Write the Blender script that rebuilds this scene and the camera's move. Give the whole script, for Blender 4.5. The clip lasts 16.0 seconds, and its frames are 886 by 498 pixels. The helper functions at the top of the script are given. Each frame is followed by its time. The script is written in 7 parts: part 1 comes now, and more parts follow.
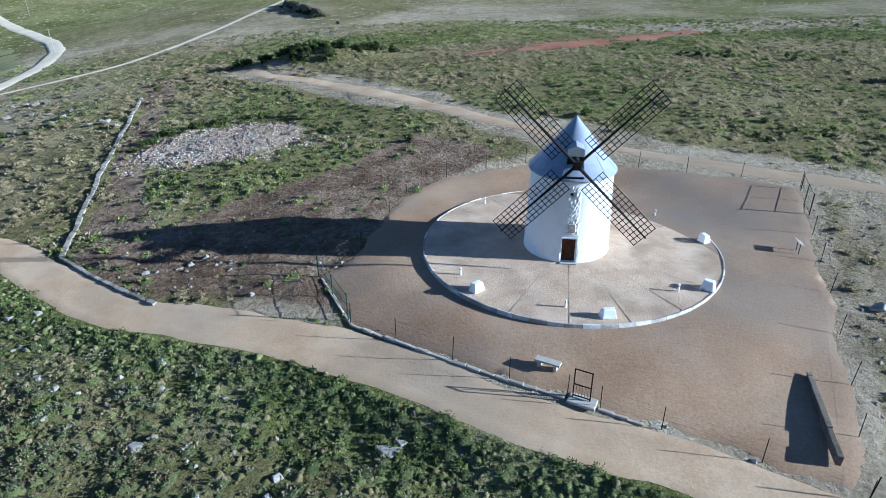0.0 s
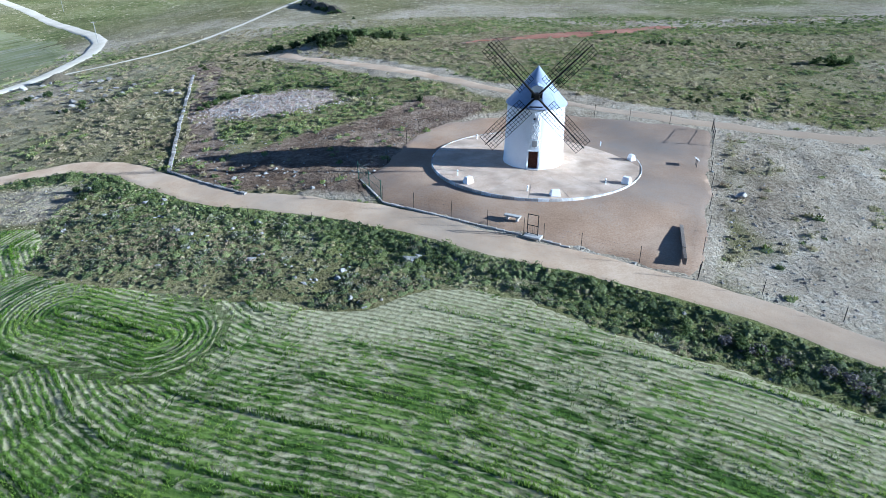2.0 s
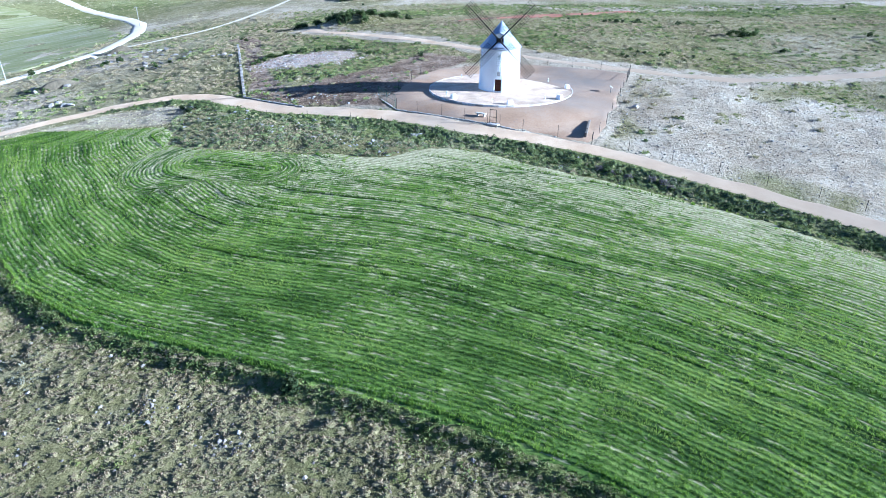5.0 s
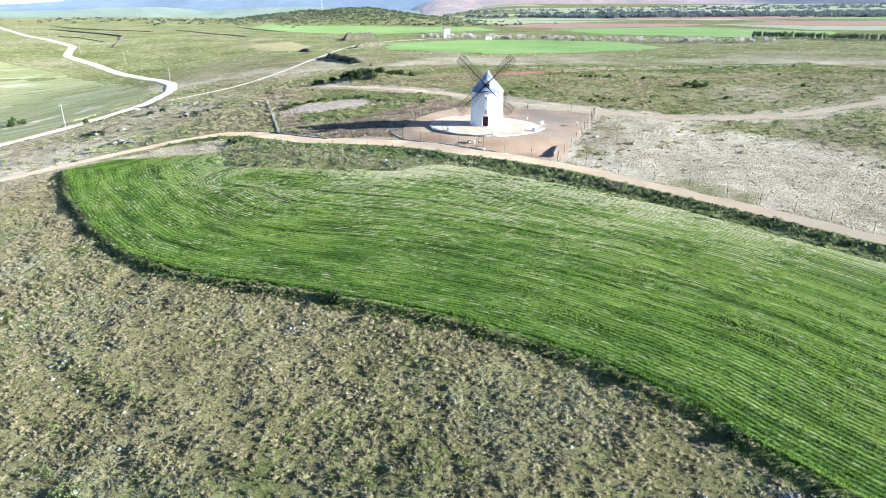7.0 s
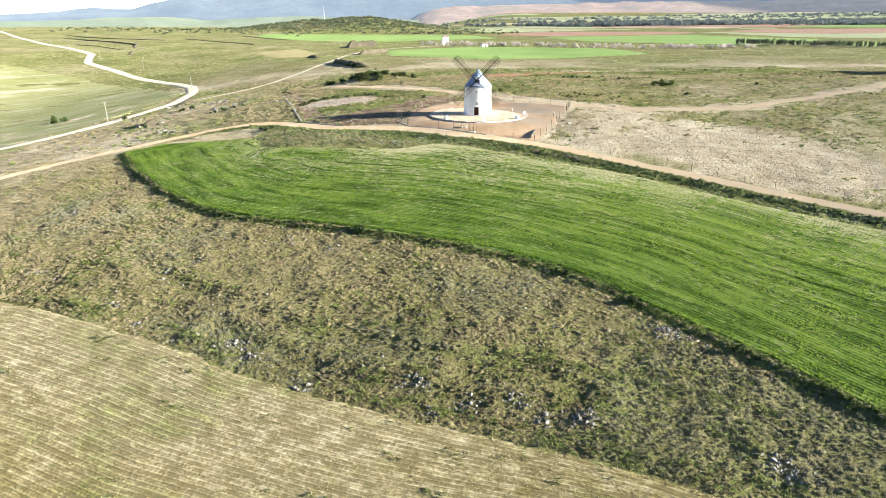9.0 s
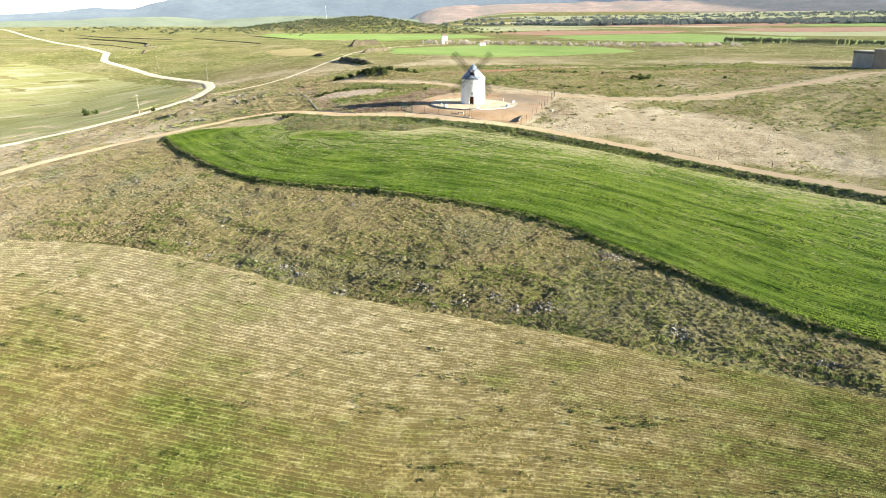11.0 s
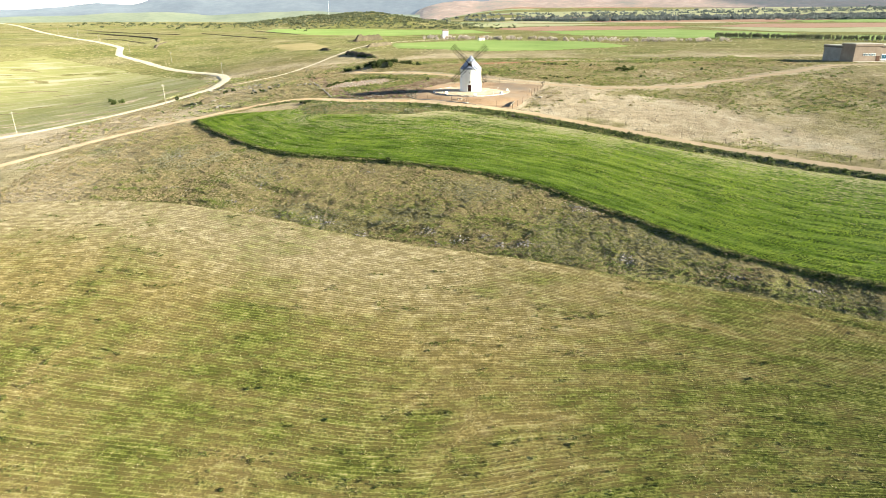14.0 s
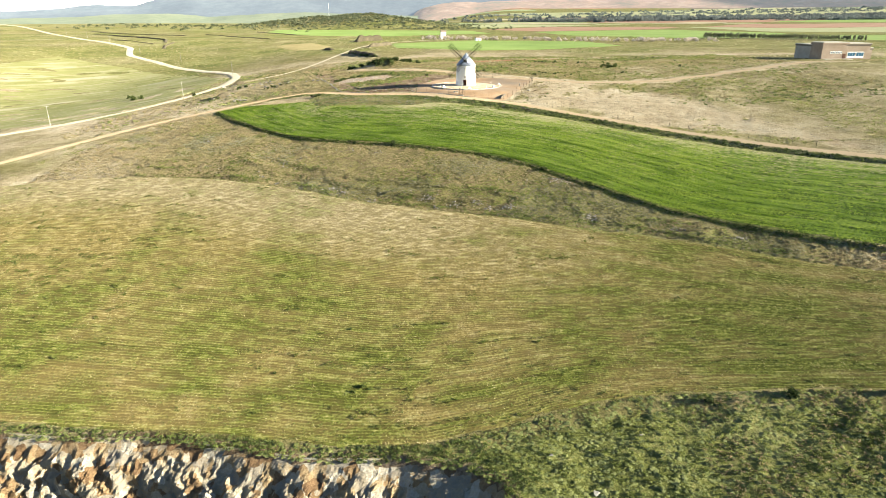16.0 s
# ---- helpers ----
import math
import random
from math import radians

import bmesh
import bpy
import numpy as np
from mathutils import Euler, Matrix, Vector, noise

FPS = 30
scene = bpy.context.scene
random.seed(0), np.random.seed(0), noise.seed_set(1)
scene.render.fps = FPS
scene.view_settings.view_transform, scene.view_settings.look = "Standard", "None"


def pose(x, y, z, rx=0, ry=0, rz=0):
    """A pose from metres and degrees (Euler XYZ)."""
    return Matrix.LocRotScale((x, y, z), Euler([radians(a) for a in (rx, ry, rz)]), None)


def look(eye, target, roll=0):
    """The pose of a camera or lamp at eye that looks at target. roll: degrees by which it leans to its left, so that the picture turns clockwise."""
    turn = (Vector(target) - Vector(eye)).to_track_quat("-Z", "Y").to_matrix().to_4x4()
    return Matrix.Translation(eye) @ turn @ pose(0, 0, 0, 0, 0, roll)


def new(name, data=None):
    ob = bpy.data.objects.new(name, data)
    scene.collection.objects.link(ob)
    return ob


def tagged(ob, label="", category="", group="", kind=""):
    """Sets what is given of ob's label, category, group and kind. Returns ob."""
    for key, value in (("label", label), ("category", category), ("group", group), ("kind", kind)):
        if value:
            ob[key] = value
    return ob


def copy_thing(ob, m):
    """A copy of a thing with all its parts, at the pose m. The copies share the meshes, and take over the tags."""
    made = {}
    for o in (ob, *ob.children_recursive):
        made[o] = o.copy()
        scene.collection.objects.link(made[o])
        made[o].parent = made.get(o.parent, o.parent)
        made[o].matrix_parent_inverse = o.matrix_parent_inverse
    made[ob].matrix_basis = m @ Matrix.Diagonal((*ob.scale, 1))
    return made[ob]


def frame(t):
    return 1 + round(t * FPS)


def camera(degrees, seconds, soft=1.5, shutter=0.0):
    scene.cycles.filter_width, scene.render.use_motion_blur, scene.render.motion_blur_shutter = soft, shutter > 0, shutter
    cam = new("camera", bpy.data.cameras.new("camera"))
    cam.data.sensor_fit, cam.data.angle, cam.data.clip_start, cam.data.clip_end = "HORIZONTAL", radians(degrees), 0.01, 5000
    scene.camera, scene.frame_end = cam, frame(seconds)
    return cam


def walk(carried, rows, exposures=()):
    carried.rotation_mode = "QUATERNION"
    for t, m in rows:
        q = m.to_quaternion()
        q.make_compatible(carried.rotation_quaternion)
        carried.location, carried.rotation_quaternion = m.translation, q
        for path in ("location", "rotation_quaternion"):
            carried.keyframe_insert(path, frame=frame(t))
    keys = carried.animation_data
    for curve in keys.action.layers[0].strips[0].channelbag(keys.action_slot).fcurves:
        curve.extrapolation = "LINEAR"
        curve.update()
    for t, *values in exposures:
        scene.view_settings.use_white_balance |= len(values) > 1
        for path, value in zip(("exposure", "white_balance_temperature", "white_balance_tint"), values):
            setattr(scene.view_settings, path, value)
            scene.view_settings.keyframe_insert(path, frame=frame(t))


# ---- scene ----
cam = camera(70.8, 16.0, soft=0.7)
# seconds, x, y, z, yaw, pitch, roll: a level backward flight away from the mill
FLIGHT = [
    (0, 0.00, 0.00, 23.38, 0.00, -27.00, 0.48),
    (0.5, -0.01, -5.57, 23.38, 0.28, -26.83, 0.36),
    (1, -0.01, -11.54, 23.43, 0.35, -26.73, 0.22),
    (1.5, 0.02, -17.73, 23.51, 0.41, -26.62, 0.07),
    (2, 0.10, -23.92, 23.52, 0.49, -26.59, 0.01),
    (2.5, 0.26, -30.06, 23.48, 0.49, -26.59, -0.07),
    (3, 0.45, -36.07, 23.43, 0.55, -26.56, -0.23),
    (3.5, 0.60, -42.23, 23.37, 0.46, -26.64, -0.20),
    (4, 0.80, -48.50, 23.33, 0.49, -26.66, -0.31),
    (4.5, 1.05, -54.85, 23.26, 0.48, -26.66, -0.35),
    (5, 1.29, -61.24, 23.15, 0.48, -26.66, -0.32),
    (7.5, 1.92, -92.10, 22.66, 0.40, -20.43, -0.10),
    (8, 2.10, -98.56, 22.63, 0.42, -20.41, -0.09),
    (8.5, 2.22, -105.24, 22.62, 0.37, -20.39, -0.05),
    (9, 2.33, -111.94, 22.63, 0.33, -20.38, -0.02),
    (9.5, 2.43, -118.71, 22.66, 0.42, -20.36, -0.02),
    (10, 2.49, -125.36, 22.72, 0.45, -20.40, 0.01),
    (12.5, 2.44, -145.56, 23.58, -0.01, -20.49, 0.17),
    (13, 2.47, -148.63, 23.49, 0.10, -20.66, 0.10),
    (13.5, 2.50, -153.10, 23.42, 0.19, -20.75, 0.09),
    (14, 2.51, -158.37, 23.43, 0.34, -20.80, 0.04),
    (14.5, 2.47, -164.15, 23.50, 0.39, -20.79, 0.07),
    (15, 2.51, -170.23, 23.56, 0.51, -20.75, 0.03),
    (15.5, 2.64, -176.42, 23.62, 0.55, -20.73, 0.00),
    (16, 2.82, -179.98, 23.65, 0.18, -20.72, 0.12),
]
walk(cam, [(t, pose(x, y, z, 90 + pitch, roll, yaw)) for t, x, y, z, yaw, pitch, roll in FLIGHT],
     exposures=[(0.0, 1.28, 4800, 4), (1.5, 1.43, 4700, 5), (5.2, 2.16, 4500, 8), (7.3, 2.26, 5450, 4), (9.0, 2.24, 6300, 3), (12.3, 2.22, 7000, 1), (16.0, 2.22, 7300, 1)])

# ---------------------------------------------------------------- daylight
SUN_AZ, SUN_EL = math.atan2(-0.164, 0.986), radians(16.5)
world = bpy.data.worlds.new("world")
scene.world = world
world.use_nodes = True
sky = world.node_tree.nodes.new("ShaderNodeTexSky")
sky.sky_type, sky.sun_disc = "NISHITA", False
sky.sun_elevation, sky.sun_rotation = SUN_EL, math.pi / 2 - SUN_AZ
sky.altitude, sky.air_density, sky.dust_density, sky.ozone_density = 900, 0.65, 0.3, 2.5
world.node_tree.links.new(sky.outputs["Color"], world.node_tree.nodes["Background"].inputs["Color"])
world.node_tree.nodes["Background"].inputs["Strength"].default_value = 0.05
sun_data = bpy.data.lights.new("sun", "SUN")
sun_data.energy, sun_data.angle, sun_data.color = 5.0, radians(0.55), (1.0, 0.93, 0.82)
sun = new("sun", sun_data)
sun_way = Vector((math.cos(SUN_AZ) * math.cos(SUN_EL), math.sin(SUN_AZ) * math.cos(SUN_EL), math.sin(SUN_EL)))
sun.matrix_world = look(sun_way * 200, (0, 0, 0))

# ---------------------------------------------------------------- lie of the land
HILL_STEP, HILL_WIDTH = 80.0, 75.0
HILLS = np.array([
    -9.0, -9.7, -10.8, -8.0, -7.0, -7.5, -4.8,
    -8.7, -3.3, 2.4, -0.4, -3.2, -3.6, -1.4,
    -3.3, -4.0, -5.1, -6.3, -1.1, 2.5, -0.6,
    -16.5, 2.4, 3.3, 9.2, -0.9, 1.3, -0.5,
    -8.1, 4.0, -13.9, 1.8, -4.0, 0.3, -0.2,
    1.8, 4.8, -0.4, 5.8, 1.2, 0.8, -0.3,
    -5.7, -2.8, 2.1, -0.5, -1.5, 0.4, 0.5,
]).reshape(7, 7)  # broad swells: rows west to east from x -240, columns south to north from y -160


def hash01(i, j, seed):
    n = (i * 374761393 + j * 668265263 + seed * 1442695041) & 0xFFFFFFFF
    n = ((n ^ (n >> 13)) * 1274126177) & 0xFFFFFFFF
    return ((n ^ (n >> 16)) & 0xFFFF) / 65535.0


def value_noise(x, y, size, seed=0):
    """Smooth noise, 0 to 1, with bumps about size metres wide."""
    x, y = np.asarray(x, float) / size + 4096.0, np.asarray(y, float) / size + 4096.0
    i, j = np.floor(x).astype(np.int64), np.floor(y).astype(np.int64)
    u, v = x - i, y - j
    u, v = u * u * (3 - 2 * u), v * v * (3 - 2 * v)
    a, b = hash01(i, j, seed), hash01(i + 1, j, seed)
    c, d = hash01(i, j + 1, seed), hash01(i + 1, j + 1, seed)
    return (a * (1 - u) + b * u) * (1 - v) + (c * (1 - u) + d * u) * v


def fbm(x, y, size, seed=0, octaves=3):
    total, amp, norm = 0.0, 1.0, 0.0
    for k in range(octaves):
        total = total + amp * value_noise(x, y, size / 2 ** k, seed + 17 * k)
        norm += amp
        amp *= 0.5
    return total / norm


def line_distance(x, y, line):
    """Distance to a polyline."""
    best = np.full(np.shape(x), 1e9)
    for (ax, ay), (bx, by) in zip(line[:-1], line[1:]):
        dx, dy = bx - ax, by - ay
        s = np.clip(((x - ax) * dx + (y - ay) * dy) / (dx * dx + dy * dy), 0, 1)
        best = np.minimum(best, np.hypot(x - ax - s * dx, y - ay - s * dy))
    return best


def line_along(x, y, line):
    """Length along a polyline at its point nearest to x, y."""
    best, out, run = np.full(np.shape(x), 1e9), np.zeros(np.shape(x)), 0.0
    for (ax, ay), (bx, by) in zip(line[:-1], line[1:]):
        dx, dy = bx - ax, by - ay
        n = math.hypot(dx, dy)
        s = np.clip(((x - ax) * dx + (y - ay) * dy) / (n * n), 0, 1)
        d = np.hypot(x - ax - s * dx, y - ay - s * dy)
        out = np.where(d < best, run + s * n, out)
        best, run = np.minimum(best, d), run + n
    return out


def inside(x, y, poly):
    odd = np.zeros(np.shape(x), bool)
    for (ax, ay), (bx, by) in zip(poly, poly[1:] + poly[:1]):
        if ay != by:
            odd ^= ((ay > y) != (by > y)) & (x < (bx - ax) * (y - ay) / (by - ay) + ax)
    return odd


def depth_in(x, y, poly):
    """Signed distance to a polygon's edge, positive inside."""
    d = line_distance(x, y, poly + poly[:1])
    return np.where(inside(x, y, poly), d, -d)


def smooth(a, b, v):
    s = np.clip((np.asarray(v, float) - a) / (b - a), 0, 1)
    return s * s * (3 - 2 * s)


# the plan, in metres, north up
CROP_EDGE_SOUTH = [(-67, 40.5), (-75, 36.5), (-63, 17), (-50.3, 0.5), (-40, -10), (-31.5, -15.7), (-23.3, -19), (-14, -22),
                   (-5, -25.5), (3, -28.8), (11, -33), (17.7, -37.6), (22.4, -41.8), (25.8, -46.5), (28.6, -50), (34.3, -56.5),
                   (39.3, -63), (43.8, -69), (49, -74), (54.4, -78), (60, -82), (70.7, -90), (90, -104), (140, -135)]
CROP_EDGE_NORTH = [(165, -110), (120, -72), (92, -47), (75, -32), (60, -18.5), (45.1, -5.9), (37, 1.8), (31.5, 5), (26, 8.3), (20, 11.8),
                   (14, 14.8), (10.5, 17), (7, 19.8), (3, 21.2), (-1, 21.4), (-4, 20.3), (-7, 18.5), (-10, 18.5), (-14, 20.2),
                   (-18.8, 20.5), (-22, 21.5), (-30, 23.5), (-36.5, 25.7), (-39.6, 27.5), (-41, 33), (-44, 36.5), (-53, 37.5)]
CROP = CROP_EDGE_SOUTH + CROP_EDGE_NORTH
STUBBLE_NORTH = [(-160, -36), (-106, -31.8), (-92, -31.6), (-77.5, -33.2), (-62, -36.6), (-50, -40.4), (-44, -43.3), (-36.8, -46.7),
                 (-28.5, -50.6), (-19.1, -56), (-11.5, -59.3), (-5, -62), (4, -65.4), (10.2, -67.4), (19, -70.8), (24.4, -73.6),
                 (33.5, -77.4), (41.9, -81.4), (49.5, -85.7), (56, -90.4), (66.6, -96.5), (110, -118)]
STUBBLE_SOUTH = [(80, -123), (52.2, -120.3), (42.3, -118.9), (33, -118.2), (26.7, -117.9), (20, -118.6), (14, -120), (10, -121.4),
                           (4.8, -122.6), (1, -123.6), (-9, -123.3), (-22, -121.2), (-36, -119.9), (-50, -118.3), (-160, -110)]
STUBBLE = STUBBLE_NORTH + STUBBLE_SOUTH
TRACK = [(-190, -95), (-150, -42), (-123, -7), (-113, 6), (-104, 18), (-97, 27), (-88, 36), (-79, 42.5), (-70, 48.5), (-60.6, 53.8), (-51, 56.3),
         (-43.5, 54), (-34, 46.7), (-27, 41.3), (-17, 38), (-9, 35.2), (-3.5, 32.2), (2, 29.2), (6, 27), (15, 23.3), (24.4, 18.2), (33.3, 11.5),
         (41.2, 6), (49, 0), (60, -9.5), (71, -19.5), (85, -34), (105, -54), (150, -98)]
SCRUB_LEDGES = [[(-44, -27), (-36.9, -32.2), (-31, -37.2), (-25.2, -40.6), (-19.7, -44.6), (-13.8, -47.6), (-7.7, -50.3), (0.7, -53.6), (10, -56.5), (20, -62)],
                [(-30, -43.5), (-23.5, -46.2), (-18.6, -50.2), (-14.4, -53.2), (-10.1, -55.6), (-1, -58.6), (9, -62), (16, -65)]]
TRACK_BANK = [(p[0] - 1.5, p[1] - 3.4) for p in TRACK[11:]]
WHITE_ROAD = [(-320, -10), (-200, 28), (-159, 47), (-140, 58), (-125, 76), (-115, 105), (-109, 145), (-114, 180), (-127, 212), (-145, 240),
              (-172, 273), (-222, 325), (-256, 353), (-272, 391), (-352, 468), (-480, 625), (-612, 791), (-900, 1140)]
FARM_ROAD = [(-106, 144), (-93, 152), (-82, 162), (-76, 180), (-71, 211), (-67, 270), (-66, 330), (-57, 384), (-40, 410), (10, 470)]
BACK_TRACK = [(-40, 128), (-24, 113), (-12.5, 100), (-3, 90), (7.5, 79), (20.3, 68), (31, 62.6), (40.5, 59), (53.8, 55.8), (71, 58.4), (86.4, 63),
              (111, 75), (137, 88), (160, 104), (178, 106)]
YARD = [(-9.9, 43.6), (-6.8, 37.2), (-3.4, 35), (0.4, 32.6), (3.9, 30.7), (7.4, 29.1), (12.2, 26.9), (16.9, 24.6), (21.2, 22.2), (25.0, 30.5),
        (28.8, 40.1), (31.9, 48.8), (33.6, 53.5), (35.3, 58), (30.4, 60.4), (25.3, 61.8), (20.7, 63.4), (14, 65.3), (8.9, 65.6), (4.5, 64.4),
        (0.2, 62.4), (-3.8, 58), (-5.3, 54.4), (-7.2, 47.8)]
BARE_GROUND = [(23, 22), (26, 31), (36, 58), (58, 54), (88, 48), (105, 25), (112, -10), (130, -60), (70, -14), (45, 6)]
PLINTH_X, PLINTH_Y, PLINTH_R, PLINTH_Z = 10.4, 47.2, 12.3, -0.25
MILL_X, MILL_Y = 10.1, 46.9
QUARRY_RIM = [(-150, -113.5), (-80, -116.5), (-48, -120.8), (-40, -121.8), (-31, -122.0), (-21.4, -123.7), (-12.2, -125.6), (-2.5, -126.2), (4, -127.6), (8, -130), (10, -136), (11, -170)]
QUARRY = QUARRY_RIM + [(-10, -330), (-200, -330), (-300, -120)]


def land(x, y):
    """Height of the bare land, z 0 at the mill's door."""
    x, y = np.asarray(x, float), np.asarray(y, float)
    z = np.zeros(x.shape)
    for i in range(7):
        for j in range(7):
            cx, cy = -240 + HILL_STEP * i, -160 + HILL_STEP * j
            z = z + HILLS[i, j] * np.exp(-((x - cx) ** 2 + (y - cy) ** 2) / (2 * HILL_WIDTH ** 2))
    far = np.hypot(x - 10, y - 47)
    east = smooth(-0.12, 0.12, x / np.maximum(y, 1.0))
    z = z + smooth(1300, 4300, far) * smooth(-400, 900, y) * (58 * east - 75 * (1 - east)) + smooth(500, 1100, far) * smooth(1800, 1200, far) * smooth(-200, -700, x) * 6
    # a heap of rock grown over with bramble
    z = z + 2.8 * np.exp(-((x + 26) / 11) ** 2 - ((y - 132) / 5) ** 2)
    # a wooded hill to the north
    z = z + 21 * np.exp(-(((x + 160) / 150) ** 2 + ((y - 1010) / 120) ** 2)) * (0.85 + 0.3 * value_noise(x, y, 40, 5))
    # level ground round the mill's terrace
    r = np.hypot(x - PLINTH_X, y - PLINTH_Y)
    level = smooth(21, 12.2, r)
    z = z * (1 - level) + level * (-0.45 + 0.014 * (y - PLINTH_Y) + 0.012 * (x - PLINTH_X))
    # the sown field ends in a bank on its low side
    near = (np.abs(x) < 170) & (np.abs(y) < 170)
    if near.any():
        d = np.zeros(x.shape)
        d[near] = depth_in(x[near], y[near], CROP)
        e = np.full(x.shape, 99.0)
        e[near] = line_distance(x[near], y[near], CROP_EDGE_SOUTH)
        z = z + np.where(d > 0, 0.45 * np.exp(-np.maximum(e, 0) / 14.0), 0.45 * smooth(1.3, 0.0, e))
        # and a bank falls from the track's edge to the field
        b = np.full(x.shape, 99.0)
        b[near] = line_distance(x[near], y[near], TRACK_BANK) * np.sign(y[near] - np.interp(x[near], [q[0] for q in TRACK_BANK], [q[1] for q in TRACK_BANK]))
        z = z + 0.3 * np.clip(b / 1.0, -1, 1) * np.exp(-np.maximum(np.abs(b) - 1.0, 0) / 5.0) * smooth(-14, 2, x)
        # old ledges break the scrub slope
        for ledge in SCRUB_LEDGES:
            px, py = [q[0] for q in ledge], [q[1] for q in ledge]
            b = np.full(x.shape, 99.0)
            b[near] = line_distance(x[near], y[near], ledge) * np.sign(y[near] - np.interp(x[near], px, py))
            z = z + 0.2 * np.clip(b / 0.9, -1, 1) * np.exp(-np.maximum(np.abs(b) - 0.9, 0) / 3.0) * smooth(px[0], px[0] + 8, x) * smooth(px[-1], px[-1] - 8, x)
    return z


def relief(x, y):
    """Unevenness of rough ground, none on tracks, yard and fields."""
    x, y = np.asarray(x, float), np.asarray(y, float)
    keep = smooth(2.2, 4.5, line_distance(x, y, TRACK)) * smooth(2.2, 6, line_distance(x, y, WHITE_ROAD)) * smooth(1.5, 4, line_distance(x, y, FARM_ROAD))
    keep = keep * smooth(1.5, 4, line_distance(x, y, BACK_TRACK))
    for poly in (CROP, STUBBLE, YARD):
        keep = keep * smooth(0.0, 2.0, -depth_in(x, y, poly))
    return keep * ((fbm(x, y, 9, 3) - 0.5) * 0.7 + (value_noise(x, y, 2.2, 9) - 0.5) * 0.26 + (value_noise(x, y, 1.15, 10) - 0.5) * 0.2)


def height(x, y):
    return float(land(np.array([x]), np.array([y]))[0] + relief(np.array([x]), np.array([y]))[0])


# ---------------------------------------------------------------- materials
def material(name, rough=0.8, metal=0.0, spec=0.3):
    m = bpy.data.materials.new(name)
    m.use_nodes = True
    p = m.node_tree.nodes["Principled BSDF"]
    p.inputs["Roughness"].default_value, p.inputs["Metallic"].default_value = rough, metal
    p.inputs["Specular IOR Level"].default_value = spec
    p.inputs["Diffuse Roughness"].default_value = 0.3 if rough > 0.75 else 0.0
    return m, m.node_tree.nodes, m.node_tree.links, p


def ramp(nodes, links, source, stops):
    r = nodes.new("ShaderNodeValToRGB")
    while len(r.color_ramp.elements) < len(stops):
        r.color_ramp.elements.new(0.5)
    for e, (at, c) in zip(r.color_ramp.elements, stops):
        e.position, e.color = at, (*c, 1.0)
    links.new(source, r.inputs["Fac"])
    return r.outputs["Color"]


def noise_tex(nodes, links, coords, scale, detail=4.0, rough=0.6):
    n = nodes.new("ShaderNodeTexNoise")
    n.inputs["Scale"].default_value, n.inputs["Detail"].default_value, n.inputs["Roughness"].default_value = scale, detail, rough
    links.new(coords, n.inputs["Vector"])
    return n.outputs["Fac"]


def mix(nodes, links, fac, a, b, blend="MIX"):
    n = nodes.new("ShaderNodeMix")
    n.data_type, n.blend_type = "RGBA", blend
    for sock, value in ((n.inputs["Factor"], fac), (n.inputs["A"], a), (n.inputs["B"], b)):
        if isinstance(value, (int, float)):
            sock.default_value = value
        elif isinstance(value, tuple):
            sock.default_value = (*value, 1.0)
        else:
            links.new(value, sock)
    return n.outputs["Result"]


def maths(nodes, links, op, a, b=0.0, c=0.0, clamp=False):
    n = nodes.new("ShaderNodeMath")
    n.operation, n.use_clamp = op, clamp
    for sock, value in zip(n.inputs, (a, b, c)):
        if isinstance(value, (int, float)):
            sock.default_value = value
        else:
            links.new(value, sock)
    return n.outputs["Value"]


def bump(nodes, links, principled, source, strength, distance):
    b = nodes.new("ShaderNodeBump")
    b.inputs["Strength"].default_value, b.inputs["Distance"].default_value = strength, distance
    links.new(source, b.inputs["Height"])
    links.new(b.outputs["Normal"], principled.inputs["Normal"])


def coords_of(nodes, space="Object"):
    return nodes.new("ShaderNodeTexCoord").outputs[space]


def attribute(nodes, name, out="Fac"):
    a = nodes.new("ShaderNodeAttribute")
    a.attribute_name = name
    return a.outputs[out]


def mottled(name, dark, mid, light, coarse, fine, rough=0.85, metal=0.0, relief_depth=0.01, spec=0.15, piece_shift=0.0, stain=None):
    """A surface whose colour wanders between three tones at two scales."""
    m, n, l, p = material(name, rough, metal, spec)
    c = coords_of(n)
    a, b = noise_tex(n, l, c, coarse), noise_tex(n, l, c, fine, 6.0, 0.7)
    both = maths(n, l, "MULTIPLY_ADD", a, 0.55, maths(n, l, "MULTIPLY", b, 0.45))
    if piece_shift:
        both = maths(n, l, "ADD", both, maths(n, l, "MULTIPLY_ADD", n.new("ShaderNodeObjectInfo").outputs["Random"], piece_shift, -piece_shift / 2))
    col = ramp(n, l, both, [(0.32, dark), (0.5, mid), (0.68, light)])
    if stain:
        patchy = maths(n, l, "MULTIPLY_ADD", noise_tex(n, l, c, stain[1], 5, 0.6), 0.75, maths(n, l, "MULTIPLY", b, 0.25))
        col = mix(n, l, maths(n, l, "MULTIPLY", maths(n, l, "SUBTRACT", patchy, 0.46), 5.0, 0, True), col, stain[0])
    l.new(col, p.inputs["Base Color"])
    l.new(maths(n, l, "MULTIPLY_ADD", b, 0.2, rough - 0.1, True), p.inputs["Roughness"])
    bump(n, l, p, b, 0.6, relief_depth)
    return m


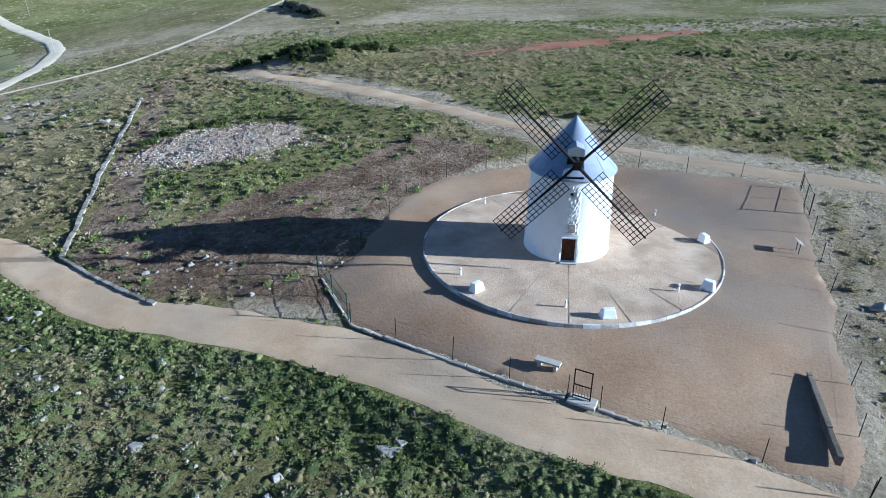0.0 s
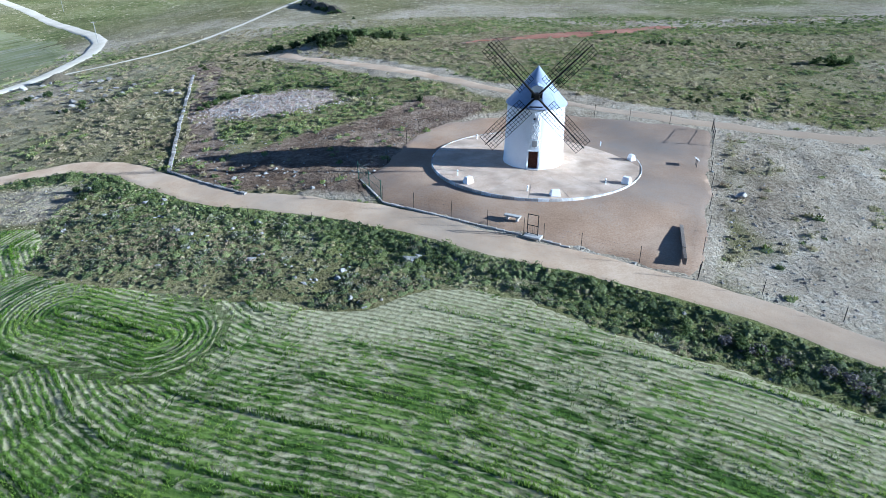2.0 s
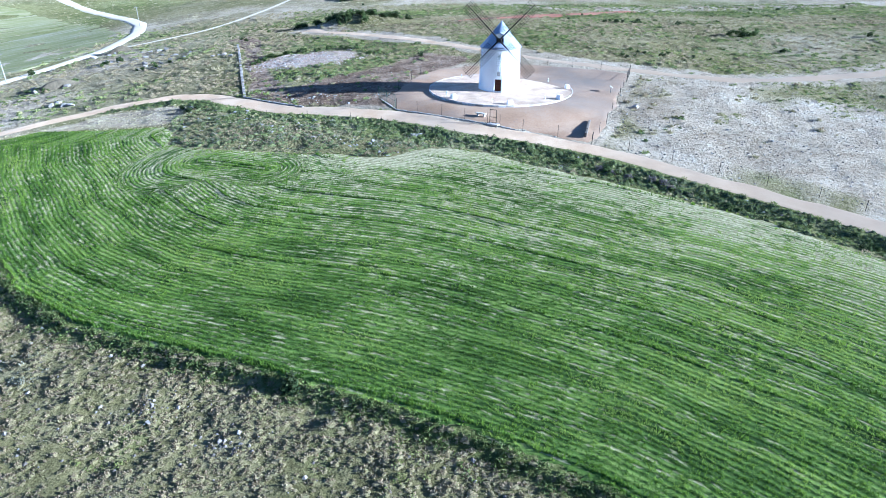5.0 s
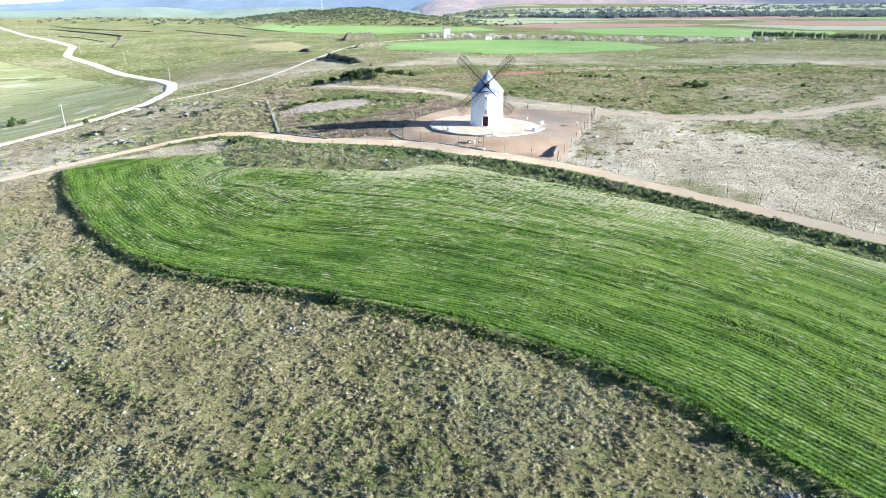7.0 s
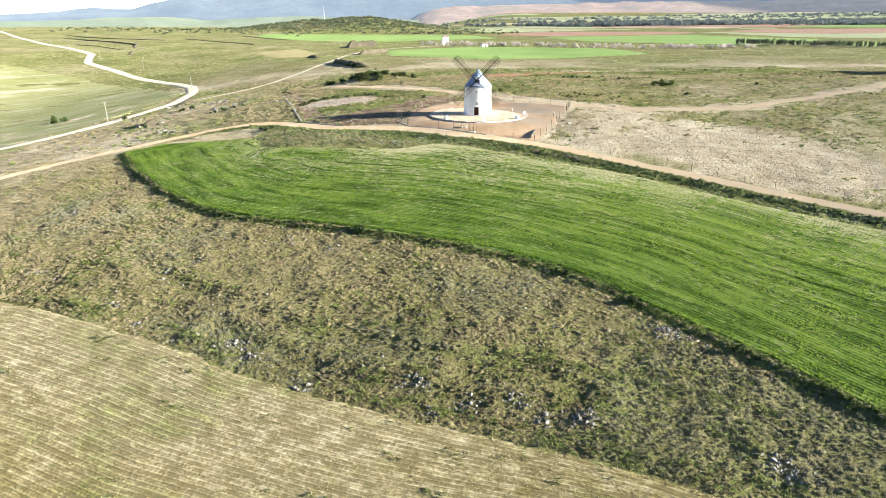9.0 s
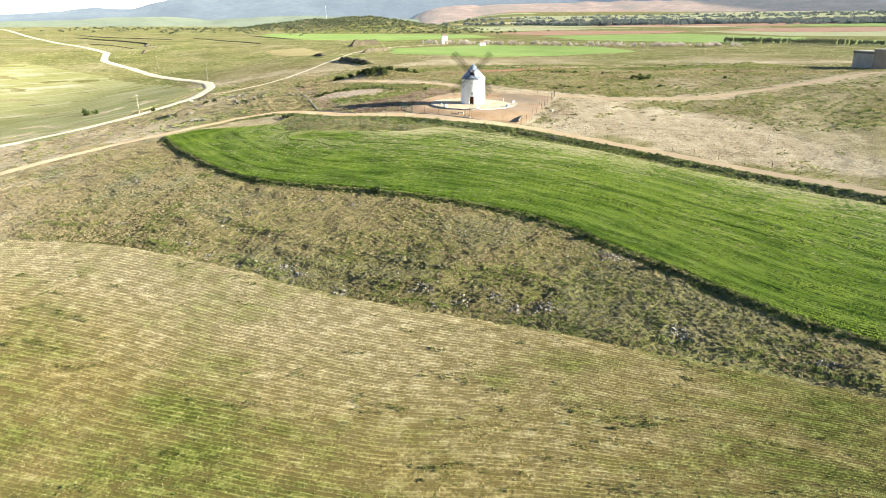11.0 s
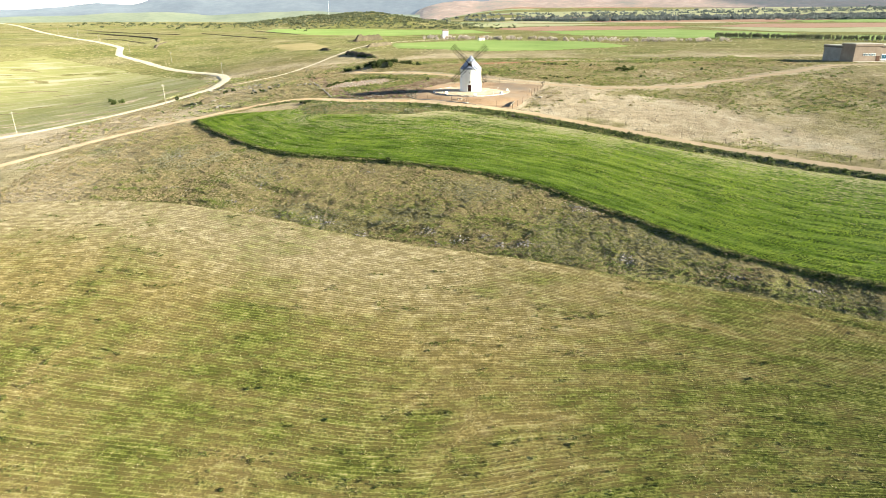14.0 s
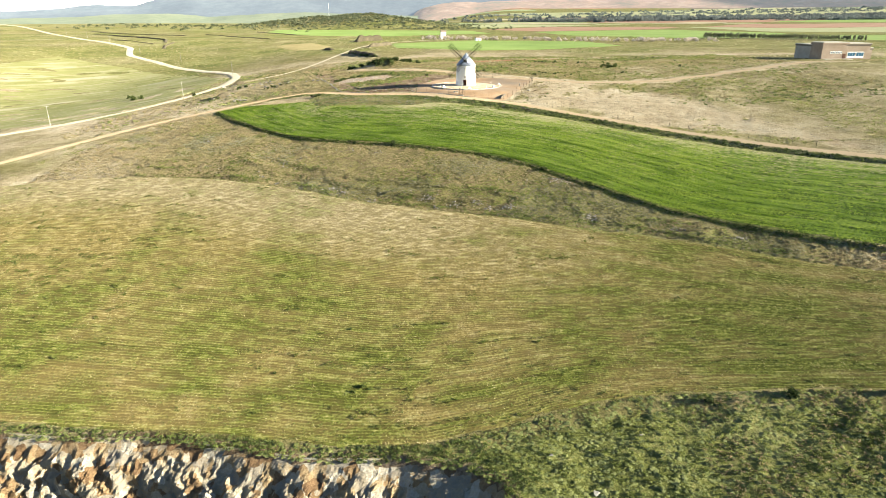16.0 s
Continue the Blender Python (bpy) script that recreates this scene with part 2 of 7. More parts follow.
def leafy(name, shades, rough=0.7, thin=0.33):
    """Foliage: a tone for each clump, jittered leaf by leaf."""
    m, n, l, p = material(name, max(rough, 0.8), 0.0, 0.15)
    p.inputs["Diffuse Roughness"].default_value = 0.1
    t = attribute(n, "tone")
    g = n.new("ShaderNodeNewGeometry").outputs["Random Per Island"]
    f = maths(n, l, "ADD", t, maths(n, l, "MULTIPLY_ADD", g, 0.3, -0.15), 0.0, True)
    c = ramp(n, l, f, [(i / (len(shades) - 1), s) for i, s in enumerate(shades)])
    l.new(c, p.inputs["Base Color"])
    # thin leaves let some light through
    thin_leaf, both = n.new("ShaderNodeBsdfTranslucent"), n.new("ShaderNodeMixShader")
    l.new(c, thin_leaf.inputs["Color"])
    both.inputs["Fac"].default_value = thin
    l.new(p.outputs["BSDF"], both.inputs[1])
    l.new(thin_leaf.outputs["BSDF"], both.inputs[2])
    l.new(both.outputs["Shader"], n["Material Output"].inputs["Surface"])
    return m


WHITEWASH = mottled("whitewash", (0.72, 0.72, 0.70), (0.80, 0.80, 0.79), (0.84, 0.84, 0.83), 0.7, 9, 0.85, 0, 0.02)
ROUGHCAST = mottled("roughcast", (0.70, 0.70, 0.68), (0.78, 0.78, 0.77), (0.84, 0.84, 0.83), 1.5, 6, 0.9, 0, 0.12)
ZINC = mottled("painted_zinc", (0.20, 0.235, 0.325), (0.25, 0.285, 0.375), (0.31, 0.345, 0.43), 0.8, 5, 0.55, 0.0, 0.006, 0.25)
DARK_WOOD = mottled("tarred_wood", (0.008, 0.007, 0.006), (0.014, 0.012, 0.010), (0.028, 0.024, 0.02), 2, 25, 0.75, 0, 0.004)
DOOR_WOOD = mottled("varnished_wood", (0.035, 0.012, 0.006), (0.06, 0.021, 0.01), (0.09, 0.035, 0.018), 2, 30, 0.5, 0, 0.004)
BLACK_IRON = mottled("black_iron", (0.008, 0.008, 0.009), (0.014, 0.014, 0.015), (0.03, 0.026, 0.022), 3, 30, 0.55, 0.4, 0.002)
GREEN_IRON = mottled("green_painted_iron", (0.012, 0.04, 0.025), (0.02, 0.06, 0.04), (0.035, 0.08, 0.055), 3, 25, 0.5, 0.1, 0.002)
GALVANISED = mottled("galvanised_steel", (0.10, 0.10, 0.10), (0.16, 0.16, 0.16), (0.24, 0.24, 0.24), 4, 30, 0.45, 0.7, 0.002)
CONCRETE = mottled("pale_concrete", (0.34, 0.31, 0.27), (0.44, 0.41, 0.36), (0.55, 0.52, 0.47), 1.2, 14, 0.9, 0, 0.01)
LIMESTONE = mottled("grey_limestone", (0.125, 0.115, 0.10), (0.235, 0.215, 0.19), (0.38, 0.355, 0.32), 1.1, 7, 0.9, 0, 0.05, 0.25, 0.25)
PAVING = mottled("pebble_paving", (0.40, 0.27, 0.17), (0.58, 0.44, 0.315), (0.71, 0.58, 0.45), 0.3, 7, 0.9, 0, 0.09, 0.15, 0.0, ((0.36, 0.27, 0.19), 0.25))
JOINT = mottled("grey_joint_gravel", (0.34, 0.25, 0.175), (0.46, 0.36, 0.265), (0.56, 0.46, 0.355), 0.6, 8, 0.95, 0, 0.05)
GRAVEL = mottled("reddish_gravel", (0.235, 0.147, 0.086), (0.34, 0.226, 0.14), (0.46, 0.335, 0.225), 0.16, 5, 0.95, 0, 0.05, 0.15, 0.0, ((0.235, 0.20, 0.165), 0.06))
TRACK_EARTH = mottled("pale_earth", (0.385, 0.255, 0.148), (0.51, 0.368, 0.235), (0.63, 0.485, 0.335), 0.22, 5, 0.95, 0, 0.04, 0.15, 0.0, ((0.34, 0.27, 0.195), 0.06))
def shift_east(mat, start, rate, most, colour):
    """Lets a soil turn into another one towards the east."""
    n, l = mat.node_tree.nodes, mat.node_tree.links
    base, place = n["Principled BSDF"].inputs["Base Color"], n.new("ShaderNodeSeparateXYZ")
    c = coords_of(n)
    l.new(c, place.inputs["Vector"])
    far = maths(n, l, "ADD", place.outputs["X"], maths(n, l, "MULTIPLY_ADD", noise_tex(n, l, c, 0.25, 5), 14.0, -7.0 - start))
    l.new(mix(n, l, maths(n, l, "MULTIPLY", maths(n, l, "MULTIPLY", far, rate, 0, True), most), base.links[0].from_socket, colour), base)


shift_east(TRACK_EARTH, 14.0, 0.04, 0.65, (0.30, 0.232, 0.156))
shift_east(GRAVEL, 17.0, 0.06, 0.45, (0.205, 0.165, 0.126))
ROAD_EARTH = mottled("chalky_earth", (0.41, 0.355, 0.265), (0.50, 0.44, 0.34), (0.58, 0.52, 0.42), 0.12, 2.5, 0.95, 0, 0.03)
POLE_WOOD = mottled("weathered_wood", (0.24, 0.22, 0.19), (0.34, 0.32, 0.28), (0.45, 0.42, 0.37), 1, 18, 0.85, 0, 0.006)
GRASS = leafy("dry_scrub_leaves", [(0.12, 0.115, 0.046), (0.205, 0.185, 0.088), (0.30, 0.258, 0.14), (0.40, 0.345, 0.22)])
LUSH = leafy("lush_grass_leaves", [(0.045, 0.066, 0.019), (0.085, 0.115, 0.032), (0.15, 0.185, 0.053), (0.24, 0.262, 0.092)])
CROP_LEAF = leafy("young_cereal_leaves", [(0.07, 0.12, 0.014), (0.125, 0.205, 0.022), (0.19, 0.28, 0.034), (0.265, 0.34, 0.058)], 0.7, 0.5)
HEATH = leafy("grey_heath_leaves", [(0.10, 0.078, 0.05), (0.19, 0.147, 0.09), (0.285, 0.223, 0.136), (0.40, 0.318, 0.20)], 0.8, 0.45)
SAGE = leafy("grey_sage_leaves", [(0.085, 0.083, 0.056), (0.148, 0.143, 0.096), (0.225, 0.217, 0.15), (0.32, 0.31, 0.225)], 0.8, 0.4)
DEAD_TWIGS = leafy("dead_grey_twigs", [(0.06, 0.05, 0.045), (0.10, 0.085, 0.075), (0.15, 0.13, 0.115), (0.21, 0.185, 0.165)], 0.85, 0.1)
STRAW = leafy("straw_stems", [(0.21, 0.19, 0.075), (0.37, 0.315, 0.15), (0.50, 0.43, 0.235), (0.62, 0.55, 0.35)])
GREEN_LEAF = leafy("green_shrub_leaves", [(0.02, 0.036, 0.010), (0.042, 0.066, 0.018), (0.075, 0.105, 0.03), (0.13, 0.15, 0.055)])
RIM_LEAF = leafy("rank_green_leaves", [(0.07, 0.09, 0.022), (0.14, 0.17, 0.042), (0.225, 0.25, 0.072), (0.33, 0.335, 0.13)])
SHRUB_LEAF = leafy("dark_shrub_leaves", [(0.012, 0.022, 0.007), (0.025, 0.042, 0.013), (0.045, 0.065, 0.022), (0.08, 0.09, 0.04)])


def cushion_material(name, shades):
    """Fine-leaved cushions: a tone for each plant, broken up by small leaves."""
    m, n, l, p = material(name, 0.9, 0, 0.15)
    c = coords_of(n)
    a, b = noise_tex(n, l, c, 9.0, 5, 0.8), noise_tex(n, l, c, 26.0, 3, 0.7)
    leaf = maths(n, l, "MULTIPLY_ADD", a, 0.6, maths(n, l, "MULTIPLY", b, 0.4))
    f = maths(n, l, "ADD", attribute(n, "tone"), maths(n, l, "MULTIPLY_ADD", leaf, 1.3, -0.65), 0.0, True)
    l.new(ramp(n, l, f, [(i / (len(shades) - 1), s) for i, s in enumerate(shades)]), p.inputs["Base Color"])
    bump(n, l, p, leaf, 1.0, 0.2)
    return m


def broken_stone(name, shades):
    """Loose stones of mixed origin: a tone for each stone, lightly mottled."""
    m, n, l, p = material(name, 0.9, 0, 0.25)
    c = coords_of(n)
    fine = noise_tex(n, l, c, 5.0, 6, 0.7)
    f = maths(n, l, "ADD", n.new("ShaderNodeNewGeometry").outputs["Random Per Island"], maths(n, l, "MULTIPLY_ADD", fine, 0.6, -0.3), 0.0, True)
    l.new(ramp(n, l, f, [(i / (len(shades) - 1), s) for i, s in enumerate(shades)]), p.inputs["Base Color"])
    bump(n, l, p, fine, 0.8, 0.04)
    return m


RUBBLE = broken_stone("mixed_rubble", [(0.15, 0.105, 0.08), (0.28, 0.205, 0.16), (0.37, 0.29, 0.235), (0.29, 0.185, 0.135), (0.42, 0.36, 0.31), (0.52, 0.475, 0.43)])
STONE_CHIP = broken_stone("brown_stone_chips", [(0.09, 0.078, 0.064), (0.16, 0.14, 0.118), (0.235, 0.21, 0.18), (0.36, 0.33, 0.29)])
DRY_CUSHION = cushion_material("dry_cushions", [(0.135, 0.125, 0.05), (0.21, 0.188, 0.088), (0.295, 0.252, 0.13), (0.39, 0.335, 0.20)])
GREEN_CUSHION = cushion_material("green_cushions", [(0.045, 0.06, 0.025), (0.095, 0.115, 0.047), (0.165, 0.188, 0.07), (0.26, 0.28, 0.11)])


def ground_material():
    m, n, l, p = material("rough_pasture", 0.95, 0, 0.05)
    c = coords_of(n)
    big, mid, fine = noise_tex(n, l, c, 0.035), noise_tex(n, l, c, 0.3, 5), noise_tex(n, l, c, 3.5, 10, 0.8)
    speck, tussock = noise_tex(n, l, c, 11.0, 4, 0.7), noise_tex(n, l, c, 1.7, 3, 0.6)
    fine = maths(n, l, "MULTIPLY_ADD", fine, 0.62, maths(n, l, "MULTIPLY", speck, 0.38))
    f = maths(n, l, "ADD", maths(n, l, "MULTIPLY", big, 0.28), maths(n, l, "MULTIPLY_ADD", mid, 0.27, maths(n, l, "MULTIPLY", fine, 0.45)))
    f = maths(n, l, "ADD", maths(n, l, "MULTIPLY_ADD", f, 2.2, -0.85), maths(n, l, "MULTIPLY", tussock, 0.5))
    scrub = ramp(n, l, f, [(0.26, (0.092, 0.084, 0.034)), (0.42, (0.148, 0.133, 0.055)), (0.56, (0.206, 0.182, 0.084)), (0.75, (0.29, 0.25, 0.14))])
    lush = ramp(n, l, f, [(0.32, (0.07, 0.084, 0.024)), (0.5, (0.148, 0.158, 0.05)), (0.68, (0.255, 0.25, 0.105))])
    bare = ramp(n, l, f, [(0.26, (0.185, 0.145, 0.094)), (0.42, (0.295, 0.24, 0.165)), (0.56, (0.385, 0.322, 0.23)), (0.74, (0.48, 0.42, 0.325))])
    soil = ramp(n, l, f, [(0.34, (0.095, 0.064, 0.042)), (0.5, (0.195, 0.138, 0.092)), (0.64, (0.31, 0.235, 0.17))])
    zone = n.new("ShaderNodeSeparateColor")
    l.new(attribute(n, "zone", "Color"), zone.inputs["Color"])
    col = scrub
    for out, tint in (("Green", lush), ("Red", bare), ("Blue", soil)):
        w = maths(n, l, "ADD", zone.outputs[out], maths(n, l, "MULTIPLY_ADD", fine, 1.3, -0.65))
        col = mix(n, l, maths(n, l, "MULTIPLY", maths(n, l, "SUBTRACT", w, 0.32), 2.8, 0, True), col, tint)
    l.new(col, p.inputs["Base Color"])
    bump(n, l, p, maths(n, l, "MULTIPLY_ADD", tussock, 1.2, maths(n, l, "MULTIPLY", fine, 0.8)), 1.0, 0.35)
    return m


def streaks(nodes, links, row, along, across_rows, length, detail=3.0):
    """Noise drawn out along the drill rows."""
    v = nodes.new("ShaderNodeCombineXYZ")
    links.new(maths(nodes, links, "MULTIPLY", row, across_rows), v.inputs["X"])
    links.new(maths(nodes, links, "MULTIPLY", along, 1.0 / length), v.inputs["Y"])
    return noise_tex(nodes, links, v.outputs["Vector"], 1.0, detail, 0.55)


def field_material(name, soil, leaf, wave_sharp):
    """Drilled rows that follow the field's own curve, broken into short lengths of crop and bare straw-strewn soil."""
    m, n, l, p = material(name, 0.95, 0, 0.05)
    c = coords_of(n)
    row, cover, along = attribute(n, "row"), attribute(n, "cover"), attribute(n, "along")
    fine, mid = noise_tex(n, l, c, 2.6, 5, 0.65), noise_tex(n, l, c, 0.35, 4)
    wob = maths(n, l, "ADD", row, maths(n, l, "MULTIPLY_ADD", mid, 0.5, maths(n, l, "MULTIPLY_ADD", fine, 0.6, -0.55)))
    wave = maths(n, l, "COSINE", maths(n, l, "MULTIPLY", wob, 2 * math.pi))
    thin_patch = noise_tex(n, l, c, 0.11, 4, 0.65)
    strength = maths(n, l, "MULTIPLY", maths(n, l, "MULTIPLY_ADD", thin_patch, 4.0, -1.2, True), wave_sharp)
    broken = maths(n, l, "MULTIPLY_ADD", streaks(n, l, wob, along, 0.9, 1.5), 3.2, maths(n, l, "MULTIPLY_ADD", streaks(n, l, wob, along, 0.22, 9.0), 1.6, -2.4))
    f = maths(n, l, "ADD", maths(n, l, "MULTIPLY_ADD", wave, strength, cover), broken)
    f = maths(n, l, "ADD", f, maths(n, l, "MULTIPLY_ADD", fine, 1.0, -0.5))
    f = maths(n, l, "ADD", f, maths(n, l, "MULTIPLY_ADD", mid, 0.8, -0.4))
    dirt = ramp(n, l, fine, [(0.36, soil[0]), (0.62, soil[1])])
    runs = streaks(n, l, wob, along, 0.42, 11.0, 2.0)
    shade = maths(n, l, "MULTIPLY_ADD", fine, 0.4, maths(n, l, "MULTIPLY_ADD", mid, 0.35, maths(n, l, "MULTIPLY_ADD", runs, 0.9, -0.33)))
    green = ramp(n, l, maths(n, l, "MULTIPLY_ADD", wave, 0.05, shade), [(0.36, leaf[0]), (0.5, leaf[1]), (0.64, leaf[2])])
    l.new(mix(n, l, maths(n, l, "MULTIPLY_ADD", f, 1.85, -0.5, True), dirt, green), p.inputs["Base Color"])
    bump(n, l, p, maths(n, l, "MULTIPLY_ADD", wave, 0.35, fine), 0.8, 0.1)
    return m


def stubble_material():
    """Straw-strewn soil: thin pale rows, flecks of straw, green where weeds come through along the rows."""
    m, n, l, p = material("stubble_soil", 0.95, 0, 0.05)
    c = coords_of(n)
    row, cover, along = attribute(n, "row"), attribute(n, "cover"), attribute(n, "along")
    fine, mid, big = noise_tex(n, l, c, 3.0, 4, 0.65), noise_tex(n, l, c, 0.6, 5, 0.65), noise_tex(n, l, c, 0.07, 4)
    wob = maths(n, l, "ADD", row, maths(n, l, "MULTIPLY_ADD", fine, 0.3, maths(n, l, "MULTIPLY_ADD", mid, 0.4, -0.35)))
    wave = maths(n, l, "MULTIPLY_ADD", maths(n, l, "COSINE", maths(n, l, "MULTIPLY", wob, 2 * math.pi)), 0.5, 0.5)
    ridge_line = maths(n, l, "POWER", wave, 4.0)
    drawn, wide = streaks(n, l, wob, along, 0.6, 2.6), streaks(n, l, wob, along, 0.09, 16.0)
    f = maths(n, l, "MULTIPLY_ADD", ridge_line, maths(n, l, "MULTIPLY_ADD", big, 0.7, -0.1, True), maths(n, l, "MULTIPLY_ADD", mid, 0.5, -2.05))
    f = maths(n, l, "ADD", maths(n, l, "MULTIPLY_ADD", fine, 1.9, f), maths(n, l, "MULTIPLY", drawn, 2.1))
    straw = ramp(n, l, f, [(0.1, (0.155, 0.122, 0.046)), (0.32, (0.23, 0.184, 0.072)), (0.55, (0.295, 0.238, 0.098)), (0.85, (0.40, 0.33, 0.16))])
    bleached = ramp(n, l, f, [(0.1, (0.22, 0.18, 0.105)), (0.32, (0.31, 0.258, 0.162)), (0.55, (0.40, 0.338, 0.225)), (0.85, (0.54, 0.475, 0.345))])
    straw = mix(n, l, maths(n, l, "ADD", attribute(n, "bleach"), maths(n, l, "MULTIPLY_ADD", mid, 1.2, -0.6), 0, True), straw, bleached)
    weeds = ramp(n, l, f, [(0.1, (0.066, 0.074, 0.017)), (0.35, (0.124, 0.14, 0.031)), (0.62, (0.195, 0.205, 0.056)), (0.95, (0.33, 0.30, 0.13))])
    g = maths(n, l, "ADD", cover, maths(n, l, "MULTIPLY_ADD", fine, 0.6, maths(n, l, "MULTIPLY_ADD", big, 0.6, -0.72)))
    g = maths(n, l, "ADD", g, maths(n, l, "MULTIPLY_ADD", drawn, 1.1, maths(n, l, "MULTIPLY_ADD", wide, 1.7, -1.58)))
    l.new(mix(n, l, maths(n, l, "MULTIPLY_ADD", g, 1.6, -0.02, True), straw, weeds), p.inputs["Base Color"])
    bump(n, l, p, maths(n, l, "MULTIPLY_ADD", ridge_line, 0.3, fine), 0.9, 0.1)
    return m


def terraced_material(name, grass, pale):
    """Old terraces: grass broken by long thin bands of bare chalky soil along the slope."""
    m, n, l, p = material(name, 0.95, 0, 0.05)
    p.inputs["Diffuse Roughness"].default_value = 0.0
    c = coords_of(n)
    along = n.new("ShaderNodeMapping")
    along.vector_type = "TEXTURE"
    along.inputs["Rotation"].default_value = (0, 0, radians(48))
    along.inputs["Scale"].default_value = (70.0, 7.0, 10.0)
    l.new(c, along.inputs["Vector"])
    bands, fine, mid = noise_tex(n, l, along.outputs["Vector"], 1.0, 3, 0.5), noise_tex(n, l, c, 1.2, 7, 0.75), noise_tex(n, l, c, 0.04, 4)
    f = maths(n, l, "MULTIPLY_ADD", fine, 0.5, maths(n, l, "MULTIPLY", mid, 0.5))
    turf = ramp(n, l, f, [(0.36, grass[0]), (0.5, grass[1]), (0.64, grass[2])])
    b = maths(n, l, "ADD", bands, maths(n, l, "MULTIPLY_ADD", fine, 0.25, maths(n, l, "MULTIPLY_ADD", mid, 0.5, -0.375)))
    narrow = n.new("ShaderNodeMapping")
    narrow.vector_type = "TEXTURE"
    narrow.inputs["Rotation"].default_value, narrow.inputs["Scale"].default_value = (0, 0, radians(40)), (22.0, 2.2, 10.0)
    l.new(c, narrow.inputs["Vector"])
    thin_band = noise_tex(n, l, narrow.outputs["Vector"], 1.0, 4, 0.6)
    turf = mix(n, l, maths(n, l, "MULTIPLY", maths(n, l, "SUBTRACT", thin_band, 0.5), 5.0, 0, True), turf, tuple(0.5 * (g + q) for g, q in zip(grass[2], pale)))
    turf = mix(n, l, maths(n, l, "MULTIPLY", maths(n, l, "SUBTRACT", 0.42, thin_band), 6.0, 0, True), turf, grass[0])
    l.new(mix(n, l, maths(n, l, "MULTIPLY", maths(n, l, "SUBTRACT", b, 0.56), 6.0, 0, True), turf, pale), p.inputs["Base Color"])
    bump(n, l, p, fine, 0.8, 0.15)
    return m


GROUND = ground_material()
CROP_GROUND = field_material("sown_soil", [(0.20, 0.182, 0.09), (0.41, 0.378, 0.222)], [(0.03, 0.054, 0.011), (0.078, 0.126, 0.024), (0.155, 0.21, 0.046)], 0.34)
STUBBLE_GROUND = stubble_material()


# ---------------------------------------------------------------- mesh helpers
def mesh_from(name, verts, faces, mat, smooth_shade=False, values=None):
    """A mesh from arrays; faces all of one size. values: float attributes on the points."""
    me = bpy.data.meshes.new(name)
    verts, faces = np.asarray(verts, np.float32), np.asarray(faces, np.int32)
    count, size = faces.shape
    me.vertices.add(len(verts))
    me.vertices.foreach_set("co", verts.ravel())
    me.loops.add(count * size)
    me.loops.foreach_set("vertex_index", faces.ravel())
    me.polygons.add(count)
    me.polygons.foreach_set("loop_start", np.arange(0, count * size, size, dtype=np.int32))
    me.polygons.foreach_set("use_smooth", np.full(count, smooth_shade))
    for key, value in (values or {}).items():
        value = np.asarray(value, np.float32)
        if value.ndim == 2:
            a = me.attributes.new(key, "FLOAT_COLOR", "POINT")
            a.data.foreach_set("color", np.c_[value, np.ones(len(value))].astype(np.float32).ravel())
        else:
            a = me.attributes.new(key, "FLOAT", "POINT")
            a.data.foreach_set("value", value)
    me.update(calc_edges=True)
    me.validate()
    me.materials.append(mat)
    return me


def grid_faces(rows, cols):
    i = np.arange(rows - 1)[:, None] * cols + np.arange(cols - 1)[None, :]
    return np.stack([i, i + 1, i + cols + 1, i + cols], -1).reshape(-1, 4)


def part(name, bm, mat, parent=None, label="", at=None):
    """Links a bmesh as one mesh object, under a thing where one is given."""
    me = bpy.data.meshes.new(name)
    bm.to_mesh(me)
    bm.free()
    me.materials.append(mat)
    ob = new(name, me)
    if parent is not None:
        ob.parent = parent
    if at is not None:
        ob.matrix_basis = at
    if label:
        tagged(ob, label)
    return ob


def thing(name, m, label, category, group=""):
    ob = new(name)
    ob.empty_display_size = 0.2
    ob.matrix_basis = m
    return tagged(ob, label, category, group)


def box_bm(sx, sy, sz, x=0, y=0, z=0, bevel=0.0, bm=None, turn=None):
    """A box whose base centre is at x, y, z, with softened edges."""
    out = bmesh.new() if bm is None else bm
    m = Matrix.Translation((x, y, z + sz / 2)) @ (turn or Matrix()) @ Matrix.Diagonal((sx, sy, sz, 1))
    made = bmesh.ops.create_cube(out, size=1, matrix=m)
    if bevel:
        edges = list({e for v in made["verts"] for e in v.link_edges})
        bmesh.ops.bevel(out, geom=edges, offset=bevel, segments=2, affect="EDGES", profile=0.6)
    return out


def rod_bm(a, b, r0, r1=None, sides=8, bm=None):
    """A round bar from a to b."""
    out = bmesh.new() if bm is None else bm
    a, b = Vector(a), Vector(b)
    way = b - a
    m = Matrix.Translation((a + b) / 2) @ way.to_track_quat("Z", "Y").to_matrix().to_4x4()
    bmesh.ops.create_cone(out, cap_ends=True, segments=sides, radius1=r0, radius2=r0 if r1 is None else r1, depth=way.length, matrix=m)
    return out


def spun_bm(profile, sides, bm=None, start=0.0, sweep=2 * math.pi):
    """A surface of revolution about z from (radius, height) pairs."""
    out = bmesh.new() if bm is None else bm
    full = abs(sweep - 2 * math.pi) < 1e-6
    n = sides if full else sides + 1
    rings = [[out.verts.new((r * math.cos(start + sweep * k / sides), r * math.sin(start + sweep * k / sides), z)) for k in range(n)] for r, z in profile]
    for lo, hi in zip(rings[:-1], rings[1:]):
        for k in range(sides):
            out.faces.new((lo[k], lo[(k + 1) % n], hi[(k + 1) % n], hi[k]))
    return out


